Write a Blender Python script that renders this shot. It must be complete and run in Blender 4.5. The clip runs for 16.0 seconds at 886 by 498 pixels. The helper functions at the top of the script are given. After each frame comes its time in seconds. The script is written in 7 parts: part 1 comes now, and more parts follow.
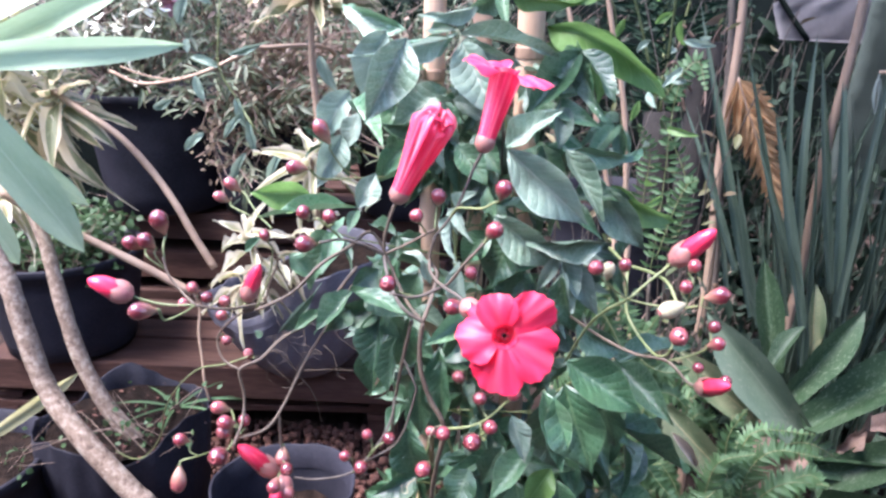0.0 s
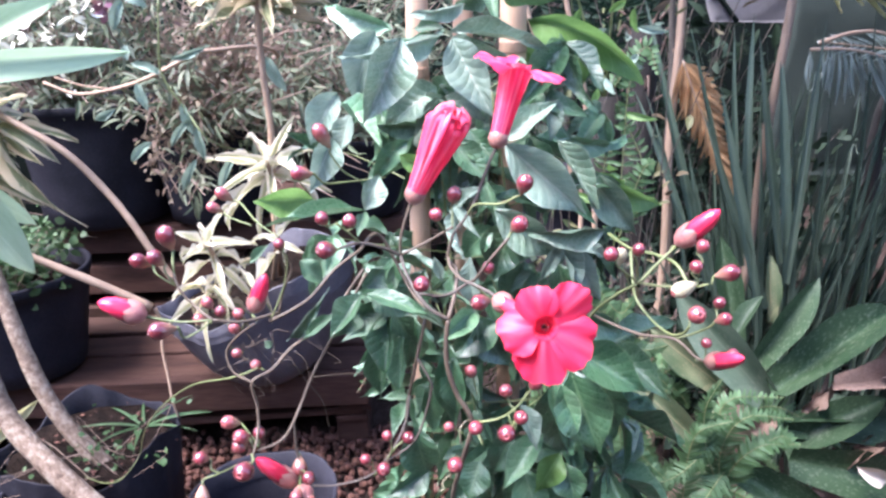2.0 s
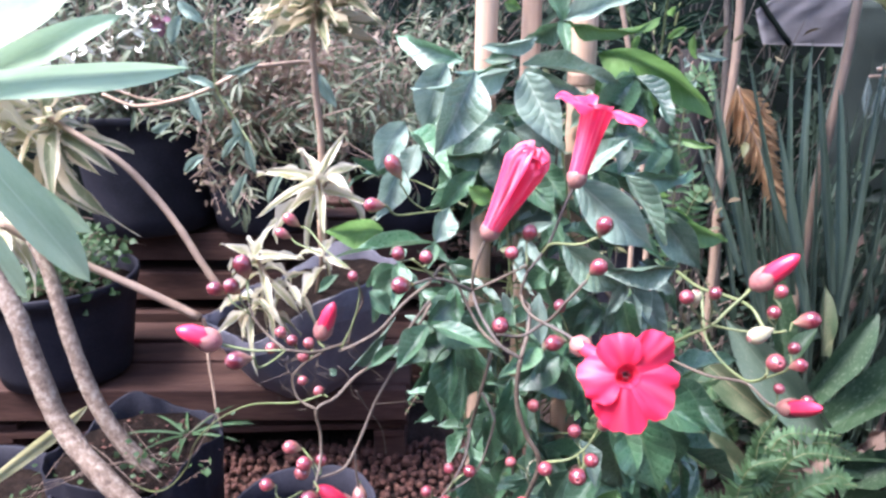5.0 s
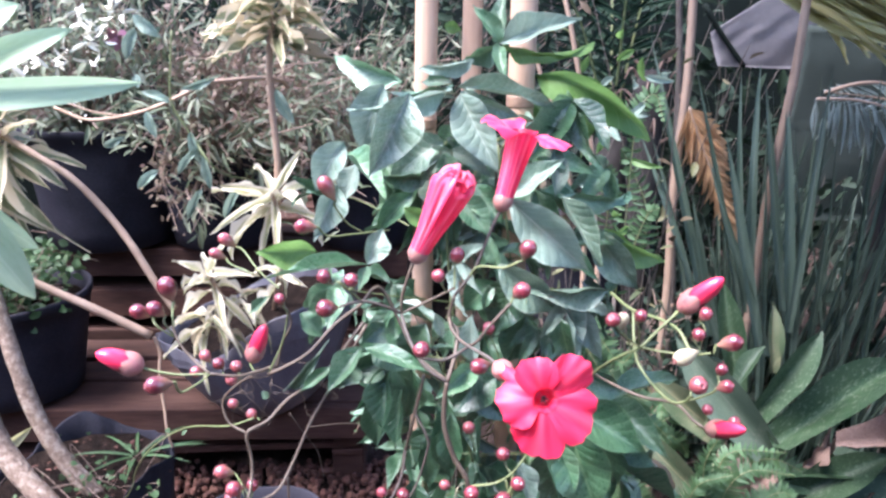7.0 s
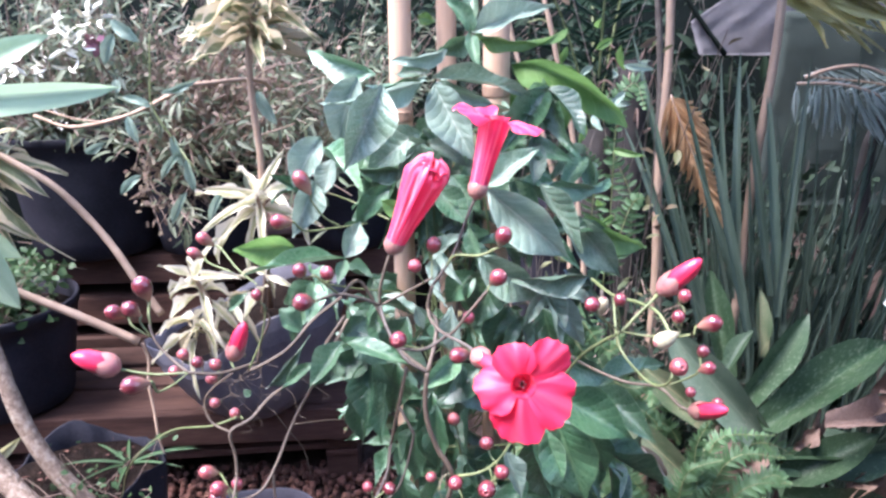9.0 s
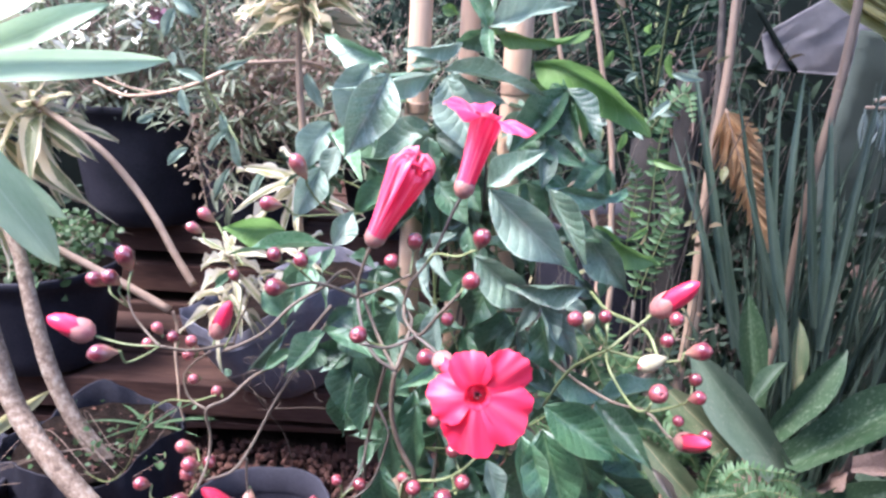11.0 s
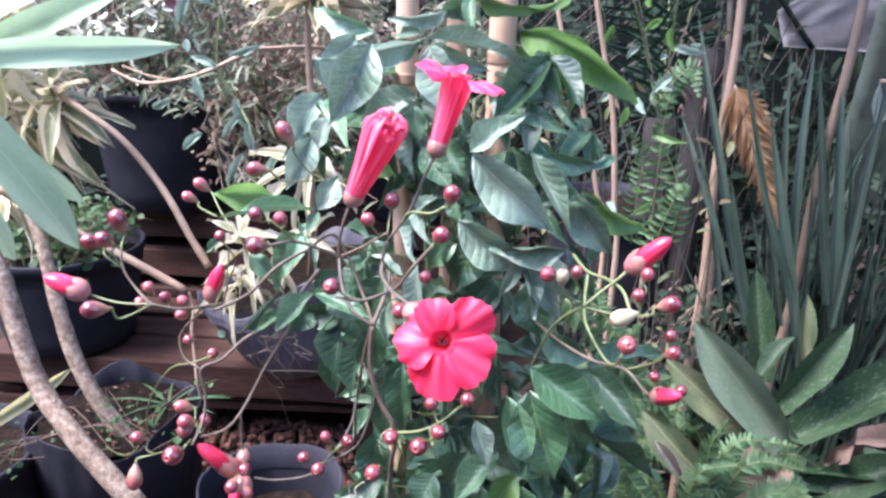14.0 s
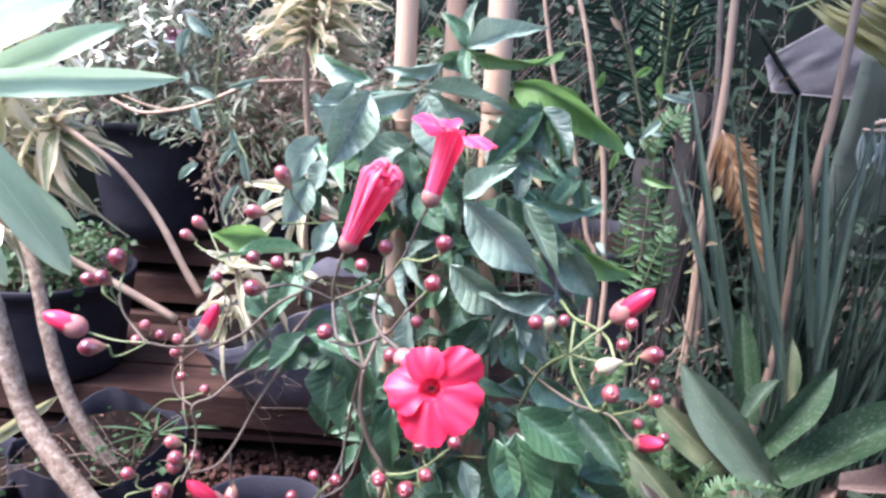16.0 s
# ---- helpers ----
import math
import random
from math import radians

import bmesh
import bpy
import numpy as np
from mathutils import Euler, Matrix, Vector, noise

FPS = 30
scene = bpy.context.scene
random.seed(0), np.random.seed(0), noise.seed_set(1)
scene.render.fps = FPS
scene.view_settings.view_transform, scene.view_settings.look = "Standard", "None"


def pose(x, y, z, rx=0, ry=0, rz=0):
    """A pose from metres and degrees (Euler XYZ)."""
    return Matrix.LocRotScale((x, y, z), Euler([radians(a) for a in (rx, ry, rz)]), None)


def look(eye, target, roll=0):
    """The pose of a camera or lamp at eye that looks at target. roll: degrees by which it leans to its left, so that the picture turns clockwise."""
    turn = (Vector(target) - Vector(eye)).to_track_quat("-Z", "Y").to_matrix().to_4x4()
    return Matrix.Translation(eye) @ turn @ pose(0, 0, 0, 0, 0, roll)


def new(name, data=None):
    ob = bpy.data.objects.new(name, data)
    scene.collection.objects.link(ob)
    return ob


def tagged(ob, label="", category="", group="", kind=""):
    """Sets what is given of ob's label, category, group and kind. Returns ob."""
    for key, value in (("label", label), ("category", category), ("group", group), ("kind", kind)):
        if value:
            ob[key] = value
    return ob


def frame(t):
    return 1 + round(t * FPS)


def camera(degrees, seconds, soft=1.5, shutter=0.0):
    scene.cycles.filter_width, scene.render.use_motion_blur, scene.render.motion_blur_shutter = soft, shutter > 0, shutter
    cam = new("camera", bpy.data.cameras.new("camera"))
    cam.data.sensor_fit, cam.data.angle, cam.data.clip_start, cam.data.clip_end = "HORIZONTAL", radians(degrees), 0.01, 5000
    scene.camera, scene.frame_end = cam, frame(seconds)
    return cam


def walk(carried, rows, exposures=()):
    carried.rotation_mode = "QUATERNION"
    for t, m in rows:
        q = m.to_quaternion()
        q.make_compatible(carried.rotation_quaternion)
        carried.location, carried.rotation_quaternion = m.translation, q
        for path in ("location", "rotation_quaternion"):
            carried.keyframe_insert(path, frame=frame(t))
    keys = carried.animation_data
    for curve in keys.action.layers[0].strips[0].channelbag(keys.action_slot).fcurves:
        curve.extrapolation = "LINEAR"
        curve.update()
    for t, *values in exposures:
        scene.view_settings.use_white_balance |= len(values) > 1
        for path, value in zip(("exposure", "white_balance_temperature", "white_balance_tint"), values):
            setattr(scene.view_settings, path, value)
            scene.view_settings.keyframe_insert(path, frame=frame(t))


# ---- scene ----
cam = camera(64.1, 16.0, soft=2.7, shutter=0.4)
PATH = [
    (0, (0.0393, 0.0274, 1.2270), (-0.0141, 1.9244, 0.5955), 0.89),
    (0.5, (0.0326, 0.0283, 1.2242), (-0.0227, 1.9206, 0.5791), 1.90),
    (1, (0.0288, 0.0342, 1.2267), (-0.0004, 1.9263, 0.5793), 2.29),
    (1.5, (0.0066, 0.0441, 1.2300), (0.0462, 1.9265, 0.5557), 0.87),
    (2, (-0.0216, 0.0257, 1.2312), (0.1014, 1.9135, 0.5823), -1.26),
    (2.5, (-0.0558, 0.0110, 1.2195), (0.1417, 1.8985, 0.5885), -0.43),
    (3, (-0.0823, 0.0072, 1.2123), (0.2036, 1.8848, 0.5856), -1.55),
    (3.5, (-0.0941, 0.0218, 1.2061), (0.2129, 1.8944, 0.5744), -0.01),
    (4, (-0.0772, 0.0497, 1.2215), (0.1241, 1.9412, 0.6039), 1.83),
    (4.5, (-0.0434, 0.0579, 1.2418), (0.0173, 1.9590, 0.6237), 1.52),
    (5, (-0.0531, 0.0338, 1.2502), (-0.0171, 1.9350, 0.6302), -0.37),
    (5.2, (-0.0529, 0.0385, 1.2402), (0.0601, 1.9418, 0.6365), -0.30),
    (7.3, (-0.0160, 0.0345, 1.2562), (0.1085, 1.9478, 0.6870), 0.75),
    (7.5, (-0.0136, 0.0340, 1.2562), (0.1267, 1.9500, 0.7001), 0.77),
    (8, (-0.0061, 0.0408, 1.2565), (0.1608, 1.9577, 0.7111), 0.65),
    (8.5, (-0.0069, 0.0457, 1.2501), (0.1637, 1.9543, 0.6772), 1.08),
    (9, (-0.0089, 0.0352, 1.2480), (0.1309, 1.9431, 0.6648), -1.16),
    (9.5, (-0.0086, 0.0354, 1.2396), (0.1106, 1.9385, 0.6363), -0.23),
    (10, (0.0155, 0.0431, 1.2401), (0.0930, 1.9524, 0.6495), 1.26),
    (10.2, (0.0287, 0.0448, 1.2418), (0.0605, 1.9559, 0.6531), 1.14),
    (12.3, (0.0638, 0.0569, 1.2503), (0.0298, 1.9603, 0.6372), 3.22),
    (12.5, (0.0711, 0.0569, 1.2543), (0.0443, 1.9631, 0.6496), 2.72),
    (13, (0.0714, 0.0472, 1.2521), (0.0244, 1.9575, 0.6614), 1.99),
    (13.5, (0.0740, 0.0348, 1.2382), (-0.0199, 1.9368, 0.6269), 1.34),
    (14, (0.0843, 0.0296, 1.2292), (-0.0060, 1.9272, 0.6039), 1.54),
    (14.5, (0.0706, 0.0171, 1.2322), (-0.0470, 1.9206, 0.6298), 3.36),
    (15, (0.0730, 0.0088, 1.2368), (-0.0168, 1.9258, 0.6737), 3.75),
    (15.5, (0.0784, 0.0086, 1.2406), (-0.0212, 1.9272, 0.6846), 3.08),
    (16, (0.0838, 0.0176, 1.2470), (0.0142, 1.9405, 0.7012), 3.04),
]
walk(cam, [(t, look(eye, target, roll)) for t, eye, target, roll in PATH], exposures=[(0, 2.47, 5950, 22), (1, 2.45, 5950, 22), (2, 2.57, 5950, 22), (3, 2.65, 5950, 22), (4, 2.67, 5950, 22), (4.5, 2.63, 5950, 22), (5, 2.49, 5950, 22), (7.5, 2.49, 5950, 22), (9, 2.53, 5950, 22), (10, 2.53, 5950, 22), (12.5, 2.49, 5950, 22), (14, 2.45, 5950, 22), (16, 2.47, 5950, 22)])

# ---- light ----
world = bpy.data.worlds.new("sky")
scene.world = world
world.use_nodes = True
sky = world.node_tree.nodes.new("ShaderNodeTexSky")
sky.sky_type = "NISHITA"
sky.sun_disc = False
sky.sun_elevation, sky.sun_rotation = radians(61), radians(-113)
sky.air_density, sky.dust_density = 0.9, 1.6
bg = world.node_tree.nodes["Background"]
world.node_tree.links.new(sky.outputs[0], bg.inputs[0])
bg.inputs[1].default_value = 0.15
sun = new("sun", bpy.data.lights.new("sun", "SUN"))
sun.data.energy, sun.data.angle, sun.data.color = 2.65, radians(28), (1.0, 0.975, 0.94)
sun.matrix_world = look((-2.3, -1.0, 4.6), (0, 0, 0))

# ---- materials ----
def ramp(nodes, stops):
    r = nodes.new("ShaderNodeValToRGB")
    els = r.color_ramp.elements
    while len(els) < len(stops):
        els.new(0.5)
    for e, (p, c) in zip(els, stops):
        e.position, e.color = p, (*c, 1)
    return r


def surface(name, colors, rough=0.6, scale=20.0, fine=180.0, bump=0.2, metal=0.0, spec=0.5, dist=0.002, stretch=(1, 1, 1), vary=0.12):
    """A plain surface: colours mixed by two scales of noise, fine relief, and a little change from piece to piece."""
    m = bpy.data.materials.new(name)
    m.use_nodes = True
    n, k = m.node_tree.nodes, m.node_tree.links
    b = n["Principled BSDF"]
    co, mp = n.new("ShaderNodeTexCoord"), n.new("ShaderNodeMapping")
    mp.inputs["Scale"].default_value = stretch
    k.new(co.outputs["Object"], mp.inputs[0])
    a, f = n.new("ShaderNodeTexNoise"), n.new("ShaderNodeTexNoise")
    for t, s, d in ((a, scale, 4), (f, fine, 3)):
        t.inputs["Scale"].default_value, t.inputs["Detail"].default_value = s, d
        k.new(mp.outputs[0], t.inputs["Vector"])
    mix = n.new("ShaderNodeMath")
    mix.operation = "MULTIPLY_ADD"
    mix.inputs[1].default_value = 0.35
    k.new(f.outputs["Fac"], mix.inputs[0])
    sc = n.new("ShaderNodeMath")
    sc.operation = "MULTIPLY"
    sc.inputs[1].default_value = 0.65
    k.new(a.outputs["Fac"], sc.inputs[0])
    k.new(sc.outputs[0], mix.inputs[2])
    r = ramp(n, [(0.3 + 0.4 * i / max(1, len(colors) - 1), c) for i, c in enumerate(colors)])
    k.new(mix.outputs[0], r.inputs[0])
    info, hsv, mr = n.new("ShaderNodeObjectInfo"), n.new("ShaderNodeHueSaturation"), n.new("ShaderNodeMapRange")
    mr.inputs[3].default_value, mr.inputs[4].default_value = 1 - vary, 1 + vary
    k.new(info.outputs["Random"], mr.inputs[0])
    k.new(mr.outputs[0], hsv.inputs["Value"])
    k.new(r.outputs[0], hsv.inputs["Color"])
    k.new(hsv.outputs[0], b.inputs["Base Color"])
    bp = n.new("ShaderNodeBump")
    bp.inputs["Strength"].default_value, bp.inputs["Distance"].default_value = bump, dist
    k.new(f.outputs["Fac"], bp.inputs["Height"])
    k.new(bp.outputs[0], b.inputs["Normal"])
    b.inputs["Roughness"].default_value, b.inputs["Metallic"].default_value = rough, metal
    b.inputs["Specular IOR Level"].default_value = spec
    return m


def leafy(name, dark, light, rib, rough=0.38, thin=0.25, edge=None, veins=9.0, relief=0.25, spec=0.5, blotch=None, vary=0.18, coat=0.0, rim=0.0, vein=0.52, wax=0.08, speck=0.66):
    """A leaf: blade colour in two scales, midrib and side veins from the leaf's own UV map, an optional paler margin, light passing through."""
    m = bpy.data.materials.new(name)
    m.use_nodes = True
    n, k = m.node_tree.nodes, m.node_tree.links
    b = n["Principled BSDF"]
    uv, sep = n.new("ShaderNodeUVMap"), n.new("ShaderNodeSeparateXYZ")
    k.new(uv.outputs[0], sep.inputs[0])

    def calc(op, x, y=None, z=None):
        q = n.new("ShaderNodeMath")
        q.operation = op
        for i, v in enumerate((x, y, z)):
            if isinstance(v, (int, float)):
                q.inputs[i].default_value = v
            elif v is not None:
                k.new(v, q.inputs[i])
        return q.outputs[0]

    across = calc("ABSOLUTE", calc("SUBTRACT", sep.outputs[0], 0.5))
    mid = calc("LESS_THAN", across, 0.022)
    bow = calc("MULTIPLY", calc("SUBTRACT", calc("MULTIPLY", across, across), calc("MULTIPLY", across, 1.1)), 0.6)
    wave = calc("FRACT", calc("MULTIPLY", calc("ADD", sep.outputs[1], bow), veins))
    side = calc("LESS_THAN", wave, 0.07)
    quilt = calc("SINE", calc("MULTIPLY", wave, math.pi))
    both = calc("MAXIMUM", mid, calc("MULTIPLY", side, 0.6))
    co = n.new("ShaderNodeTexCoord")
    big, small = n.new("ShaderNodeTexNoise"), n.new("ShaderNodeTexNoise")
    big.inputs["Scale"].default_value, small.inputs["Scale"].default_value = 2.5, 30
    small.inputs["Detail"].default_value = 4
    info = n.new("ShaderNodeObjectInfo")
    shift = n.new("ShaderNodeVectorMath")
    k.new(co.outputs["Object"], shift.inputs[0])
    k.new(calc("MULTIPLY", info.outputs["Random"], 40.0), shift.inputs[1])
    for t in (big, small):
        k.new(shift.outputs[0], t.inputs["Vector"])
    tone = calc("ADD", calc("MULTIPLY", big.outputs["Fac"], 0.7), calc("MULTIPLY", small.outputs["Fac"], 0.3))
    r = ramp(n, [(0.32, dark), (0.68, light)])
    k.new(tone, r.inputs[0])
    col = r.outputs[0]

    def over(fac, under, top):
        x = n.new("ShaderNodeMix")
        x.data_type = "RGBA"
        k.new(fac, x.inputs[0])
        k.new(under, x.inputs[6])
        x.inputs[7].default_value = (*top, 1)
        return x.outputs[2]

    col = over(calc("MULTIPLY", both, vein), col, rib)
    if rim:
        col = over(calc("MULTIPLY", calc("GREATER_THAN", across, 0.472), rim), col, rib)
    if edge:
        rag = calc("ADD", across, calc("MULTIPLY", calc("SUBTRACT", small.outputs["Fac"], 0.5), 0.14))
        col = over(calc("GREATER_THAN", rag, 0.27), col, edge)
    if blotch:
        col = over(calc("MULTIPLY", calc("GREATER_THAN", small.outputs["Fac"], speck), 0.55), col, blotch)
    hsv, mr = n.new("ShaderNodeHueSaturation"), n.new("ShaderNodeMapRange")
    mr.inputs[3].default_value, mr.inputs[4].default_value = 1 - vary, 1 + vary
    k.new(info.outputs["Random"], mr.inputs[0])
    k.new(mr.outputs[0], hsv.inputs["Value"])
    k.new(col, hsv.inputs["Color"])
    k.new(hsv.outputs[0], b.inputs["Base Color"])
    bp = n.new("ShaderNodeBump")
    bp.inputs["Strength"].default_value, bp.inputs["Distance"].default_value = relief, 0.0015
    k.new(calc("ADD", calc("MULTIPLY", quilt, 0.45 if veins > 3 else 0.0), calc("ADD", calc("MULTIPLY", both, -0.6), small.outputs["Fac"])), bp.inputs["Height"])
    k.new(bp.outputs[0], b.inputs["Normal"])
    rr = n.new("ShaderNodeMapRange")
    rr.inputs[1].default_value, rr.inputs[2].default_value = 0.3, 0.7
    rr.inputs[3].default_value, rr.inputs[4].default_value = rough - wax, rough + wax + 0.06
    k.new(small.outputs["Fac"], rr.inputs[0])
    k.new(rr.outputs[0], b.inputs["Roughness"])
    b.inputs["Specular IOR Level"].default_value = spec
    b.inputs["Coat Weight"].default_value, b.inputs["Coat Roughness"].default_value = coat, 0.28
    if thin:
        tr, ad = n.new("ShaderNodeBsdfTranslucent"), n.new("ShaderNodeMixShader")
        k.new(hsv.outputs[0], tr.inputs[0])
        ad.inputs[0].default_value = thin
        k.new(b.outputs[0], ad.inputs[1])
        k.new(tr.outputs[0], ad.inputs[2])
        k.new(ad.outputs[0], n["Material Output"].inputs[0])
    return m


def clump(name, colors, rough=0.55, thin=0.3, spec=0.4):
    """Small far leaves joined in one mesh: each island takes its own colour."""
    m = bpy.data.materials.new(name)
    m.use_nodes = True
    n, k = m.node_tree.nodes, m.node_tree.links
    b = n["Principled BSDF"]
    g = n.new("ShaderNodeNewGeometry")
    r = ramp(n, [(i / max(1, len(colors) - 1), c) for i, c in enumerate(colors)])
    k.new(g.outputs["Random Per Island"], r.inputs[0])
    k.new(r.outputs[0], b.inputs["Base Color"])
    b.inputs["Roughness"].default_value, b.inputs["Specular IOR Level"].default_value = rough, spec
    tr, ad = n.new("ShaderNodeBsdfTranslucent"), n.new("ShaderNodeMixShader")
    k.new(r.outputs[0], tr.inputs[0])
    ad.inputs[0].default_value = thin
    k.new(b.outputs[0], ad.inputs[1])
    k.new(tr.outputs[0], ad.inputs[2])
    k.new(ad.outputs[0], n["Material Output"].inputs[0])
    return m


LEAF = {
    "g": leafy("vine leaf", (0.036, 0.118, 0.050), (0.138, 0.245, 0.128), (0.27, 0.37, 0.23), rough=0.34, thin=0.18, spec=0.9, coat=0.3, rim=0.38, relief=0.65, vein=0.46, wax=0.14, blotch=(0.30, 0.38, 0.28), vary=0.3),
    # darker copy, mostly for low and inner leaves: their shade is in the colour
    "d": leafy("vine leaf shaded copy", (0.022, 0.076, 0.034), (0.070, 0.150, 0.068), (0.14, 0.23, 0.11), rough=0.34, thin=0.15, spec=0.9, relief=0.65, coat=0.35, rim=0.4, vein=0.6, wax=0.14, vary=0.3),
    # lighter copy: the sky's sheen on upper leaves is put into the colour
    "s": leafy("vine leaf painted sheen", (0.075, 0.150, 0.092), (0.225, 0.310, 0.215), (0.38, 0.45, 0.34), rough=0.34, thin=0.18, spec=0.9, coat=0.3, rim=0.38, relief=0.8, vein=0.46, wax=0.14, blotch=(0.40, 0.47, 0.38), vary=0.25),
    # pale undersides, and leaves facing the sky whose sheen is painted as pale colour
    "p": leafy("vine leaf underside and painted sheen", (0.140, 0.220, 0.162), (0.300, 0.385, 0.300), (0.40, 0.47, 0.38), rough=0.42, thin=0.3, relief=0.8, rim=0.5, vein=0.6, wax=0.12),
    "y": leafy("vine leaf fresh green", (0.085, 0.175, 0.040), (0.165, 0.285, 0.085), (0.24, 0.37, 0.13), rough=0.4, thin=0.45, vein=0.6),
}
STEM_GREEN = surface("green stem", [(0.10, 0.13, 0.045), (0.19, 0.21, 0.09)], 0.5, 60, 400, 0.15)
STEM_BROWN = surface("brown stem", [(0.05, 0.035, 0.03), (0.12, 0.10, 0.075)], 0.6, 60, 400, 0.3)
STEM_GREY = surface("grey stem", [(0.075, 0.052, 0.038), (0.16, 0.12, 0.08)], 0.6, 60, 400, 0.3)
BUD_WHITE = surface("faded bud", [(0.24, 0.22, 0.12), (0.42, 0.37, 0.26)], 0.5, 60, 400, 0.1)
CALYX = surface("calyx", [(0.31, 0.085, 0.095), (0.38, 0.17, 0.145), (0.28, 0.15, 0.12)], 0.28, 50, 400, 0.08)
SCAR = surface("bud tip", [(0.05, 0.008, 0.012), (0.10, 0.015, 0.02)], 0.3, 90, 400, 0.05)


def petal_material(name, deep, bright, pale, spots=(0.3, 0.52, 0.78)):
    m = bpy.data.materials.new(name)
    m.use_nodes = True
    n, k = m.node_tree.nodes, m.node_tree.links
    b = n["Principled BSDF"]
    uv, sep, no = n.new("ShaderNodeUVMap"), n.new("ShaderNodeSeparateXYZ"), n.new("ShaderNodeTexNoise")
    k.new(uv.outputs[0], sep.inputs[0])
    mp = n.new("ShaderNodeMapping")
    mp.inputs["Scale"].default_value = (6, 0.32, 1)
    k.new(uv.outputs[0], mp.inputs[0])
    k.new(mp.outputs[0], no.inputs["Vector"])
    no.inputs["Scale"].default_value, no.inputs["Detail"].default_value = 3, 4
    r = ramp(n, [(spots[0], deep), (spots[1], bright), (spots[2], pale)])
    k.new(no.outputs["Fac"], r.inputs[0])
    lobes = n.new("ShaderNodeMath")
    lobes.operation = "PINGPONG"
    lobes.inputs[1].default_value = 0.1
    k.new(sep.outputs[0], lobes.inputs[0])
    star = n.new("ShaderNodeMapRange")
    star.inputs[1].default_value, star.inputs[2].default_value, star.inputs[3].default_value, star.inputs[4].default_value = 0.0, 0.026, 0.26, 0.0
    k.new(lobes.outputs[0], star.inputs[0])
    streak = n.new("ShaderNodeMix")
    streak.data_type = "RGBA"
    k.new(star.outputs[0], streak.inputs[0])
    k.new(r.outputs[0], streak.inputs[6])
    streak.inputs[7].default_value = (*pale, 1)
    r = streak
    k.new(r.outputs[2], b.inputs["Base Color"])
    bp = n.new("ShaderNodeBump")
    bp.inputs["Strength"].default_value, bp.inputs["Distance"].default_value = 0.3, 0.001
    k.new(no.outputs["Fac"], bp.inputs["Height"])
    k.new(bp.outputs[0], b.inputs["Normal"])
    b.inputs["Roughness"].default_value = 0.48
    b.inputs["Sheen Weight"].default_value = 0.08
    tr, ad = n.new("ShaderNodeBsdfTranslucent"), n.new("ShaderNodeMixShader")
    k.new(r.outputs[2], tr.inputs[0])
    ad.inputs[0].default_value = 0.35
    k.new(b.outputs[0], ad.inputs[1])
    k.new(tr.outputs[0], ad.inputs[2])
    k.new(ad.outputs[0], n["Material Output"].inputs[0])
    return m


PETAL = petal_material("petal", (0.76, 0.014, 0.055), (0.90, 0.030, 0.095), (0.94, 0.15, 0.22), (0.30, 0.56, 0.86))
PETAL_FOLD = petal_material("folded petal", (0.72, 0.020, 0.085), (0.88, 0.070, 0.17), (0.94, 0.46, 0.53), (0.32, 0.50, 0.70))
# pink with pale streaks that paint the white sheen on the tube
PETAL_SIDE = petal_material("side petal with painted sheen", (0.76, 0.020, 0.085), (0.90, 0.050, 0.145), (0.95, 0.50, 0.57), (0.30, 0.52, 0.74))
BAMBOO = surface("bamboo", [(0.36, 0.215, 0.14), (0.52, 0.345, 0.23), (0.43, 0.27, 0.18)], 0.5, 9, 120, 0.2, stretch=(1, 1, 0.15))
NODE = surface("bamboo joint", [(0.20, 0.12, 0.08), (0.34, 0.22, 0.14)], 0.6, 40, 200, 0.3)
CANE = surface("dry cane", [(0.20, 0.13, 0.085), (0.34, 0.235, 0.16)], 0.6, 12, 140, 0.25, stretch=(1, 1, 0.2))
PLASTIC = surface("black nursery plastic", [(0.010, 0.010, 0.014), (0.030, 0.029, 0.038)], 0.62, 9, 150, 0.3, spec=0.14, vary=0.2)
PLASTIC_GREY = surface("dusty grow bag plastic", [(0.085, 0.08, 0.098), (0.19, 0.18, 0.205)], 0.48, 9, 120, 0.2, spec=0.6)
SOIL = surface("potting soil", [(0.005, 0.004, 0.003), (0.014, 0.009, 0.007), (0.040, 0.026, 0.019)], 0.95, 40, 220, 0.9, dist=0.012, spec=0.08)
GROUND = surface("dark ground", [(0.014, 0.010, 0.009), (0.035, 0.024, 0.020), (0.06, 0.042, 0.035)], 0.95, 9, 90, 0.8, dist=0.015, spec=0.1)
GRAVEL = clump("clay pebbles", [(0.05, 0.022, 0.016), (0.12, 0.05, 0.035), (0.09, 0.04, 0.03), (0.16, 0.075, 0.05)], 0.85, 0.0)
WOOD = surface("weathered pallet wood", [(0.024, 0.012, 0.009), (0.060, 0.029, 0.021), (0.105, 0.056, 0.041)], 0.75, 14, 160, 0.5, stretch=(0.12, 1, 1), vary=0.25, spec=0.25)
BARK = surface("speckled bark", [(0.09, 0.06, 0.045), (0.26, 0.19, 0.14), (0.46, 0.39, 0.31)], 0.85, 70, 200, 0.6, dist=0.005, spec=0.2)
TAN = surface("tan stem", [(0.28, 0.18, 0.12), (0.40, 0.28, 0.19)], 0.6, 40, 260, 0.25)
VARIEG = leafy("cream edged leaf", (0.16, 0.18, 0.09), (0.26, 0.27, 0.14), (0.42, 0.42, 0.24), rough=0.45, thin=0.35, edge=(0.64, 0.54, 0.36), veins=2)
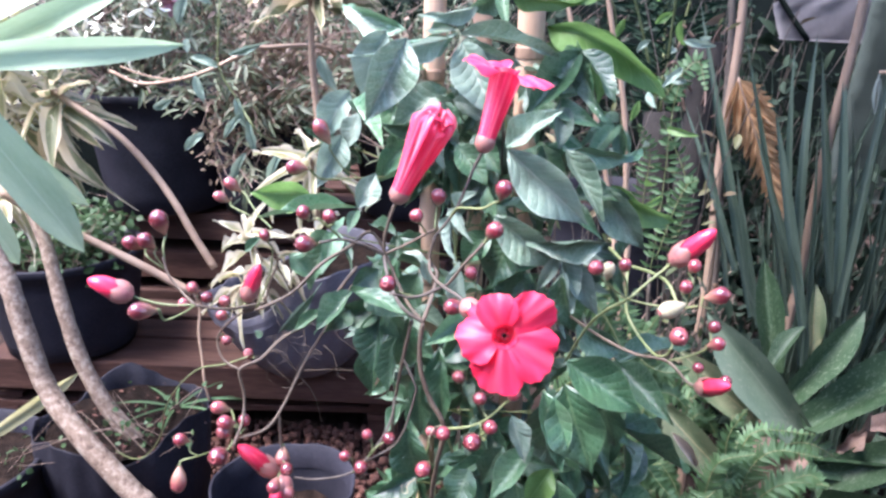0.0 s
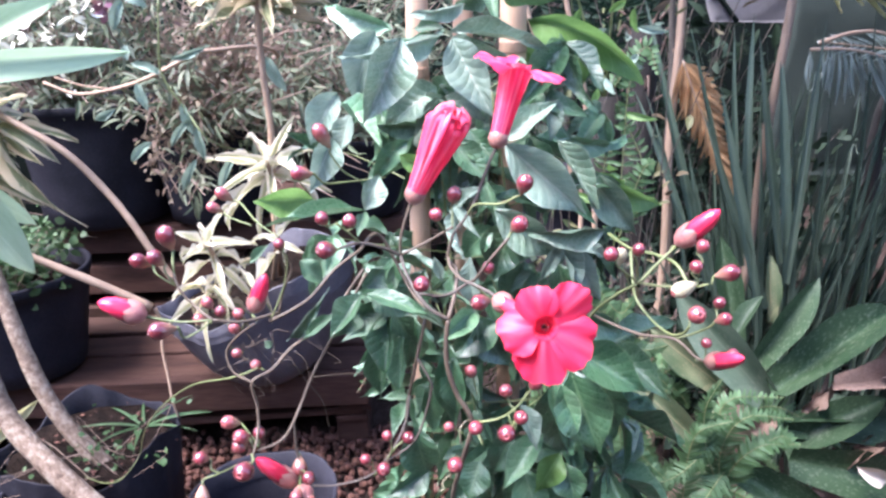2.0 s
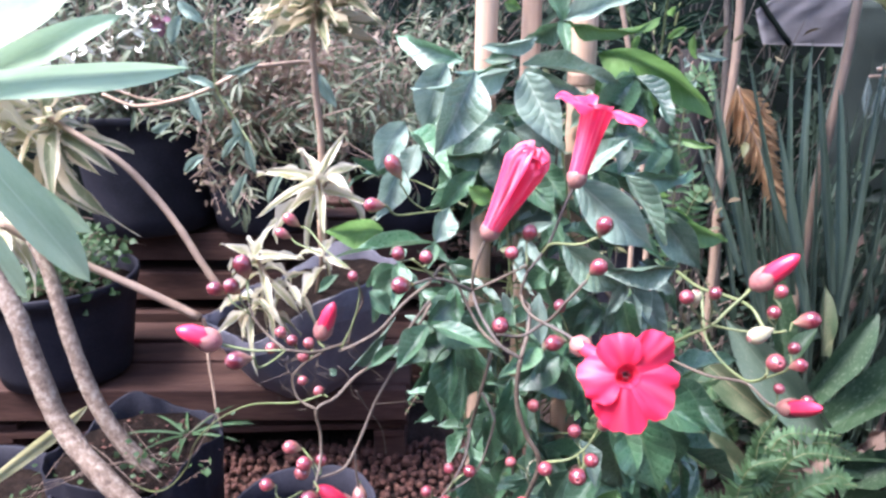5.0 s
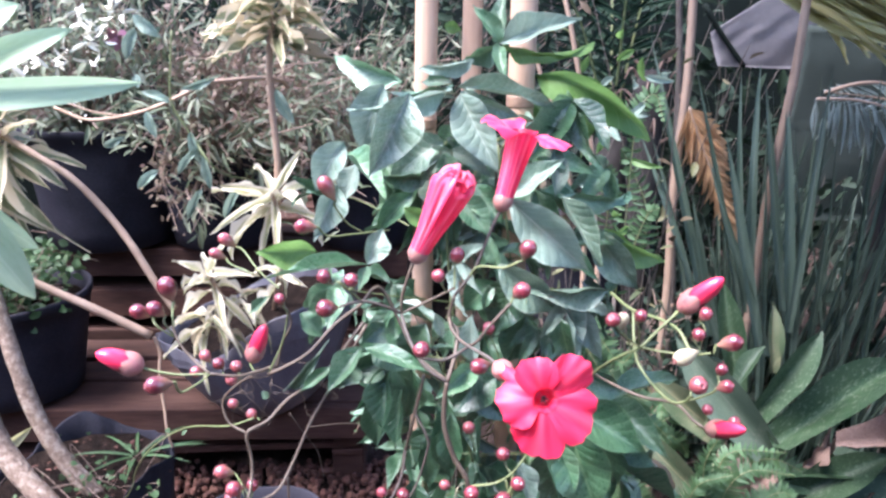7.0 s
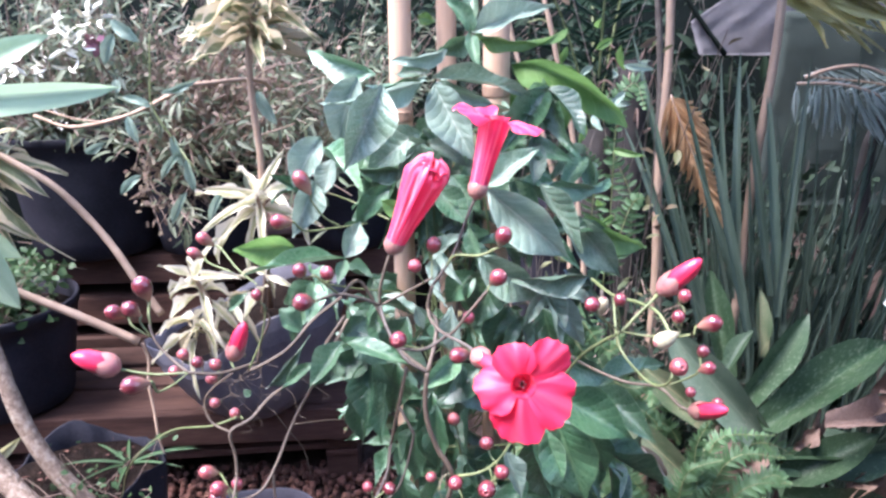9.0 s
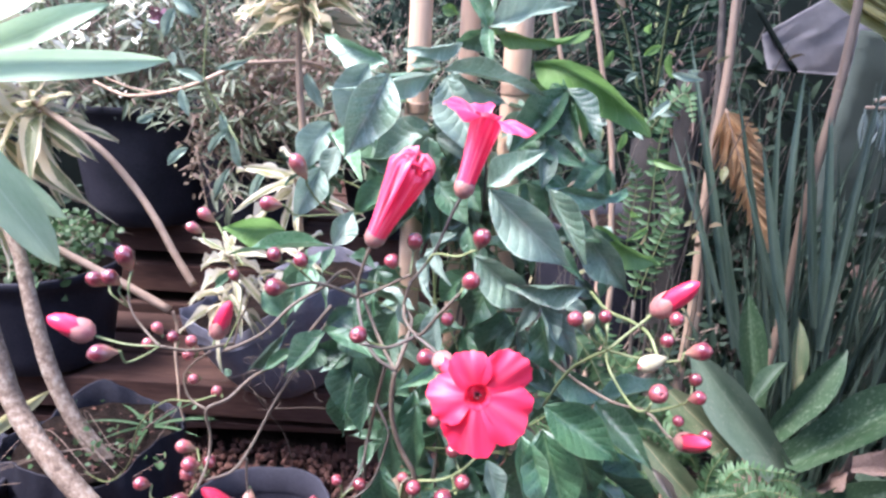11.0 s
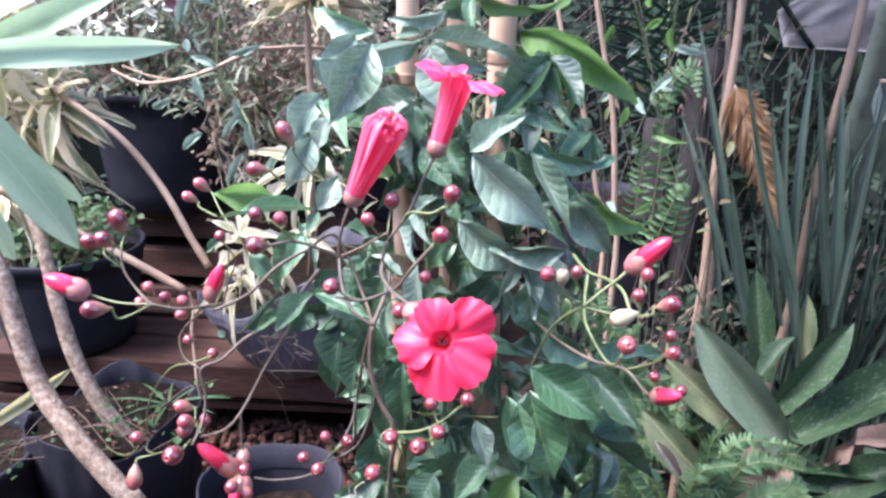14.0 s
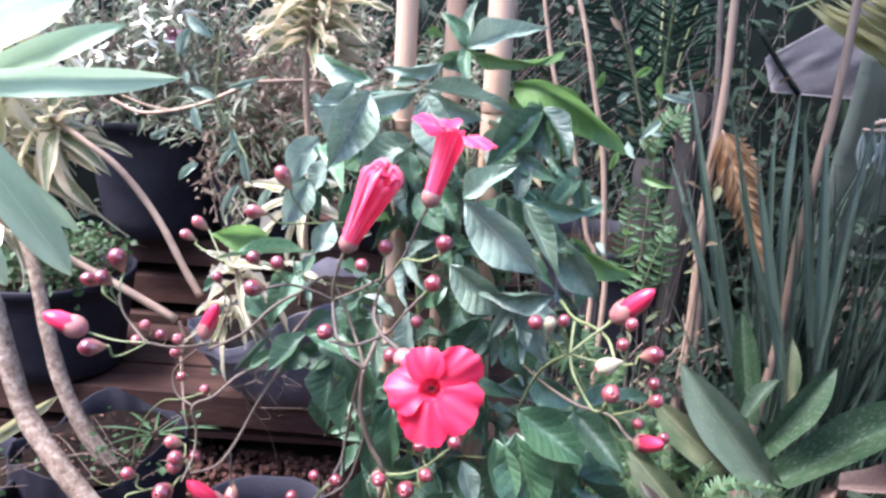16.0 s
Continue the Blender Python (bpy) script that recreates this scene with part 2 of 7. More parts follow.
VARIEG_PALE = leafy("cream leaf", (0.46, 0.45, 0.24), (0.62, 0.58, 0.38), (0.34, 0.38, 0.17), rough=0.45, thin=0.35, edge=(0.74, 0.68, 0.54), veins=2)
BLADE = leafy("long blade", (0.33, 0.46, 0.28), (0.47, 0.60, 0.40), (0.54, 0.65, 0.46), spec=0.25, rough=0.5, thin=0.4, veins=1, vary=0.08)
SWORD = leafy("sword leaf", (0.030, 0.054, 0.036), (0.082, 0.114, 0.083), (0.12, 0.15, 0.11), spec=0.34, rough=0.44, wax=0.1, thin=0.15, veins=1, blotch=(0.10, 0.12, 0.10))
BROM = leafy("bromeliad leaf", (0.012, 0.033, 0.013), (0.037, 0.066, 0.031), (0.048, 0.078, 0.04), rough=0.5, thin=0.1, veins=1, spec=0.26, wax=0.06, vary=0.3, blotch=(0.12, 0.145, 0.10), speck=0.6)
BROM_OLD = leafy("ageing bromeliad leaf", (0.05, 0.085, 0.038), (0.15, 0.165, 0.09), (0.32, 0.28, 0.16), rough=0.5, thin=0.2, veins=1, blotch=(0.36, 0.26, 0.19))
DRY = surface("dry leaf", [(0.06, 0.038, 0.028), (0.15, 0.095, 0.070), (0.22, 0.15, 0.115)], 0.8, 40, 200, 0.5)
PALE_SCAR = surface("bleached leaf patch", [(0.34, 0.28, 0.22), (0.55, 0.47, 0.39)], 0.7, 60, 200, 0.3)
FERN = leafy("fern", (0.045, 0.100, 0.036), (0.095, 0.175, 0.07), (0.10, 0.17, 0.075), rough=0.5, thin=0.3, veins=6)
FERN_DRY = leafy("dry fern", (0.42, 0.24, 0.11), (0.62, 0.40, 0.21), (0.22, 0.12, 0.05), rough=0.6, thin=0.3, veins=6)
BUSH = clump("bush leaves", [(0.09, 0.12, 0.065), (0.17, 0.20, 0.12), (0.21, 0.23, 0.16), (0.12, 0.16, 0.09), (0.24, 0.23, 0.15)])
BUSH_DRY = clump("dry bush leaves", [(0.18, 0.13, 0.09), (0.28, 0.20, 0.15), (0.22, 0.20, 0.12), (0.15, 0.09, 0.075), (0.32, 0.26, 0.18)])
# near-black leaf colours: the shade at the back is painted in
BUSH_DARK = clump("leaves with painted shade", [(0.014, 0.027, 0.016), (0.028, 0.045, 0.028), (0.02, 0.034, 0.024), (0.042, 0.06, 0.042)], 0.7, 0.2, 0.1)
TWIG = surface("twig", [(0.14, 0.095, 0.07), (0.25, 0.18, 0.14)], 0.8, 40, 200, 0.3)
WHITE_FLOWER = surface("white flower", [(0.74, 0.70, 0.54), (0.82, 0.79, 0.66)], 0.6, 60, 200, 0.1)
SACK = surface("lilac grey plastic sheet", [(0.16, 0.15, 0.155), (0.22, 0.205, 0.21)], 0.55, 5, 60, 0.2)
# almost black, so the background's shade is in the cloth colour
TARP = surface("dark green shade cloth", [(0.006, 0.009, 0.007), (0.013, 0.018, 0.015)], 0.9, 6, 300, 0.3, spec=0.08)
LABEL = surface("white plastic label", [(0.75, 0.75, 0.74), (0.82, 0.82, 0.80)], 0.5, 20, 100, 0.05)
PALM = leafy("palm leaflet", (0.27, 0.32, 0.27), (0.46, 0.51, 0.44), (0.48, 0.52, 0.45), rough=0.35, thin=0.2, veins=1)
# yellow-green, lightened further so that sunshine is part of the colour
PALM_YELLOW = leafy("yellow leaflet with painted sun", (0.48, 0.46, 0.20), (0.68, 0.64, 0.36), (0.70, 0.66, 0.40), rough=0.4, thin=0.5, veins=1)

# fronds coloured almost black to stand for the shade around them
SHADE_FERN = leafy("frond with painted shade", (0.010, 0.026, 0.014), (0.024, 0.05, 0.028), (0.03, 0.06, 0.03), rough=0.6, thin=0.1, veins=6, spec=0.12)
PETAL_BUD = surface("bud petal", [(0.52, 0.012, 0.04), (0.72, 0.035, 0.085), (0.82, 0.16, 0.22)], 0.3, 60, 300, 0.1, stretch=(1, 1, 0.2))
# bark darkened in colour so the trunks vanish into the shade
BARK_DARK = surface("fibrous trunk with painted shade", [(0.012, 0.010, 0.008), (0.03, 0.024, 0.02)], 0.9, 30, 160, 0.8)
BROM_PALE = leafy("scurfy bromeliad leaf", (0.07, 0.11, 0.07), (0.15, 0.195, 0.135), (0.17, 0.21, 0.15), rough=0.5, thin=0.1, veins=1, spec=0.25, blotch=(0.25, 0.25, 0.19))
TWIG_LEAF = clump("yellowing twig leaves", [(0.13, 0.13, 0.05), (0.07, 0.10, 0.04), (0.20, 0.17, 0.08), (0.12, 0.08, 0.055), (0.08, 0.11, 0.05)])

CLOTH = surface("faded green shade cloth", [(0.034, 0.050, 0.042), (0.064, 0.082, 0.068)], 0.8, 6, 300, 0.3)


def bud_material(name, base, body, top):
    """A waxy bud: greenish pink at the stalk, darker red towards the tip, mottled."""
    m = surface(name, [body, top], 0.2, 90, 600, 0.05, spec=0.8, vary=0.3)
    n, k = m.node_tree.nodes, m.node_tree.links
    b = n["Principled BSDF"]
    old = b.inputs["Base Color"].links[0].from_socket
    co, sep, mr = n.new("ShaderNodeTexCoord"), n.new("ShaderNodeSeparateXYZ"), n.new("ShaderNodeMapRange")
    k.new(co.outputs["Object"], sep.inputs[0])
    k.new(sep.outputs[2], mr.inputs[0])
    mr.inputs[1].default_value, mr.inputs[2].default_value = -0.0085, 0.0015
    x = n.new("ShaderNodeMix")
    x.data_type = "RGBA"
    k.new(mr.outputs[0], x.inputs[0])
    x.inputs[6].default_value = (*base, 1)
    k.new(old, x.inputs[7])
    k.new(x.outputs[2], b.inputs["Base Color"])
    b.inputs["Coat Weight"].default_value, b.inputs["Coat Roughness"].default_value = 0.5, 0.12
    return m


BUD_PINK = bud_material("pink bud", (0.40, 0.22, 0.15), (0.20, 0.035, 0.045), (0.36, 0.11, 0.10))
BUD = bud_material("bud", (0.34, 0.17, 0.12), (0.115, 0.012, 0.022), (0.25, 0.055, 0.06))
MAGENTA = surface("magenta petal", [(0.20, 0.07, 0.11), (0.30, 0.14, 0.17)], 0.5, 60, 300, 0.1)
WEED = clump("small weeds", [(0.035, 0.075, 0.028), (0.07, 0.13, 0.05), (0.05, 0.10, 0.04), (0.10, 0.15, 0.07)])
DRY_PALE = surface("faded dry leaf", [(0.09, 0.055, 0.04), (0.20, 0.13, 0.095), (0.30, 0.22, 0.17)], 0.8, 60, 240, 0.6, spec=0.2)

# ---- building helpers ----
WORLD = {}
VIEWPOINT = Vector((0.0, 0.0, 1.25))  # roughly the camera's place: leaves face it, some plants slide towards it


def put(ob, parent, m):
    """Sets ob under parent so that its world pose is m."""
    WORLD[ob.name] = m
    if parent:
        ob.parent = parent
        ob.matrix_basis = WORLD[parent.name].inverted() @ m
    else:
        ob.matrix_basis = m
    return ob


def thing(name, place, label, category, group="", kind=""):
    ob = tagged(new(name), label, category, group, kind)
    return put(ob, None, Matrix.Translation(place))


def mesh_of(bm, name, material, smooth=True):
    me = bpy.data.meshes.new(name)
    bm.to_mesh(me)
    bm.free()
    if smooth:
        me.polygons.foreach_set("use_smooth", [True] * len(me.polygons))
    me.materials.append(material)
    return me


def part(name, bm, material, parent, label="", smooth=True, m=None, kind=""):
    """Links a bmesh (or mesh) built in world places as one part of parent."""
    me = bm if isinstance(bm, bpy.types.Mesh) else mesh_of(bm, name, material, smooth)
    ob = tagged(new(name, me), label, kind=kind)
    return put(ob, parent, m or Matrix.Identity(4))


def smoothed(points, steps=6):
    """A Catmull-Rom curve through the points."""
    p = [Vector(q) for q in points]
    if len(p) < 3:
        return p
    p = [2 * p[0] - p[1]] + p + [2 * p[-1] - p[-2]]
    out = []
    for a, b, c, d in zip(p, p[1:], p[2:], p[3:]):
        for i in range(steps):
            t = i / steps
            out.append(0.5 * (2 * b + (c - a) * t + (2 * a - 5 * b + 4 * c - d) * t * t + (3 * b - 3 * c + d - a) * t**3))
    return out + [p[-2]]


def tube(bm, points, r0, r1=None, seg=7, steps=6, knobs=0.0, seed=0):
    """A rounded stem along a smooth curve, from radius r0 to r1, slightly uneven."""
    pts = smoothed(points, steps)
    r1 = r0 if r1 is None else r1
    rings, side = [], None
    rr = random.Random(seed + len(pts))
    for i, p in enumerate(pts):
        d = (pts[min(i + 1, len(pts) - 1)] - pts[max(i - 1, 0)]).normalized()
        side = d.orthogonal() if side is None else side - d * side.dot(d)
        side.normalize()
        up = d.cross(side)
        r = (r0 + (r1 - r0) * i / (len(pts) - 1)) * (1 + knobs * rr.uniform(-1, 1))
        rings.append([bm.verts.new(p + r * (math.cos(a) * side + math.sin(a) * up)) for a in (2 * math.pi * j / seg for j in range(seg))])
    for a, b in zip(rings, rings[1:]):
        for j in range(seg):
            bm.faces.new((a[j], a[(j + 1) % seg], b[(j + 1) % seg], b[j]))
    bm.faces.new(rings[0][::-1])
    bm.faces.new(rings[-1])
    return bm


def stem(parent, points, r0, r1=None, material=None, name="stem", label="", seg=7, knobs=0.06):
    slim = 0.68 if r0 < 0.004 else 1.0
    r0, r1 = r0 * slim, None if r1 is None else r1 * slim
    return part(name, tube(bmesh.new(), points, r0, r1, seg, knobs=knobs, seed=len(WORLD)), material or STEM_BROWN, parent, label)


def lathe(bm, profile, centre=(0, 0, 0), seg=40, wobble=0.0, seed=1):
    """Turns a profile of (radius, height) about the vertical."""
    rr = random.Random(seed)
    ph = [rr.uniform(0, 6.28) for _ in range(3)]
    rings = []
    for r, z in profile:
        ring = []
        for j in range(seg):
            a = 2 * math.pi * j / seg
            q = r * (1 + wobble * (math.sin(2 * a + ph[0]) + 0.6 * math.sin(3 * a + ph[1] + 6 * z) + 0.4 * math.sin(7 * a + ph[2])))
            ring.append(bm.verts.new((centre[0] + q * math.cos(a), centre[1] + q * math.sin(a), centre[2] + z)))
        rings.append(ring)
    for a, b in zip(rings, rings[1:]):
        for j in range(seg):
            bm.faces.new((a[j], a[(j + 1) % seg], b[(j + 1) % seg], b[j]))
    return rings


def box(bm, sx, sy, sz, centre=(0, 0, 0), bevel=0.004, turn=0.0):
    made = bmesh.ops.create_cube(bm, size=1, matrix=Matrix.Translation(centre) @ Matrix.Rotation(turn, 4, "Z") @ Matrix.Diagonal((sx, sy, sz, 1)))
    if bevel:
        edges = list({e for v in made["verts"] for e in v.link_edges})
        bmesh.ops.bevel(bm, geom=edges, offset=bevel, segments=2, affect="EDGES", profile=0.6)
    return bm


def blade_mesh(name, outline, material, curl=0.15, fold=0.12, wave=0.03, twist=0.0, nu=6, nv=14, seed=0, bend=0.0, aspect=1.0, bow=0.0):
    """A leaf one unit long (along y) and one wide, facing +z: outline(v) gives the half width; it curls down to the tip, folds along the midrib and waves at the edge."""
    rr = random.Random(seed)
    p1, p2 = rr.uniform(0, 6), rr.uniform(0, 6)
    verts, faces, uvs = [], [], []
    for j in range(nv + 1):
        v = j / nv
        w = max(outline(v), 0.004)
        for i in range(nu + 1):
            u = i / nu * 2 - 1
            x = u * w
            z = aspect * (fold * abs(u) ** 1.3 * w * 2 + wave * math.sin(9 * v + p1 + 2 * u) * abs(u)) - curl * v * v
            z += aspect * wave * 0.5 * math.sin(17 * v + p2) * u
            a = twist * v
            verts.append((x * math.cos(a) + bend * v * v + bow * 4 * v * (1 - v), v - 0.25 * curl * curl * v * v, x * math.sin(a) * aspect + z))
            uvs.append((i / nu, v))
    for j in range(nv):
        for i in range(nu):
            a = j * (nu + 1) + i
            faces.append((a, a + 1, a + nu + 2, a + nu + 1))
    me = bpy.data.meshes.new(name)
    me.from_pydata(verts, [], faces)
    layer = me.uv_layers.new()
    layer.data.foreach_set("uv", [c for loop in me.loops for c in uvs[loop.vertex_index]])
    me.polygons.foreach_set("use_smooth", [True] * len(me.polygons))
    me.materials.append(material)
    return me


def lance(v):
    return 0.5 * math.sin(math.pi * min(1, v**0.85)) ** 0.8


def serrate(v):
    return 0.5 * (1 - v) ** 0.7 * (0.45 + 0.55 * abs(math.sin(7 * math.pi * v))) * min(1, 6 * v + 0.3)


def strap(v):
    return 0.5 * min(1, 0.6 + 0.75 * v) * (1 - max(0, (v - 0.55) / 0.45) ** 3.4)


def sword(v):
    return 0.5 * min(1, 0.7 + v) * (1 - v**3.2)


def blade_pose(base, tip, width, roll=0.0, face=None):
    """The pose of a unit leaf that runs from base to tip, turned to face the camera's place and then rolled about its
    own length.
    """
    base, tip = Vector(base), Vector(tip)
    y = tip - base
    n = (face or (VIEWPOINT - (base + tip) / 2)).copy()
    yy = y.normalized()
    n = (n - yy * n.dot(yy)).normalized()
    n = Matrix.Rotation(radians(roll), 3, yy) @ n
    x = yy.cross(n)
    length = y.length
    m = Matrix(((x.x * width, y.x, n.x * length, base.x), (x.y * width, y.y, n.y * length, base.y), (x.z * width, y.z, n.z * length, base.z), (0, 0, 0, 1)))
    return m


def many_leaves(name, material, parent, items, label="", kind="stuff"):
    """Small leaves joined into one mesh: items of (base, direction, length, width, normal)."""
    n = len(items)
    base, d, ln, wd, nm = (np.array([np.array(it[q], float) for it in items]) for q in range(5))
    d /= np.linalg.norm(d, axis=1, keepdims=True)
    nm = nm - d * (nm * d).sum(1, keepdims=True)
    nm /= np.linalg.norm(nm, axis=1, keepdims=True) + 1e-9
    s = np.cross(d, nm)
    shape = [(0, 0, 0), (0.45, 0.3, 0.08), (0.5, 0.55, 0.05), (0.3, 0.82, -0.04), (0, 1, -0.16), (-0.3, 0.82, -0.04), (-0.5, 0.55, 0.05), (-0.45, 0.3, 0.08), (0, 0.3, 0.0), (0, 0.55, -0.03), (0, 0.82, -0.09)]
    tri = [(0, 1, 8), (0, 8, 7), (1, 2, 9, 8), (8, 9, 6, 7), (2, 3, 10, 9), (9, 10, 5, 6), (3, 4, 10), (10, 4, 5)]
    v = np.stack([base + s * (x * wd)[:, None] + d * (y * ln)[:, None] + nm * (z * ln)[:, None] for x, y, z in shape], 1).reshape(-1, 3)
    k = len(shape)
    me = bpy.data.meshes.new(name)
    me.from_pydata(v.tolist(), [], [tuple(q + i * k for q in f) for i in range(n) for f in tri])
    layer = me.uv_layers.new()
    one = [(x + 0.5, y) for x, y, z in shape]
    layer.data.foreach_set("uv", [c for loop in me.loops for c in one[loop.vertex_index % k]])
    me.polygons.foreach_set("use_smooth", [True] * len(me.polygons))
    me.materials.append(material)
    ob = tagged(new(name, me), label, kind=kind)
    return put(ob, parent, Matrix.Identity(4))


def rand_dir(r, up=0.0):
    v = Vector((r.gauss(0, 1), r.gauss(0, 1), r.gauss(0, 1) + up))
    return v.normalized() if v.length > 1e-6 else Vector((0, 0, 1))


# ---- setting ----
bm = bmesh.new()
bmesh.ops.create_grid(bm, x_segments=90, y_segments=90, size=1)
for v in bm.verts:
    r = max(abs(v.co.x), abs(v.co.y))
    far = 3.2 * r if r < 0.8 else 2.56 + (r - 0.8) * 900
    v.co *= far / max(r, 1e-6)
    v.co.y += 1.4
    v.co.z = 0.03 * noise.noise(v.co * 2.3) + 0.012 * noise.noise(v.co * 9) if r < 0.8 else 0
part("ground", bm, GROUND, None, "dark damp soil of a plant nursery", kind="structure")
# backdrop added where only darkness shows behind the plants
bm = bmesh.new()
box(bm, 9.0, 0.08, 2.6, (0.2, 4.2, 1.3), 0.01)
part("wall_back", bm, TARP, None, "dark wall added behind the plants in place of deep shade", kind="structure")
# side wall added to close the place
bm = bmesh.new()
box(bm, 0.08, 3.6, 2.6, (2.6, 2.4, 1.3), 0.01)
part("wall_right", bm, TARP, None, "dark cloth side wall added around the plants", kind="structure")

# unseen wall added behind the camera to cut light from the horizon
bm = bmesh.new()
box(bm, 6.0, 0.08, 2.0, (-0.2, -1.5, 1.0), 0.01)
part("wall_front", bm, TARP, None, "unseen dark wall added across the path to block low light", kind="structure")
# side wall added for the same end, out of view
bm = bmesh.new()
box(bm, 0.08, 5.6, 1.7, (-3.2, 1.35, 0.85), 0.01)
part("wall_left", bm, TARP, None, "dark cloth side wall added around the plants", kind="structure")
# unseen overhead panel, added so that less sun reaches the bed
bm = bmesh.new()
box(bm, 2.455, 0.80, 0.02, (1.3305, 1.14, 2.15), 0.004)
part("ceiling", bm, TARP, None, "unseen dark panel added overhead to shade the bed", kind="structure")

# clay pebbles on the ground in front of the pallets
prng = random.Random(3)
ico = bmesh.new()
bmesh.ops.create_icosphere(ico, subdivisions=1, radius=1)
ico_v = np.array([v.co[:] for v in ico.verts])
ico_f = [[v.index for v in f.verts] for f in ico.faces]
ico.free()
vs, fs = [], []
for i in range(4300):
    c = np.array((prng.uniform(-0.95, 0.25), prng.uniform(0.95, 1.90), 0.012 + prng.uniform(0, 0.03)))
    s = np.array([prng.uniform(0.007, 0.013) * prng.uniform(0.85, 1.15) for _ in range(3)])
    fs += [[q + len(vs) for q in f] for f in ico_f]
    vs += (ico_v * s + c).tolist()
me = bpy.data.meshes.new("pebbles")
me.from_pydata(vs, [], fs)
me.polygons.foreach_set("use_smooth", [True] * len(me.polygons))
me.materials.append(GRAVEL)
tagged(new("pebbles", me), "reddish brown expanded clay pebbles on the ground", "gravel", kind="stuff")

# ---- the flowering vine on its bamboo stakes ----
STAKES = "bamboo stakes of the vine"


def bamboo_stake(top, foot, r, joints, label):
    top, foot = Vector(top), Vector(foot)
    st = thing("bamboo_stake", foot, label, "stake", STAKES)
    d = top - foot
    pts = [foot + d * (i / 24) for i in range(25)]
    part("cane", tube(bmesh.new(), pts, r * 1.08, r * 0.96, 16, 2, 0.012, 5), BAMBOO, st)
    for j in joints:
        c = foot + d * j
        u = d.normalized()
        part("joint", tube(bmesh.new(), [c - u * 0.006, c - u * 0.002, c + u * 0.002, c + u * 0.006], r * 1.05, r * 1.06, 16, 2), NODE, st)
    return st


bamboo_stake((0.012, 0.775, 1.62), (-0.012, 0.80, 0.0), 0.0115, (0.42, 0.58, 0.72, 0.86), "pale bamboo stake pushed upright into the ground")
bamboo_stake((0.058, 0.80, 1.62), (0.048, 0.83, 0.0), 0.0105, (0.38, 0.55, 0.70, 0.84), "pale bamboo stake standing between two others")
bamboo_stake((0.104, 0.765, 1.62), (0.100, 0.78, 0.0), 0.0138, (0.40, 0.545, 0.655, 0.735, 0.87), "thick pale bamboo stake that the vine climbs")

vine = thing("flowering_vine", (0.05, 0.74, 0.0), "climbing vine with glossy leaves, dark red buds and crimson flowers", "vine")


def acuminate(v):
    """A leaf that widens soon after its base and runs out into a drawn tip."""
    return 0.5 * math.sin(math.pi * v**0.78) ** 1.15 * (1 if v < 0.8 else 1 - 0.8 * (v - 0.8))


def acuminate_slim(v):
    return 0.45 * math.sin(math.pi * v**0.84) ** 1.2


VINE_MESH = {}
for key, mat_leaf in LEAF.items():
    VINE_MESH[key] = [
        blade_mesh("leaflet", acuminate, mat_leaf, 0.14, 0.52, 0.11, 0.15, 8, 16, 1, 0.0, 0.42),
        blade_mesh("leaflet", acuminate, mat_leaf, 0.32, 0.46, 0.12, 0.45, 8, 16, 2, 0.0, 0.42),
        blade_mesh("leaflet", acuminate_slim, mat_leaf, 0.18, 0.44, 0.10, -0.35, 8, 16, 3, 0.0, 0.42),
        blade_mesh("leaflet", acuminate, mat_leaf, -0.05, 0.66, 0.10, 0.2, 8, 16, 4, 0.0, 0.42),
        blade_mesh("leaflet", acuminate_slim, mat_leaf, 0.42, 0.26, 0.12, 0.5, 8, 16, 5, 0.0, 0.42),
        blade_mesh("leaflet", acuminate, mat_leaf, 0.30, 0.40, 0.10, 0.3, 8, 18, 6, 0.0, 0.42, -0.55),
    ]


def vine_leaf(base, tip, width, roll=0, tone="g", shape=0):
    return part("leaf", VINE_MESH[tone][int(shape)], None, vine, m=blade_pose(base, tip, width * (0.90 if width > 0.03 else 1.0), roll))


vine_leaf((-0.019, 0.720, 1.212), (-0.091, 0.750, 1.231), 0.033, -25, 'g', 2)
vine_leaf((0.026, 0.700, 1.208), (-0.055, 0.660, 1.182), 0.022, -25, 'p', 1)
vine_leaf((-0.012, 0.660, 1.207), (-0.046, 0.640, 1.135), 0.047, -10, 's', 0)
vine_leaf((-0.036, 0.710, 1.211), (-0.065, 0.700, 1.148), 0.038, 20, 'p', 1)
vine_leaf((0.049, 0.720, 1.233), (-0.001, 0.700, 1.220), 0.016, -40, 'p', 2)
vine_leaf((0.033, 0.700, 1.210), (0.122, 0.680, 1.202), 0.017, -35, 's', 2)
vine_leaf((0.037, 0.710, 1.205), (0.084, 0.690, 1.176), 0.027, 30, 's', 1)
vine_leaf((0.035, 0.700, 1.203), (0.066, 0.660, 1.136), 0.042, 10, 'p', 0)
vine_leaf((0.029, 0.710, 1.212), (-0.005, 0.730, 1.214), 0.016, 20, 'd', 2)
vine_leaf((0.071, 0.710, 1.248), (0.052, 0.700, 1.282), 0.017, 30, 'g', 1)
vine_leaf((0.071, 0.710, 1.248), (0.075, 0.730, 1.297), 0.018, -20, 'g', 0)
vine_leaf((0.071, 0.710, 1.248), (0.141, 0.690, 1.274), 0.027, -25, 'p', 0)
vine_leaf((0.074, 0.710, 1.247), (0.155, 0.700, 1.219), 0.010, 50, 'y', 4)
vine_leaf((0.071, 0.710, 1.247), (0.071, 0.680, 1.219), 0.013, 10, 'g', 1)
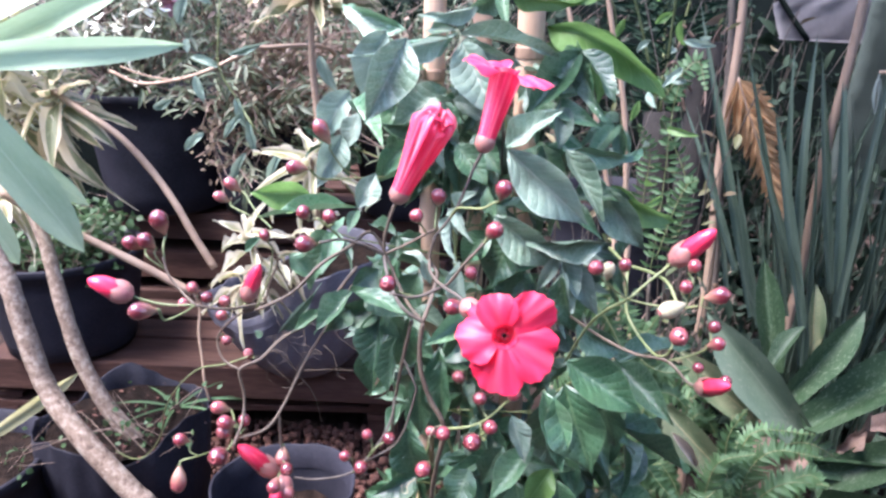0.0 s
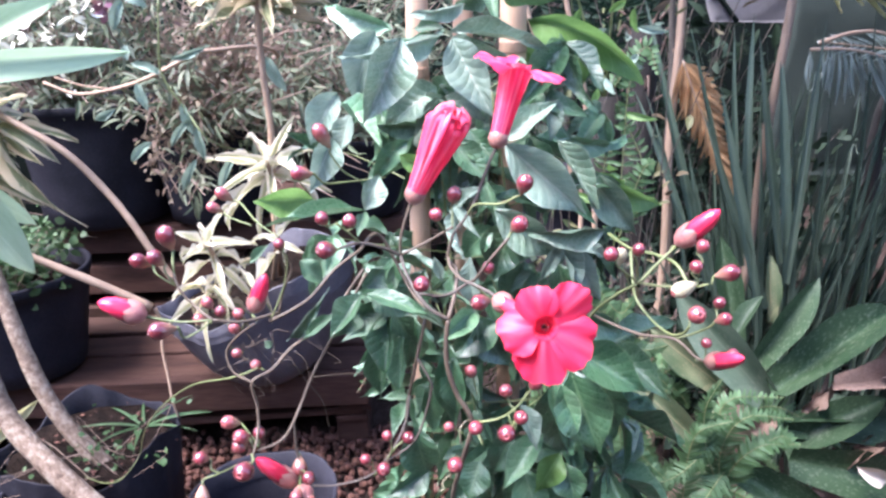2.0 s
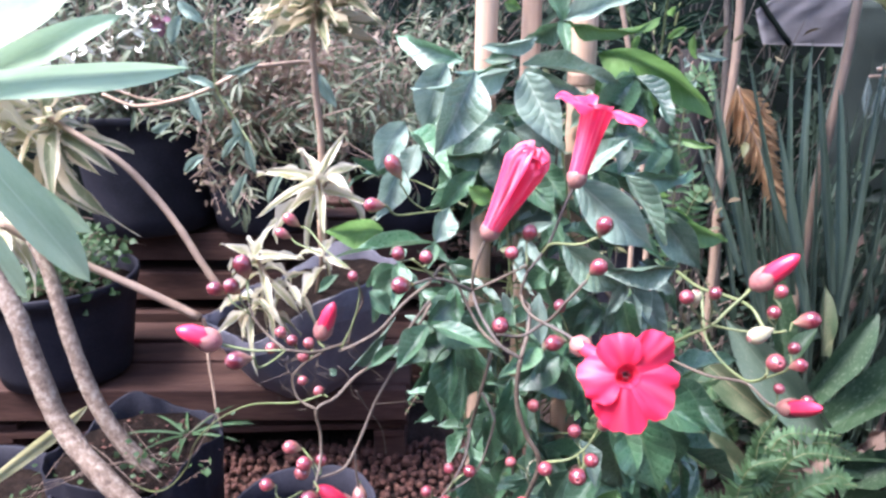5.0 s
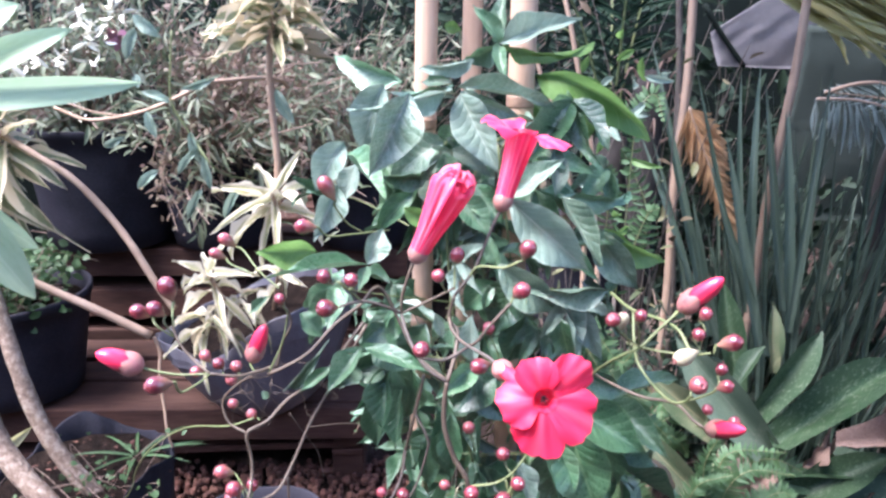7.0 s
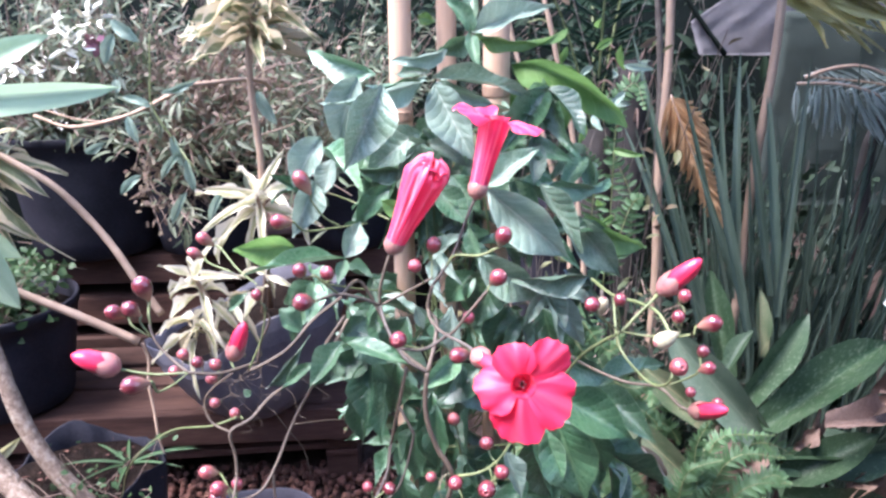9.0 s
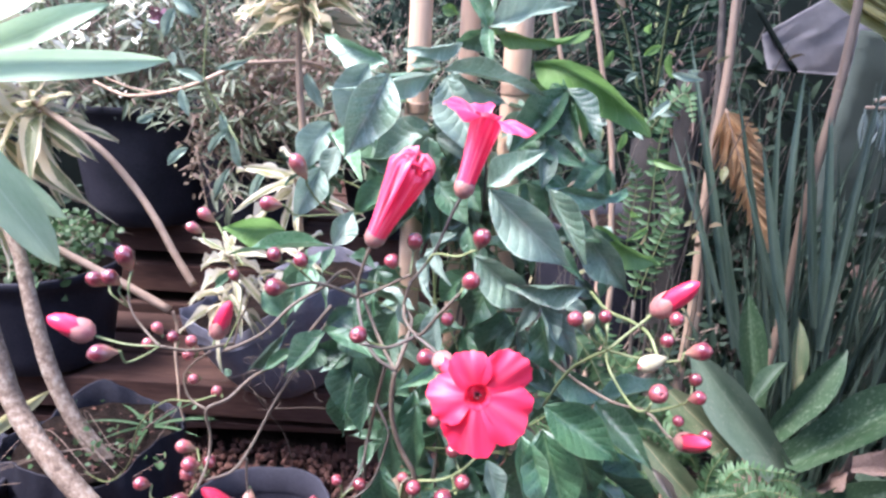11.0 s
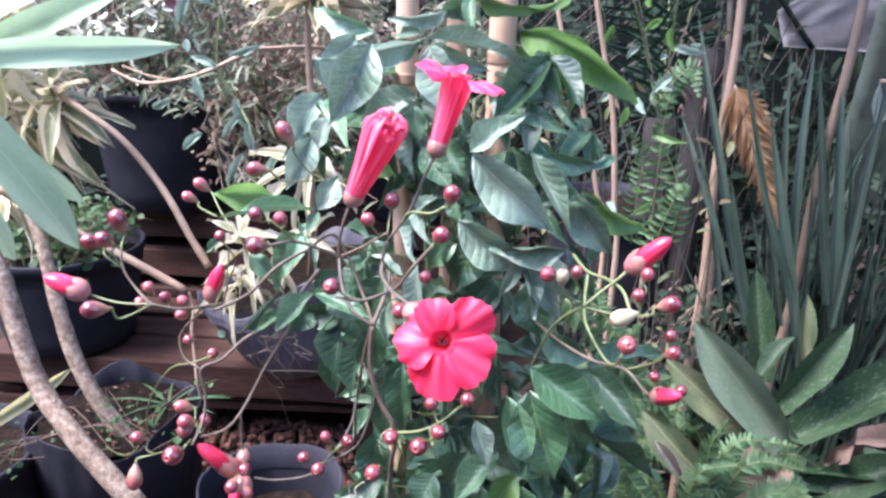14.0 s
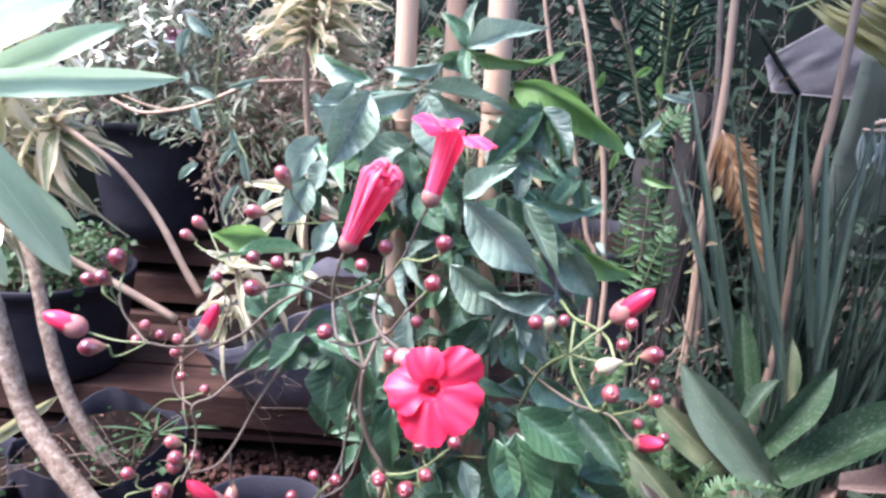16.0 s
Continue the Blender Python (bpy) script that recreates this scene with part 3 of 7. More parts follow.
vine_leaf((0.071, 0.720, 1.246), (0.039, 0.740, 1.227), 0.024, -30, 'g', 0)
vine_leaf((0.029, 0.720, 1.210), (-0.033, 0.720, 1.190), 0.026, -40, 'g', 1)
vine_leaf((0.120, 0.780, 1.217), (0.226, 0.740, 1.137), 0.042, 25, 'y', 5)
vine_leaf((0.128, 0.790, 1.216), (0.181, 0.770, 1.132), 0.050, -20, 'y', 5)
vine_leaf((0.107, 0.790, 1.198), (0.142, 0.800, 1.169), 0.036, 0, 'y', 0)
vine_leaf((0.026, 0.800, 1.265), (0.044, 0.800, 1.259), 0.013, 0, 'y', 0)
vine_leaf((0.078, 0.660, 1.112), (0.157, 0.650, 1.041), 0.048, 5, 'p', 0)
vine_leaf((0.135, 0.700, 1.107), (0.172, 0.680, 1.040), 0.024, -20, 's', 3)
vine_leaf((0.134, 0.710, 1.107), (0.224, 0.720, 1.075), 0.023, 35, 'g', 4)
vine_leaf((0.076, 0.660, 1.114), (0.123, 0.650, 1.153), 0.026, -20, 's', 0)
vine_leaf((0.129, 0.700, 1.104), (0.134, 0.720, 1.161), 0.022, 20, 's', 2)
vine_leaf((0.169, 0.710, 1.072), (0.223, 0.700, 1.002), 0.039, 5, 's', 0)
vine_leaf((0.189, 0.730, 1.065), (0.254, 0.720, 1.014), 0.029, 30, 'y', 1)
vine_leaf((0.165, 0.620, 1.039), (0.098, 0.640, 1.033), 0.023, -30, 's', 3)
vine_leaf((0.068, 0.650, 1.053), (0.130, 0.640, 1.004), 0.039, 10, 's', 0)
vine_leaf((0.061, 0.660, 1.078), (0.068, 0.650, 1.043), 0.017, 20, 'g', 2)
vine_leaf((0.101, 0.660, 1.055), (0.130, 0.660, 1.045), 0.007, 40, 'g', 2)
vine_leaf((-0.093, 0.620, 1.077), (-0.142, 0.610, 1.080), 0.032, -15, 'y', 3)
vine_leaf((-0.049, 0.600, 1.071), (-0.129, 0.580, 1.075), 0.016, 35, 'g', 2)
vine_leaf((-0.049, 0.600, 1.071), (-0.034, 0.620, 1.099), 0.022, 10, 's', 0)
vine_leaf((-0.049, 0.600, 1.070), (-0.055, 0.580, 1.056), 0.012, 10, 'g', 2)
vine_leaf((-0.076, 0.740, 1.153), (-0.111, 0.730, 1.104), 0.037, 15, 'p', 1)
vine_leaf((-0.081, 0.720, 1.113), (-0.104, 0.700, 1.062), 0.034, -10, 'p', 0)
vine_leaf((-0.071, 0.710, 1.147), (-0.034, 0.660, 1.111), 0.024, -30, 'g', 3)
vine_leaf((-0.063, 0.720, 1.135), (-0.078, 0.710, 1.098), 0.027, 25, 'p', 2)
vine_leaf((0.021, 0.720, 1.157), (-0.036, 0.700, 1.126), 0.041, 20, 's', 1)
vine_leaf((0.021, 0.700, 1.149), (0.028, 0.690, 1.116), 0.021, 0, 'g', 0)
vine_leaf((0.007, 0.710, 1.123), (-0.047, 0.700, 1.121), 0.020, -30, 'g', 1)
vine_leaf((-0.018, 0.660, 1.105), (0.010, 0.660, 1.088), 0.017, 10, 'y', 0)
vine_leaf((0.048, 0.680, 1.122), (0.072, 0.660, 1.089), 0.031, 10, 'd', 0)
vine_leaf((0.032, 0.670, 1.114), (0.061, 0.660, 1.078), 0.031, -10, 'g', 3)
vine_leaf((-0.010, 0.680, 1.114), (-0.048, 0.670, 1.080), 0.021, 15, 'd', 1)
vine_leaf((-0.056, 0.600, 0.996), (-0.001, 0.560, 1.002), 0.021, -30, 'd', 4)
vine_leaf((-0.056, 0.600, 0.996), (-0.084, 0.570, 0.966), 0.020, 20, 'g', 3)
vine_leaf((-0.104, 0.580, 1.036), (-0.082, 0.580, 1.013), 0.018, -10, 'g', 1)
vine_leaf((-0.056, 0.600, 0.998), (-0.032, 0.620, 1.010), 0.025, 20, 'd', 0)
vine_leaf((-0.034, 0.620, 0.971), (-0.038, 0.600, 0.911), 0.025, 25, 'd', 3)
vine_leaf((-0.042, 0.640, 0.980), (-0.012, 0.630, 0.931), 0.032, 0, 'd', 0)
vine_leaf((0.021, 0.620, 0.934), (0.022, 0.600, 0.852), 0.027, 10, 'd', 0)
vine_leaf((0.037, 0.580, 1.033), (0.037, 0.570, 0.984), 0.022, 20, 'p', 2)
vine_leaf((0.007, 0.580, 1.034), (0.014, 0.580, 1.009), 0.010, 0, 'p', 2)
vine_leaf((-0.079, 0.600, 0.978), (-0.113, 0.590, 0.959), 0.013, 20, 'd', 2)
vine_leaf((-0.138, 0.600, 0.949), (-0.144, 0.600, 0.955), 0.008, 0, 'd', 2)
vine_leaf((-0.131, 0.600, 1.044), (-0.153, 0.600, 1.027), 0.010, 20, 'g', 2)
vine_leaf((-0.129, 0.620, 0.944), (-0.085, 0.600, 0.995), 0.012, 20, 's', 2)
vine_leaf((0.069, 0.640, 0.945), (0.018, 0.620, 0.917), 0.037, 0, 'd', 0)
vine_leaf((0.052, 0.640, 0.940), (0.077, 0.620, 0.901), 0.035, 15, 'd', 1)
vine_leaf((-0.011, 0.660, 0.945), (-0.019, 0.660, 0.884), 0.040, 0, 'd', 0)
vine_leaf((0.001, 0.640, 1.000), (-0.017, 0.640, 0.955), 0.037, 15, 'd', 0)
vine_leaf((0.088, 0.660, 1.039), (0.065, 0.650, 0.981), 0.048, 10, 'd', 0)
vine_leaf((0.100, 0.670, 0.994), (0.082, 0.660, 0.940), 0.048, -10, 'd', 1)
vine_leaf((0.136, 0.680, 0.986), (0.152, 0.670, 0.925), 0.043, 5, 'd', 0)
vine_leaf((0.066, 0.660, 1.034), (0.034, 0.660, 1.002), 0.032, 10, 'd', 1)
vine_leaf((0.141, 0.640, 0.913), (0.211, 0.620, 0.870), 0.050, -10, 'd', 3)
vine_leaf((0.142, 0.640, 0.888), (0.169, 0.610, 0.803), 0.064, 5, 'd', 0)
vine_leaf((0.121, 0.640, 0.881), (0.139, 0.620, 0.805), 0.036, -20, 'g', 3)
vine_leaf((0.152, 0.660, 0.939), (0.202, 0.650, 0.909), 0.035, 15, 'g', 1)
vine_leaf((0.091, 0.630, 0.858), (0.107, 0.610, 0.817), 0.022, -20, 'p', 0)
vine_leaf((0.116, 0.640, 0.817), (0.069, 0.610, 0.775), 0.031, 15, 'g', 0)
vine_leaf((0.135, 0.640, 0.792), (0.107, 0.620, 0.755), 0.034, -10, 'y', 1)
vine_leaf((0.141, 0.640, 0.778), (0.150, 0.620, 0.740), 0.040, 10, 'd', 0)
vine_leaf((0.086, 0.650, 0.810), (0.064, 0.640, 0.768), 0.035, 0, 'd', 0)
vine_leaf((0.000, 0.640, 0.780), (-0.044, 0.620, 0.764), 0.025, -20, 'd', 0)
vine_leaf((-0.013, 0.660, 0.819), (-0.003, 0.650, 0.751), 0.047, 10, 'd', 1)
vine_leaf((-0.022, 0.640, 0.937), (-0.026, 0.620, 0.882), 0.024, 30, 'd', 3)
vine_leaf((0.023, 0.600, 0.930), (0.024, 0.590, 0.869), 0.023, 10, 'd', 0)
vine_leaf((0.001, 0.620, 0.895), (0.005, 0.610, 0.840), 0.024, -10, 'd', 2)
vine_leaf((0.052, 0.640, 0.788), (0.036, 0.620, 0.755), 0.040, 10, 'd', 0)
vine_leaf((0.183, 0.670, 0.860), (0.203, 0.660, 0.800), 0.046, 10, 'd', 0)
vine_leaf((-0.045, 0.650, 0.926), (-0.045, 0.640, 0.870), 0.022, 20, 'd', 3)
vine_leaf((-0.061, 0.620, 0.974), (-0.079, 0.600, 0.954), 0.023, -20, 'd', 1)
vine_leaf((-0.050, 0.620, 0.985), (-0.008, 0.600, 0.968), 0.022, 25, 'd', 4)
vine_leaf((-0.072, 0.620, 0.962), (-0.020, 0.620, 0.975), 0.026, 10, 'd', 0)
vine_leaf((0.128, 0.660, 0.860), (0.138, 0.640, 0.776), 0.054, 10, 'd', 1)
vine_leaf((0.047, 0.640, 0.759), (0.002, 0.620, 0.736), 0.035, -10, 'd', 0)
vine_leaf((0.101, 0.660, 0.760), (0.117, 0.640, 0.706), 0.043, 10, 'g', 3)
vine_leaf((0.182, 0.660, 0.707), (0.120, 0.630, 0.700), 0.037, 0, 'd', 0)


def palmate(centre, size, seed, tone):
    """A hand-shaped leaf of five leaflets on a thin stalk."""
    r = random.Random(seed)
    c = Vector(centre)
    out = (VIEWPOINT - c).normalized() * 0.5 + Vector((r.uniform(-0.6, 0.6), r.uniform(-0.2, 0.4), r.uniform(0.0, 0.7)))
    out.normalize()
    side = out.orthogonal().normalized()
    side = Matrix.Rotation(r.uniform(0, 6.28), 3, out) @ side
    for k in range(5):
        d = Matrix.Rotation(radians(-110 + 55 * k + r.uniform(-9, 9)), 3, out) @ side
        d = (d + out * r.uniform(-0.1, 0.25) - Vector((0, 0, r.uniform(0.2, 1.0)))).normalized()
        ln = size * (1.0 - 0.16 * abs(k - 2)) * r.uniform(0.85, 1.1)
        m = blade_pose(c, c + d * ln, ln * r.uniform(0.30, 0.42), r.uniform(-40, 40), out)
        part("leaf", VINE_MESH[tone][r.choice((0, 1, 2, 2, 3, 4, 4))], None, vine, m=m)
    stem(vine, [c, c + Vector((0.3 * (0.05 - c.x), 0.03, -0.02)), Vector((0.05 + r.uniform(-0.03, 0.03), 0.77, c.z - 0.06))], 0.0011, 0.0014, STEM_GREEN, "petiole", seg=5)


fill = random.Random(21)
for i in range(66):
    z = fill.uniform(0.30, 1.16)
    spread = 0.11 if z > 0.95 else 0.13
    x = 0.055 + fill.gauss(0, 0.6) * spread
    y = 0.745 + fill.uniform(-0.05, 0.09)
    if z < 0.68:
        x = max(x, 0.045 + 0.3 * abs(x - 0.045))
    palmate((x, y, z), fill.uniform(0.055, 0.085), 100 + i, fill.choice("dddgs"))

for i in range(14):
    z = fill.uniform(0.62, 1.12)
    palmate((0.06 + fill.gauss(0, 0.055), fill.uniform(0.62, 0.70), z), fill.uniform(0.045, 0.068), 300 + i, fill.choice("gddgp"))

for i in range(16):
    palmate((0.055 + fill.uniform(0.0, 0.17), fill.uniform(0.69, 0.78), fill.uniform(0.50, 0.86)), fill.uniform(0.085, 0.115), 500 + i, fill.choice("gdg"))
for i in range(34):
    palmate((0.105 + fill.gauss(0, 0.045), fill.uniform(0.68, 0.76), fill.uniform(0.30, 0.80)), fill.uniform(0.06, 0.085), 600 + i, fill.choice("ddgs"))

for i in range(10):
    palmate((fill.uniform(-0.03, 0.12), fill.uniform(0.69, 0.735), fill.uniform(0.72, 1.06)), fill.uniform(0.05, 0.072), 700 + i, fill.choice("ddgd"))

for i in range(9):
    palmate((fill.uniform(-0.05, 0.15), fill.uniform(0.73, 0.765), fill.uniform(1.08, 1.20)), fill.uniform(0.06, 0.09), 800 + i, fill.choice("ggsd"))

# climbing stems wound round the stakes
for i in range(5):
    a0, x0 = fill.uniform(0, 6), fill.uniform(0.0, 0.1)
    pts = [(x0 + 0.03 * math.sin(a0 + 5 * z), 0.755 + 0.022 * math.cos(a0 + 5 * z), z) for z in (0.0, 0.2, 0.4, 0.6, 0.75, 0.9, 1.05, 1.15)]
    stem(vine, pts, 0.003, 0.0018, STEM_BROWN if i % 2 else STEM_GREEN, "main_stem")


def bud(place, r, way=(0, -0.3, 1), material=None, long=1.0, stalk=None):
    """A rounded flower bud with a pitted tip on a swollen stalk. way: where its tip points."""
    place, way, r = Vector(place), Vector(way).normalized(), 0.84 * r
    q = way.to_track_quat("Z", "Y").to_matrix().to_4x4()
    bm = bmesh.new()
    prof = [(0.22, -1.55), (0.32, -1.36), (0.50, -1.10), (0.72, -0.80), (0.90, -0.40), (1.0, 0.04), (0.95, 0.40), (0.78, 0.70), (0.50, 0.92), (0.26, 0.99), (0.16, 0.93), (0.02, 0.86)]
    lathe(bm, [(r * a, r * b * long) for a, b in prof], seg=14, wobble=0.02, seed=len(WORLD))
    ob = part("bud", bm, material or BUD, vine, m=Matrix.Translation(place) @ q)
    bm = bmesh.new()
    lathe(bm, [(r * 0.42, r * 0.93 * long), (r * 0.37, r * 1.0 * long), (r * 0.28, r * 1.02 * long), (r * 0.22, r * 0.99 * long), (r * 0.19, r * 0.90 * long)], seg=10, wobble=0.03)
    part("bud_rim", bm, BUD_PINK, ob, m=WORLD[ob.name])
    bm = bmesh.new()
    lathe(bm, [(r * 0.21, r * 0.93 * long), (r * 0.11, r * 0.95 * long), (0.0002, r * 0.99 * long)], seg=8, wobble=0.05)
    part("bud_tip", bm, SCAR, ob, m=WORLD[ob.name])
    if stalk:
        tail = place - way * r * 1.5 * long
        pts = [tail, tail - way * r * 0.3] + [Vector(s) for s in stalk]
        stem(vine, pts, r * 0.26, 0.0010, STEM_GREEN, "pedicel", seg=6)
    return ob


def red_bud(base, tip, r, stalk=None):
    """A long bud about to open: a pink calyx cup and a twisted crimson tip."""
    base, tip, r = Vector(base), Vector(tip), 0.88 * r
    d = tip - base
    q = d.to_track_quat("Z", "Y").to_matrix().to_4x4()
    ln = d.length
    bm = bmesh.new()
    rings = lathe(bm, [(r * 0.55, 0.12 * ln), (r * 0.82, 0.3 * ln), (r * 0.92, 0.5 * ln), (r * 0.80, 0.72 * ln), (r * 0.55, 0.88 * ln), (r * 0.25, 0.97 * ln), (0.0003, ln)], seg=15, wobble=0.05, seed=4)
    for k, ring in enumerate(rings):
        for j, v in enumerate(ring):
            a = 2 * math.pi * j / 15 + k * 0.25
            f = 1 + 0.07 * math.sin(5 * a)
            v.co.x, v.co.y = v.co.x * f, v.co.y * f
    ob = part("opening_bud", bm, PETAL_BUD, vine, "crimson bud about to open", m=Matrix.Translation(base) @ q)
    for k in range(4):
        bm = bmesh.new()
        a0 = k * math.pi / 2
        prof = [(0.3, -0.02), (0.75, 0.06), (1.02, 0.2), (1.02, 0.34), (0.9, 0.46)]
        rows = []
        for s, (a, b) in enumerate(prof):
            half = (0.9, 1.0, 1.0, 0.8, 0.25)[s]
            rows.append([bm.verts.new((r * a * 1.04 * math.cos(a0 + half * u), r * a * 1.04 * math.sin(a0 + half * u), b * ln)) for u in (-1, -0.5, 0, 0.5, 1)])
        for x, y in zip(rows, rows[1:]):
            for j in range(4):
                bm.faces.new((x[j], x[j + 1], y[j + 1], y[j]))
        part("sepal", bm, CALYX, ob, m=WORLD[ob.name])
    if stalk:
        stem(vine, [base, base - d.normalized() * r * 0.4] + [Vector(s) for s in stalk], r * 0.24, 0.0012, STEM_GREEN, "pedicel", seg=6)
    return ob


def calyx(parent, m, r):
    for k in range(5):
        bm = bmesh.new()
        a0 = k * math.tau / 5
        rows = []
        for a, b, half in ((0.25, -1.05, 0.7), (0.62, -0.85, 0.72), (0.98, -0.3, 0.75), (1.0, 0.3, 0.7), (0.82, 0.75, 0.5), (0.66, 1.0, 0.15)):
            rows.append([bm.verts.new((r * a * math.cos(a0 + half * u), r * a * math.sin(a0 + half * u), r * b)) for u in (-1, -0.5, 0, 0.5, 1)])
        for x, y in zip(rows, rows[1:]):
            for j in range(4):
                bm.faces.new((x[j], x[j + 1], y[j + 1], y[j]))
        part("sepal", bm, CALYX, parent, "pinkish green sepal", m=m)


def corolla(name, m, tube_len, foot, mouth, lobes, material, label, parent=None, flare=1.6, ridge=0.05):
    """A trumpet flower along +z: a ridged tube that widens to a mouth, and five ragged, overlapping lobes. Each lobe: angle in degrees, length, half width, lift, bend back, sideways curl, depth of its crease."""
    bm = bmesh.new()
    uvl = bm.loops.layers.uv.new()
    seg, rows = 60, []

    def quads(rows, wrap, u0, u1, v0, v1):
        n = len(rows[0]) - (0 if wrap else 1)
        for k, (x, y) in enumerate(zip(rows, rows[1:])):
            for j in range(n):
                f = bm.faces.new((x[j], x[(j + 1) % len(x)], y[(j + 1) % len(x)], y[j]))
                for loop, (u, v) in zip(f.loops, ((j, k), (j + 1, k), (j + 1, k + 1), (j, k + 1))):
                    loop[uvl].uv = (u0 + (u1 - u0) * u / n, v0 + (v1 - v0) * v / (len(rows) - 1))

    for k in range(17):
        q = k / 16
        rad = foot + (mouth - foot) * q**flare
        ring = []
        for j in range(seg):
            a = math.tau * j / seg
            w = 1 + ridge * (0.3 + 0.7 * q) * (math.cos(5 * a + 0.8 * q) + 0.5 * math.cos(11 * a - 1.5 * q))
            ring.append(bm.verts.new((rad * w * math.cos(a), rad * w * math.sin(a), tube_len * q)))
        rows.append(ring)
    quads(rows, True, 0, 1, 0, 0.5)
    fl = part(name, bm, material, parent, label, m=m)
    for p, (angle, size, wide, lift, bend, curl, crease) in enumerate(lobes):
        bm = bmesh.new()
        uvl = bm.loops.layers.uv.new()
        a0, rows = radians(angle), []
        for k in range(19):
            v = k / 18
            row = []
            for j in range(29):
                u = j / 14 - 1
                half = wide * (1 - 0.10 * v * v) + 0.05 * v * math.sin(5 * v + p)
                edge = 1 - 0.40 * abs(u) ** 2.6 - 0.05 * math.exp(-(((u - 0.1) / 0.16) ** 2)) + 0.045 * math.sin(3.4 * u + 2.3 * p) + 0.022 * math.sin(9 * u + p) + 0.018 * math.sin(23 * u + 3 * p)
                rad = mouth * 0.97 + size * v * (edge if v > 0.0 else 1)
                a = a0 + half * u
                hump = lift * v - bend * v * v + curl * u * v
                fold = crease * math.exp(-((u / 0.24) ** 2)) * v * (1.1 - v) - crease * 0.7 * math.exp(-(((abs(u) - 0.45) / 0.2) ** 2)) * v * (1.15 - v)
                ruffle = 0.07 * v * v * math.sin(5.5 * u + 1.9 * p) + 0.035 * v**3 * math.sin(13 * u + 4 * p)
                z = tube_len - 0.0006 + 0.0004 * p * v + size * (hump + fold + ruffle)
                row.append(bm.verts.new((rad * math.cos(a), rad * math.sin(a), z)))
            rows.append(row)
        quads(rows, False, 0.2 * p + 0.9, 0.2 * p + 1.1, 0.5, 1.0)
        part("petal", bm, material, fl, m=m)
    return fl


def axis(base, tip, roll=0.0):
    base, tip = Vector(base), Vector(tip)
    return Matrix.Translation(base) @ (tip - base).to_track_quat("Z", "Y").to_matrix().to_4x4() @ Matrix.Rotation(radians(roll), 4, "Z")


def facing(base, tip):
    """A pose at base with +z towards tip and +x to the right as seen from the path."""
    base, z = Vector(base), (Vector(tip) - Vector(base)).normalized()
    x = (Vector((1, 0, 0)) - z * z.x).normalized()
    y = z.cross(x)
    return Matrix(((x.x, y.x, z.x, base.x), (x.y, y.y, z.y, base.y), (x.z, y.z, z.z, base.z), (0, 0, 0, 1)))


# the open flower, facing the path
face = Vector((0.0655, 0.4175, 1.0425))
calyx_at = Vector((0.0455, 0.4570, 1.0435))
fm = axis(calyx_at, face)
ln = (face - calyx_at).length
look_out = facing(face - (Vector((0.03, 0.0, 1.235)) - face).normalized() * 0.012 + Vector((0.0005, 0.001, 0.0005)), Vector((0.045, 0.0, 1.18)))
fl = corolla("flower", look_out, 0.012, 0.0042, 0.0078, [
    (106, 0.0200, 0.86, 0.42, 0.42, -0.20, 0.08), (40, 0.0280, 0.74, 0.12, 0.34, 0.26, 0.05), (-28, 0.0275, 0.80, 0.10, 0.22, -0.22, 0.10),
    (-100, 0.0280, 0.80, 0.04, 0.18, 0.20, 0.13), (190, 0.0215, 0.84, 0.22, 0.44, 0.30, 0.07)], PETAL, "open crimson trumpet flower with five ragged lobes", vine, 1.3, 0.02)
bm = bmesh.new()
tube(bm, [calyx_at, calyx_at.lerp(face, 0.35), face - (Vector((0.03, 0.0, 1.235)) - face).normalized() * 0.011], 0.0046, 0.0052, 20, 6)
part("corolla_tube", bm, PETAL, fl)
bm = bmesh.new()
bmesh.ops.create_circle(bm, cap_ends=True, segments=20, radius=0.0044, matrix=Matrix.Translation((0, 0, 0.0008)))
part("throat", bm, PETAL, fl, m=look_out)
calyx(fl, fm, 0.0072)
bm = bmesh.new()
for k in range(5):
    a = k * math.tau / 5
    tube(bm, [(0, 0, 0.0), (0.0012 * math.cos(a), 0.0012 * math.sin(a), 0.005), (0.002 * math.cos(a), 0.002 * math.sin(a), 0.009)], 0.0005, 0.0007, 5, 3)
part("stamens", bm, SCAR, fl, m=look_out)
stem(vine, [calyx_at, (0.038, 0.470, 1.046), (0.025, 0.488, 1.047)], 0.0022, 0.0016, STEM_BROWN, "pedicel")

# the half-open flower, seen from the side, lobes bent back
cb = Vector((0.054, 0.537, 1.139))
tb = Vector((0.0675, 0.545, 1.187))
fm = facing(cb, tb)
ln = (tb - cb).length
fl = corolla("flower", fm, ln, 0.0066, 0.0118, [
    (200, 0.0220, 0.92, 0.42, 0.40, -0.30, 0.08), (-18, 0.0245, 0.90, 0.38, 0.42, 0.20, 0.10), (60, 0.0180, 0.80, 0.30, 0.30, 0.2, 0.1),
    (126, 0.0190, 0.80, 0.60, 0.20, -0.2, 0.1), (268, 0.0040, 0.80, 0.90, 0.50, 0.35, 0.3)], PETAL_SIDE, "crimson flower seen from the side, lobes spread", vine, 1.5, 0.05)
calyx(fl, fm, 0.0074)
stem(vine, [cb - (tb - cb).normalized() * 0.007, (0.046, 0.535, 1.119), (0.037, 0.532, 1.096), (0.030, 0.530, 1.084), (0.019, 0.530, 1.069)], 0.0019, 0.0016, STEM_BROWN, "pedicel")

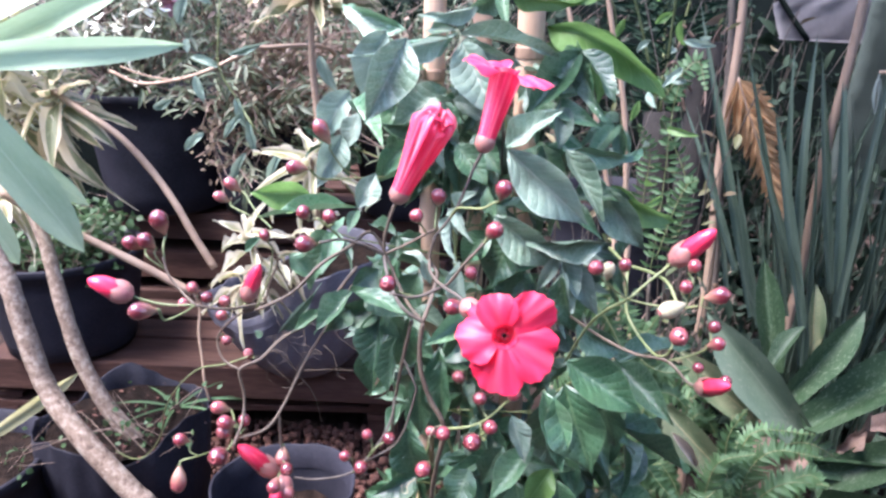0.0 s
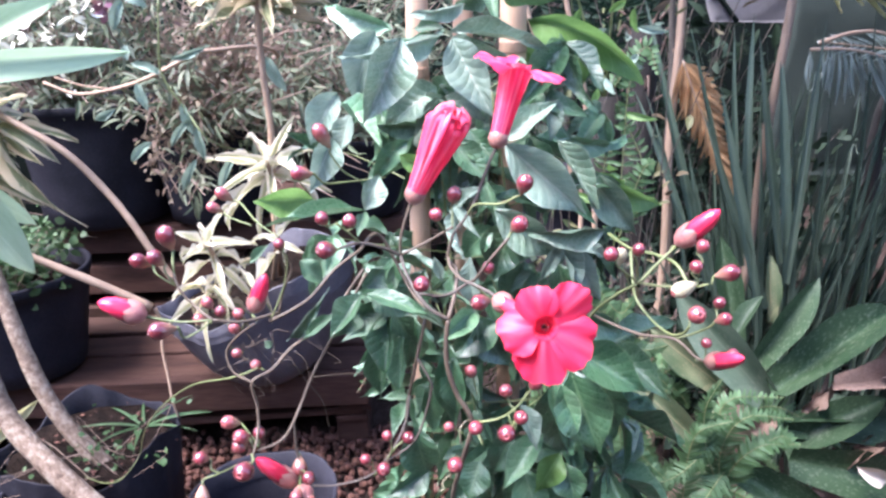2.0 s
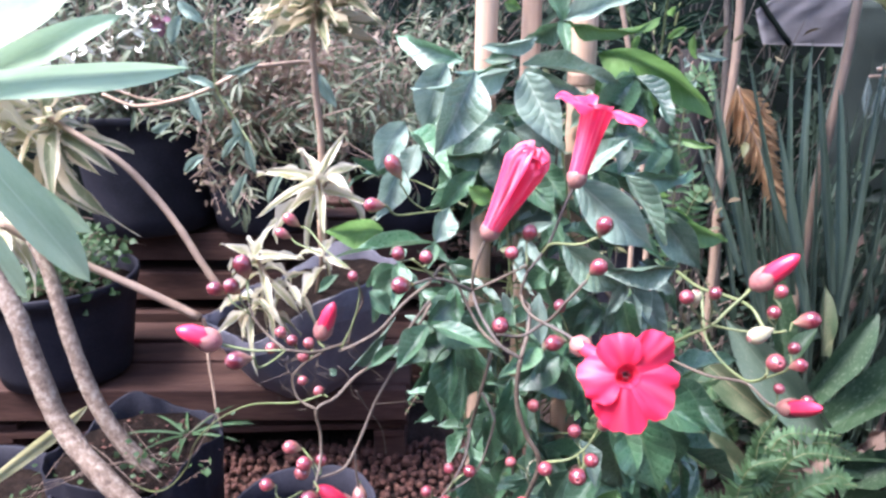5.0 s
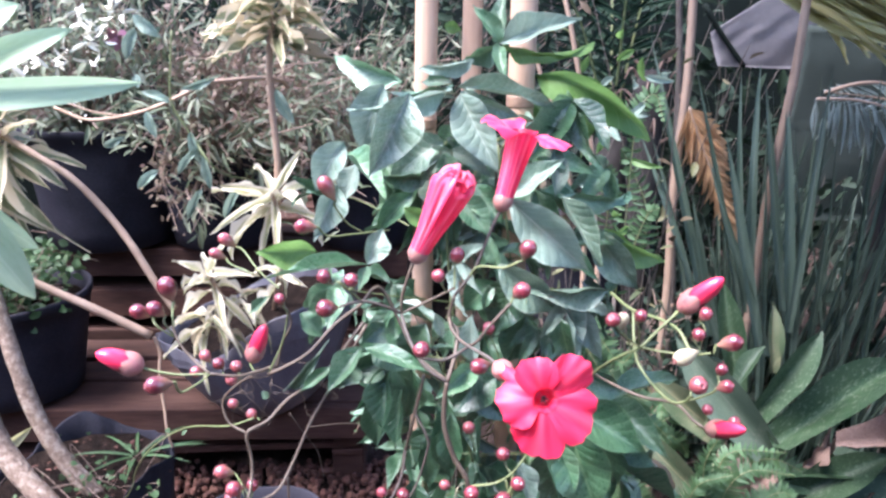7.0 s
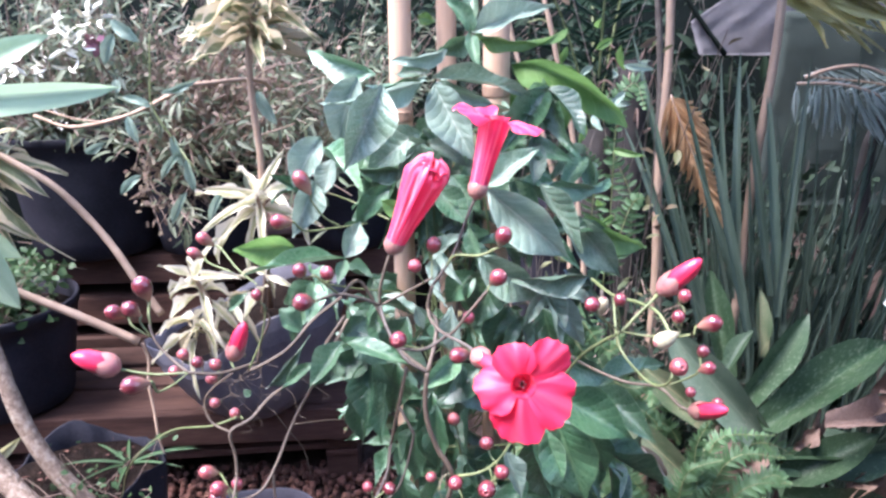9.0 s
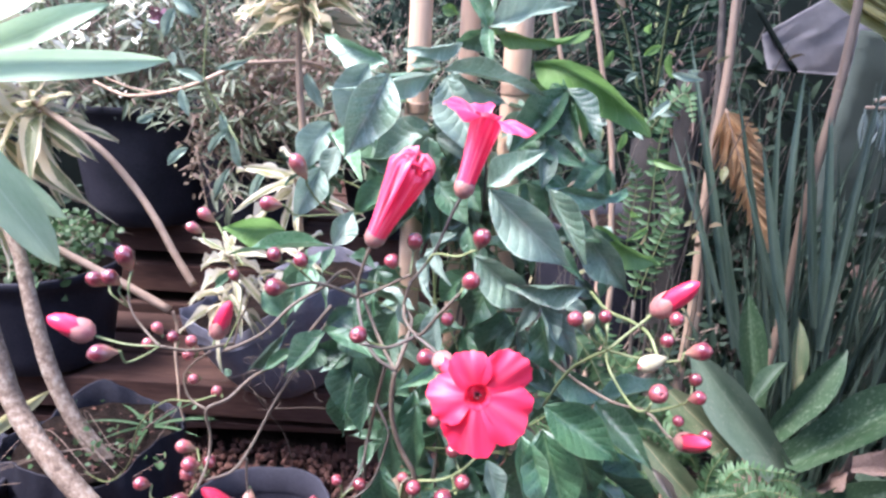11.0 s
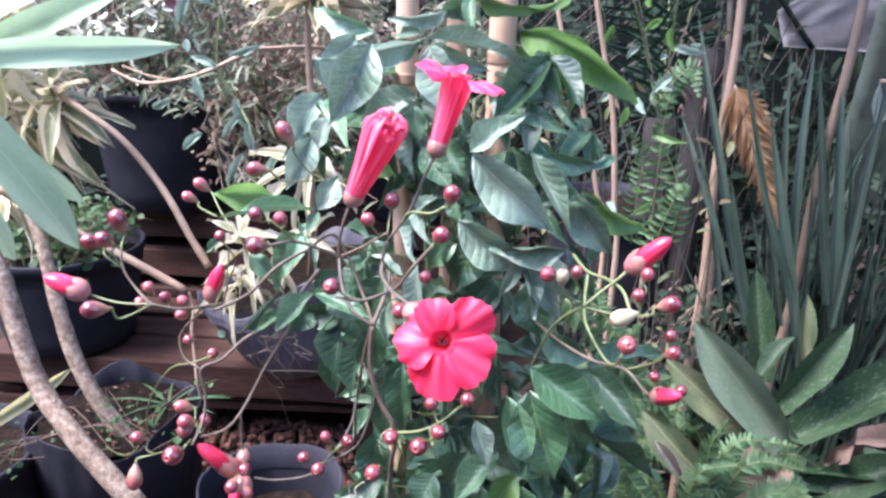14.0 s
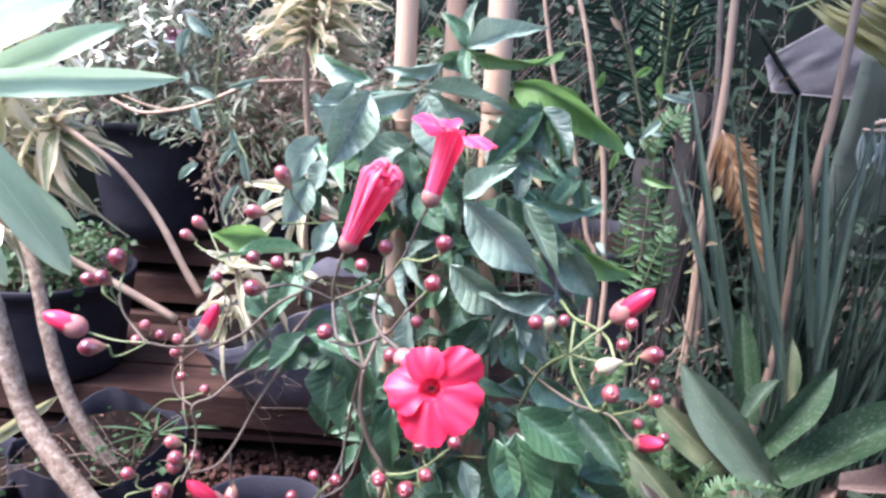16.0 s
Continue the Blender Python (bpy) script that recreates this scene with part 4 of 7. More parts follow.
# the closed, furled flower
ca = Vector((-0.008, 0.540, 1.099))
ta = Vector((0.021, 0.530, 1.161))
d = ta - ca
ln = d.length
fm = facing(ca, ta)
bm = bmesh.new()
uvl = bm.loops.layers.uv.new()
rings = []
for k in range(33):
    s = k / 32
    rad = 0.0072 + 0.0088 * s**1.15 if s < 0.86 else (0.0072 + 0.0088 * s**1.15) * math.sqrt(max(0.02, 1 - ((s - 0.86) / 0.145) ** 2))
    ring = []
    for j in range(96):
        a = math.tau * j / 96
        grow = min(1, s * 1.8)
        rib = abs(math.sin(3.5 * a + 1.1 * s + 0.5 * math.sin(2 * a))) ** 0.7 - 0.6
        w = 1 + (0.15 * rib + 0.045 * math.cos(11 * a - 2 * s + 1 + math.sin(3 * a)) + 0.02 * math.cos(23 * a + 3 * s)) * grow
        z = ln * s * 0.97 + (0.0045 * math.sin(3 * a + 2) + 0.004 * rib + 0.002 * math.sin(17 * a + 1)) * max(0, s - 0.7) / 0.3
        ring.append(bm.verts.new((rad * w * math.cos(a), rad * w * math.sin(a), z)))
    rings.append(ring)
for k, (x, y) in enumerate(zip(rings, rings[1:])):
    for j in range(96):
        f = bm.faces.new((x[j], x[(j + 1) % 96], y[(j + 1) % 96], y[j]))
        for loop, (u, v) in zip(f.loops, ((j, k), (j + 1, k), (j + 1, k + 1), (j, k + 1))):
            loop[uvl].uv = (u / 96, v / 32)
bm.faces.new(rings[-1])
fl = part("furled_flower", bm, PETAL_FOLD, vine, "pink and crimson flower furled shut", m=fm)
# crumpled lips where the lobes are rolled in
lip = random.Random(6)
for k in range(9):
    a, q = k * 2.4, 0.0035 + 0.0095 * ((k * 0.37) % 1)
    c = Vector((q * math.cos(a), q * math.sin(a), ln * (1.0 - 0.9 * (q / 0.016) ** 2 * 0.12)))
    side = Vector((-math.sin(a), math.cos(a), 0))
    bm = bmesh.new()
    tube(bm, [c - side * 0.0062 - Vector((0, 0, 0.004)), c - side * 0.003 + Vector((0, 0, lip.uniform(0, 0.002))), c + Vector((lip.uniform(-0.001, 0.001), 0, 0.001)), c + side * 0.0035, c + side * 0.006 - Vector((0, 0, 0.005))], 0.0013, 0.0018, 7, 4, 0.25, k)
    part("petal", bm, PETAL_BUD if k % 3 else PETAL_SIDE, fl, m=fm)
calyx(fl, fm, 0.0080)
stem(vine, [ca - d.normalized() * 0.007, (-0.015, 0.541, 1.082), (-0.020, 0.543, 1.064), (-0.021, 0.545, 1.049)], 0.0020, 0.0017, STEM_GREY, "pedicel")

# stems of the flower sprays
J = ((0.012, 0.500, 1.013))
stem(vine, [(-0.021, 0.545, 1.049), (-0.017, 0.530, 1.039), (-0.010, 0.510, 1.031), (-0.001, 0.502, 1.021), J], 0.0019, 0.0022, STEM_BROWN)
stem(vine, [J, (0.010, 0.500, 0.994), (0.011, 0.500, 0.973), (0.018, 0.500, 0.949), (0.029, 0.500, 0.924), (0.023, 0.520, 0.876), (0.018, 0.580, 0.786), (0.03, 0.70, 0.62)], 0.0026, 0.0032, STEM_GREY)
stem(vine, [J, (0.018, 0.510, 1.029), (0.021, 0.525, 1.042), (0.015, 0.530, 1.051), (0.019, 0.530, 1.069)], 0.0024, 0.0019, STEM_GREY)
stem(vine, [(0.015, 0.530, 1.051), (0.017, 0.515, 1.046), (0.028, 0.495, 1.044), (0.041, 0.487, 1.063), (0.054, 0.486, 1.079)], 0.0019, 0.0016, STEM_GREY)
stem(vine, [(-0.009, 0.470, 1.047), (0.009, 0.475, 1.043), (0.028, 0.495, 1.044)], 0.0015, 0.0018, STEM_BROWN)
stem(vine, [(-0.021, 0.545, 1.049), (-0.002, 0.540, 1.060), (0.013, 0.532, 1.071), (0.019, 0.530, 1.075)], 0.0016, 0.0015, STEM_GREY)
stem(vine, [(-0.021, 0.545, 1.049), (-0.034, 0.535, 1.059), (-0.050, 0.525, 1.067), (-0.065, 0.515, 1.067)], 0.0019, 0.0016, STEM_BROWN)
stem(vine, [(-0.050, 0.525, 1.067), (-0.059, 0.520, 1.078), (-0.066, 0.518, 1.085)], 0.0013, 0.0013, STEM_GREEN)
stem(vine, [(0.030, 0.530, 1.084), (0.036, 0.525, 1.093), (0.052, 0.510, 1.097), (0.062, 0.502, 1.104)], 0.0013, 0.0014, STEM_GREEN)
# the long spray to the side with the pink buds
K = ((-0.163, 0.520, 1.013))
stem(vine, [J, (-0.010, 0.600, 0.991), (-0.038, 0.620, 1.042), (-0.055, 0.580, 1.042), (-0.074, 0.560, 1.034), (-0.096, 0.550, 1.013), (-0.126, 0.550, 0.997), (-0.121, 0.560, 0.999), (-0.143, 0.530, 1.006), K], 0.0022, 0.0018, STEM_GREY)
stem(vine, [K, (-0.177, 0.530, 1.020), (-0.188, 0.535, 1.032), (-0.193, 0.540, 1.044)], 0.0016, 0.0014, STEM_GREY)
stem(vine, [(-0.121, 0.560, 0.999), (-0.116, 0.560, 1.018), (-0.107, 0.555, 1.038), (-0.109, 0.545, 1.055)], 0.0014, 0.0012, STEM_GREY)
# the low spray
H = ((-0.154, 0.580, 0.926))
stem(vine, [(-0.054, 0.620, 1.011), (-0.090, 0.610, 0.966), (-0.120, 0.600, 0.948), (-0.138, 0.590, 0.932), H, (-0.152, 0.580, 0.901), (-0.152, 0.570, 0.881), (-0.155, 0.550, 0.868)], 0.0024, 0.0017, STEM_GREY)
stem(vine, [H, (-0.170, 0.585, 0.934), (-0.175, 0.590, 0.951), (-0.164, 0.585, 0.967), (-0.144, 0.570, 0.986)], 0.0017, 0.0014, STEM_GREY)
stem(vine, [(-0.053, 0.640, 1.000), (-0.077, 0.620, 0.962), (-0.103, 0.610, 0.920), (-0.121, 0.590, 0.884), (-0.132, 0.570, 0.873), (-0.152, 0.560, 0.870)], 0.0022, 0.0016, STEM_GREY)
stem(vine, [(-0.123, 0.585, 0.878), (-0.122, 0.580, 0.855), (-0.119, 0.575, 0.843)], 0.0017, 0.0015, STEM_GREY)
stem(vine, [(-0.018, 0.600, 0.894), (-0.023, 0.590, 0.870), (-0.037, 0.575, 0.850), (-0.057, 0.570, 0.830), (-0.088, 0.570, 0.822), (-0.109, 0.570, 0.823)], 0.0017, 0.0013, STEM_BROWN)
stem(vine, [(-0.002, 0.580, 0.978), (-0.010, 0.585, 0.939), (-0.018, 0.600, 0.894), (-0.020, 0.600, 0.885), (-0.024, 0.620, 0.835)], 0.0024, 0.0022, STEM_GREY)
stem(vine, [(-0.010, 0.585, 0.939), (0.000, 0.580, 0.919), (0.001, 0.580, 0.906), (-0.014, 0.580, 0.859), (-0.042, 0.575, 0.840)], 0.0018, 0.0014, STEM_BROWN)
stem(vine, [(0.029, 0.500, 0.924), (0.048, 0.490, 0.933), (0.063, 0.500, 0.935), (0.077, 0.520, 0.937)], 0.0016, 0.0013, STEM_GREEN)
# the spray on the other side
R = ((0.170, 0.545, 1.017))
stem(vine, [(0.144, 0.660, 0.902), (0.151, 0.600, 0.967), (0.158, 0.560, 1.001), R, (0.183, 0.550, 1.027), (0.203, 0.557, 1.042)], 0.0020, 0.0018, STEM_GREEN)
stem(vine, [(0.173, 0.640, 1.028), (0.180, 0.600, 1.027), (0.192, 0.570, 1.031), (0.199, 0.545, 1.032), (0.202, 0.530, 1.024), (0.202, 0.520, 1.020)], 0.0022, 0.0018, STEM_GREEN)
stem(vine, [R, (0.186, 0.540, 1.015), (0.203, 0.525, 1.019), (0.214, 0.515, 1.025)], 0.0015, 0.0013, STEM_GREEN)
stem(vine, [(0.181, 0.600, 1.026), (0.177, 0.580, 1.008), (0.178, 0.570, 0.992), (0.185, 0.550, 0.981), (0.189, 0.520, 0.982), (0.191, 0.500, 0.992), (0.191, 0.490, 1.003)], 0.0019, 0.0014, STEM_GREEN)
stem(vine, [(0.146, 0.660, 0.951), (0.166, 0.620, 0.950), (0.191, 0.590, 0.948), (0.213, 0.565, 0.954), (0.226, 0.550, 0.944), (0.233, 0.535, 0.945)], 0.0022, 0.0016, STEM_GREY)
stem(vine, [(0.213, 0.565, 0.954), (0.229, 0.555, 0.965), (0.238, 0.545, 0.978), (0.240, 0.550, 0.988)], 0.0015, 0.0013, STEM_GREEN)
stem(vine, [(0.118, 0.680, 0.995), (0.142, 0.680, 0.966), (0.166, 0.670, 0.929), (0.174, 0.680, 0.880)], 0.0024, 0.0022, STEM_GREY)

# buds
bud((-0.100, 0.597, 1.105), 0.0078, (-0.9, -0.3, 0.15), BUD, 1.05, [(-0.081, 0.610, 1.093), (-0.062, 0.630, 1.089), (-0.031, 0.650, 1.087)])
bud((-0.084, 0.633, 1.131), 0.0085, (-0.45, -0.2, 0.9), BUD_PINK, 1.3, [(-0.078, 0.640, 1.112), (-0.068, 0.645, 1.095), (-0.056, 0.650, 1.086)])
bud((-0.189, 0.700, 1.065), 0.0072, (-0.6, -0.3, 0.6), BUD_PINK, 1.25, [(-0.166, 0.670, 1.063), (-0.147, 0.640, 1.053), (-0.123, 0.600, 1.051)])
bud((-0.194, 0.680, 1.057), 0.0064, (-0.7, -0.3, 0.5), BUD_PINK, 1.2, [(-0.176, 0.660, 1.053), (-0.152, 0.640, 1.050)])
bud((-0.076, 0.518, 1.089), 0.0062, (-0.3, -0.5, 0.8), BUD, 1, [(-0.066, 0.518, 1.085)])
bud((-0.056, 0.512, 1.088), 0.0062, (-0.2, -0.6, 0.7), BUD, 1, [(-0.059, 0.520, 1.078)])
bud((-0.112, 0.540, 1.064), 0.0052, (-0.2, -0.4, 0.9), BUD, 1, [(-0.108, 0.545, 1.049), (-0.114, 0.550, 1.024), (-0.126, 0.550, 0.998)])
bud((-0.075, 0.512, 1.067), 0.0080, (-0.7, -0.65, 0.2), BUD, 1, [(-0.065, 0.515, 1.067)])
bud((0.006, 0.519, 1.088), 0.0062, (-0.2, -0.6, 0.7), BUD, 1, [(0.013, 0.530, 1.071)])
bud((0.021, 0.537, 1.098), 0.0070, (0.1, -0.5, 0.8), BUD, 1.1, [(0.019, 0.533, 1.079), (0.019, 0.530, 1.073)])
bud((0.067, 0.499, 1.114), 0.0072, (0.2, -0.4, 0.9), BUD, 1.05, [(0.062, 0.502, 1.104)])
bud((0.061, 0.484, 1.089), 0.0070, (0.45, -0.55, 0.7), BUD, 1.05, [(0.054, 0.486, 1.079)])
bud((-0.008, 0.455, 1.060), 0.0068, (-0.3, -0.9, 0.3), BUD, 1, [(-0.004, 0.470, 1.049), (0.009, 0.475, 1.043)])
bud((-0.198, 0.552, 1.070), 0.0088, (-0.1, -0.35, 0.95), BUD, 1.15, [(-0.194, 0.545, 1.050), (-0.192, 0.540, 1.037)])
bud((-0.218, 0.543, 1.054), 0.0072, (-0.6, -0.45, 0.5), BUD, 1.05, [(-0.205, 0.540, 1.044), (-0.193, 0.540, 1.034)])
bud((-0.204, 0.538, 1.058), 0.0072, (-0.4, -0.5, 0.7), BUD, 1.05, [(-0.199, 0.540, 1.046), (-0.192, 0.540, 1.034)])
bud((-0.192, 0.490, 1.020), 0.0082, (-0.75, -0.55, 0.15), BUD, 1.1, [(-0.179, 0.500, 1.009), (-0.170, 0.510, 1.010), K])
bud((-0.168, 0.530, 1.023), 0.0052, (-0.2, -0.4, 0.8), BUD_PINK, 1.1, [(-0.165, 0.530, 1.015)])
bud((-0.163, 0.545, 1.009), 0.0056, (-0.2, -0.6, 0.7), BUD, 1, [(-0.159, 0.540, 1.002)])
bud((-0.151, 0.550, 1.004), 0.0058, (0.1, -0.6, 0.6), BUD_PINK, 1, [(-0.146, 0.540, 1.001)])
bud((-0.176, 0.530, 1.010), 0.0052, (-0.6, -0.5, 0.2), BUD_PINK, 1, [K])
bud((-0.158, 0.560, 0.987), 0.0055, (-0.2, -0.5, 0.4), BUD_PINK, 1.1, [(-0.146, 0.550, 0.996)])
bud((-0.165, 0.585, 0.952), 0.0055, (-0.3, -0.8, 0.3), BUD_PINK, 1, [(-0.173, 0.590, 0.956)])
bud((-0.158, 0.619, 0.922), 0.0062, (-0.2, -0.6, 0.6), BUD_PINK, 1, [(-0.147, 0.600, 0.927)])
bud((-0.184, 0.600, 0.875), 0.0075, (-0.7, -0.4, 0.4), BUD_PINK, 1.15, [(-0.159, 0.570, 0.881)])
bud((-0.165, 0.563, 0.883), 0.0080, (-0.5, -0.6, 0.4), BUD, 1, [(-0.151, 0.560, 0.874)])
bud((-0.168, 0.566, 0.872), 0.0078, (-0.5, -0.7, -0.1), BUD_PINK, 1, [(-0.154, 0.560, 0.870)])
bud((-0.152, 0.575, 0.878), 0.0068, (0.1, -0.5, 0.8), BUD, 1, [(-0.151, 0.560, 0.874)])
bud((-0.188, 0.522, 0.892), 0.0064, (-0.6, -0.5, 0.5), BUD, 1, [(-0.180, 0.520, 0.882), (-0.173, 0.520, 0.878)])
bud((-0.151, 0.505, 0.889), 0.0095, (-0.2, -0.9, 0.2), BUD, 1, [(-0.146, 0.520, 0.889), (-0.155, 0.550, 0.874)])
bud((-0.188, 0.510, 0.860), 0.0078, (-0.1, -0.2, -1), BUD_PINK, 1.35, [(-0.185, 0.515, 0.877), (-0.174, 0.520, 0.878), (-0.163, 0.540, 0.872)])
bud((-0.120, 0.575, 0.839), 0.0085, (0.0, -0.5, -0.7), BUD_PINK, 1, [(-0.121, 0.580, 0.849)])
bud((-0.108, 0.545, 0.850), 0.0070, (0.3, -0.8, 0.1), BUD, 1, [(-0.118, 0.570, 0.841)])
bud((-0.119, 0.540, 0.835), 0.0070, (-0.2, -0.8, -0.4), BUD, 1, [(-0.119, 0.570, 0.835)])
bud((-0.110, 0.550, 0.822), 0.0075, (0.3, -0.6, -0.6), BUD_PINK, 1, [(-0.117, 0.570, 0.835)])
bud((-0.039, 0.559, 0.878), 0.0058, (-0.3, -0.5, 0.8), BUD, 1, [(-0.036, 0.565, 0.859), (-0.041, 0.570, 0.846)])
bud((-0.021, 0.566, 0.870), 0.0070, (0.2, -0.7, 0.6), BUD, 1, [(-0.032, 0.570, 0.859), (-0.041, 0.570, 0.846)])
bud((-0.059, 0.558, 0.856), 0.0060, (-0.5, -0.5, 0.6), BUD, 1, [(-0.053, 0.565, 0.839)])
bud((-0.043, 0.544, 0.855), 0.0075, (-0.1, -0.9, 0.2), BUD, 1, [(-0.053, 0.560, 0.837)])
bud((0.014, 0.483, 0.899), 0.0075, (-0.3, -0.9, 0.1), BUD, 1, [(0.022, 0.500, 0.890)])
bud((0.029, 0.475, 0.936), 0.0066, (-0.2, -0.8, 0.5), BUD, 1, [(0.036, 0.485, 0.914), (0.031, 0.500, 0.919)])
bud((0.050, 0.461, 0.939), 0.0078, (-0.2, -0.9, 0.2), BUD, 1, [(0.058, 0.480, 0.933), (0.063, 0.500, 0.934)])
bud((0.063, 0.477, 0.941), 0.0066, (0.1, -0.7, 0.7), BUD, 1, [(0.059, 0.485, 0.925), (0.056, 0.490, 0.936)])
bud((0.056, 0.505, 0.948), 0.0066, (-0.2, -0.6, 0.7), BUD, 1, [(0.059, 0.505, 0.937), (0.062, 0.500, 0.934)])
bud((0.083, 0.522, 0.943), 0.0070, (0.3, -0.5, 0.8), BUD, 1, [(0.077, 0.520, 0.936)])
bud((0.047, 0.541, 1.037), 0.0060, (-0.2, -0.5, 0.9), BUD, 1.05, [(0.054, 0.545, 1.017), (0.058, 0.550, 1.002)])
bud((0.034, 0.490, 1.030), 0.0072, (-0.8, -0.5, 0.1), BUD, 1.1, [(0.028, 0.495, 1.044)])
bud((0.039, 0.600, 0.914), 0.0068, (-0.2, -0.5, 0.8), BUD_PINK, 1.2, [(0.046, 0.610, 0.883)])
bud((0.016, 0.570, 0.876), 0.0058, (-0.4, -0.6, 0.5), BUD_PINK, 1.1, [(0.030, 0.575, 0.864)])
bud((0.139, 0.523, 1.050), 0.0072, (-0.5, -0.6, 0.6), BUD, 1, [(0.148, 0.530, 1.036), R])
bud((0.152, 0.540, 1.043), 0.0058, (0.0, -0.3, 1), BUD_WHITE, 1.35, [(0.158, 0.545, 1.026), (0.165, 0.550, 1.011)])
bud((0.160, 0.523, 1.053), 0.0060, (0.1, -0.5, 0.9), BUD, 1, [(0.166, 0.540, 1.033), (0.170, 0.550, 1.017)])
bud((0.212, 0.527, 1.052), 0.0062, (0.2, -0.5, 0.85), BUD, 1, [(0.212, 0.525, 1.040), (0.209, 0.525, 1.022)])
bud((0.206, 0.522, 1.037), 0.0064, (0.0, -0.6, 0.8), BUD, 1, [(0.209, 0.522, 1.025)])
bud((0.226, 0.507, 1.037), 0.0078, (0.7, -0.5, 0.4), BUD, 1.1, [(0.215, 0.512, 1.026)])
bud((0.195, 0.519, 1.020), 0.0078, (-0.9, -0.3, -0.2), BUD_WHITE, 1.35, [(0.208, 0.522, 1.022)])
bud((0.193, 0.485, 1.014), 0.0082, (0.0, -0.9, 0.4), BUD_PINK, 1, [(0.191, 0.490, 1.002)])
bud((0.242, 0.550, 0.993), 0.0062, (0.1, -0.5, 0.9), BUD, 1, [(0.240, 0.550, 0.987)])
bud((0.242, 0.538, 0.984), 0.0066, (0.7, -0.5, 0.5), BUD, 1, [(0.238, 0.545, 0.978)])
bud((0.232, 0.545, 0.959), 0.0056, (-0.2, -0.7, 0.7), BUD, 1, [(0.235, 0.550, 0.946), (0.231, 0.545, 0.940)])
bud((0.251, 0.535, 0.953), 0.0058, (0.5, -0.6, 0.6), BUD, 1, [(0.244, 0.540, 0.942)])
red_bud((-0.212, 0.522, 1.018), (-0.241, 0.515, 1.034), 0.0098, [(-0.188, 0.522, 1.012), K])
red_bud((-0.152, 0.607, 0.981), (-0.137, 0.604, 1.017), 0.0090, [(-0.142, 0.570, 0.990)])
red_bud((-0.125, 0.572, 0.825), (-0.153, 0.556, 0.865), 0.0098, [(-0.120, 0.575, 0.828)])
red_bud((-0.113, 0.560, 0.832), (-0.122, 0.545, 0.806), 0.0100, [(-0.119, 0.575, 0.828)])
red_bud((0.204, 0.557, 1.044), (0.230, 0.542, 1.076), 0.0100, [(0.197, 0.556, 1.036)])
red_bud((0.233, 0.540, 0.944), (0.236, 0.490, 0.973), 0.0085, [(0.226, 0.550, 0.941)])

# thin tendrils
stem(vine, [(0.010, 0.474, 0.893), (0.009, 0.470, 0.900), (0.003, 0.468, 0.895), (0.004, 0.466, 0.891), (0.000, 0.466, 0.890), (-0.001, 0.466, 0.897)], 0.0007, 0.0004, BUD_WHITE, "tendril", seg=5)
stem(vine, [(0.029, 0.500, 0.928), (0.021, 0.495, 0.927), (0.018, 0.490, 0.920), (0.021, 0.490, 0.909)], 0.0006, 0.0004, BUD_WHITE, "tendril", seg=5)
stem(vine, [(-0.152, 0.600, 0.929), (-0.181, 0.620, 0.910), (-0.263, 0.750, 0.832), (-0.351, 0.880, 0.729), (-0.419, 0.980, 0.630), (-0.463, 1.050, 0.542), (-0.528, 1.120, 0.452), (-0.588, 1.180, 0.400), (-0.659, 1.250, 0.367)], 0.0013, 0.0016, STEM_GREEN, "tendril", seg=5)
stem(vine, [(-0.111, 0.640, 0.895), (-0.081, 0.660, 0.886), (-0.050, 0.680, 0.874), (-0.028, 0.700, 0.869)], 0.0008, 0.0006, STEM_GREY, "tendril", seg=5)
stem(vine, [(-0.124, 0.620, 0.922), (-0.114, 0.630, 0.895), (-0.103, 0.640, 0.868), (-0.101, 0.660, 0.826)], 0.0009, 0.0005, STEM_GREY, "tendril", seg=5)

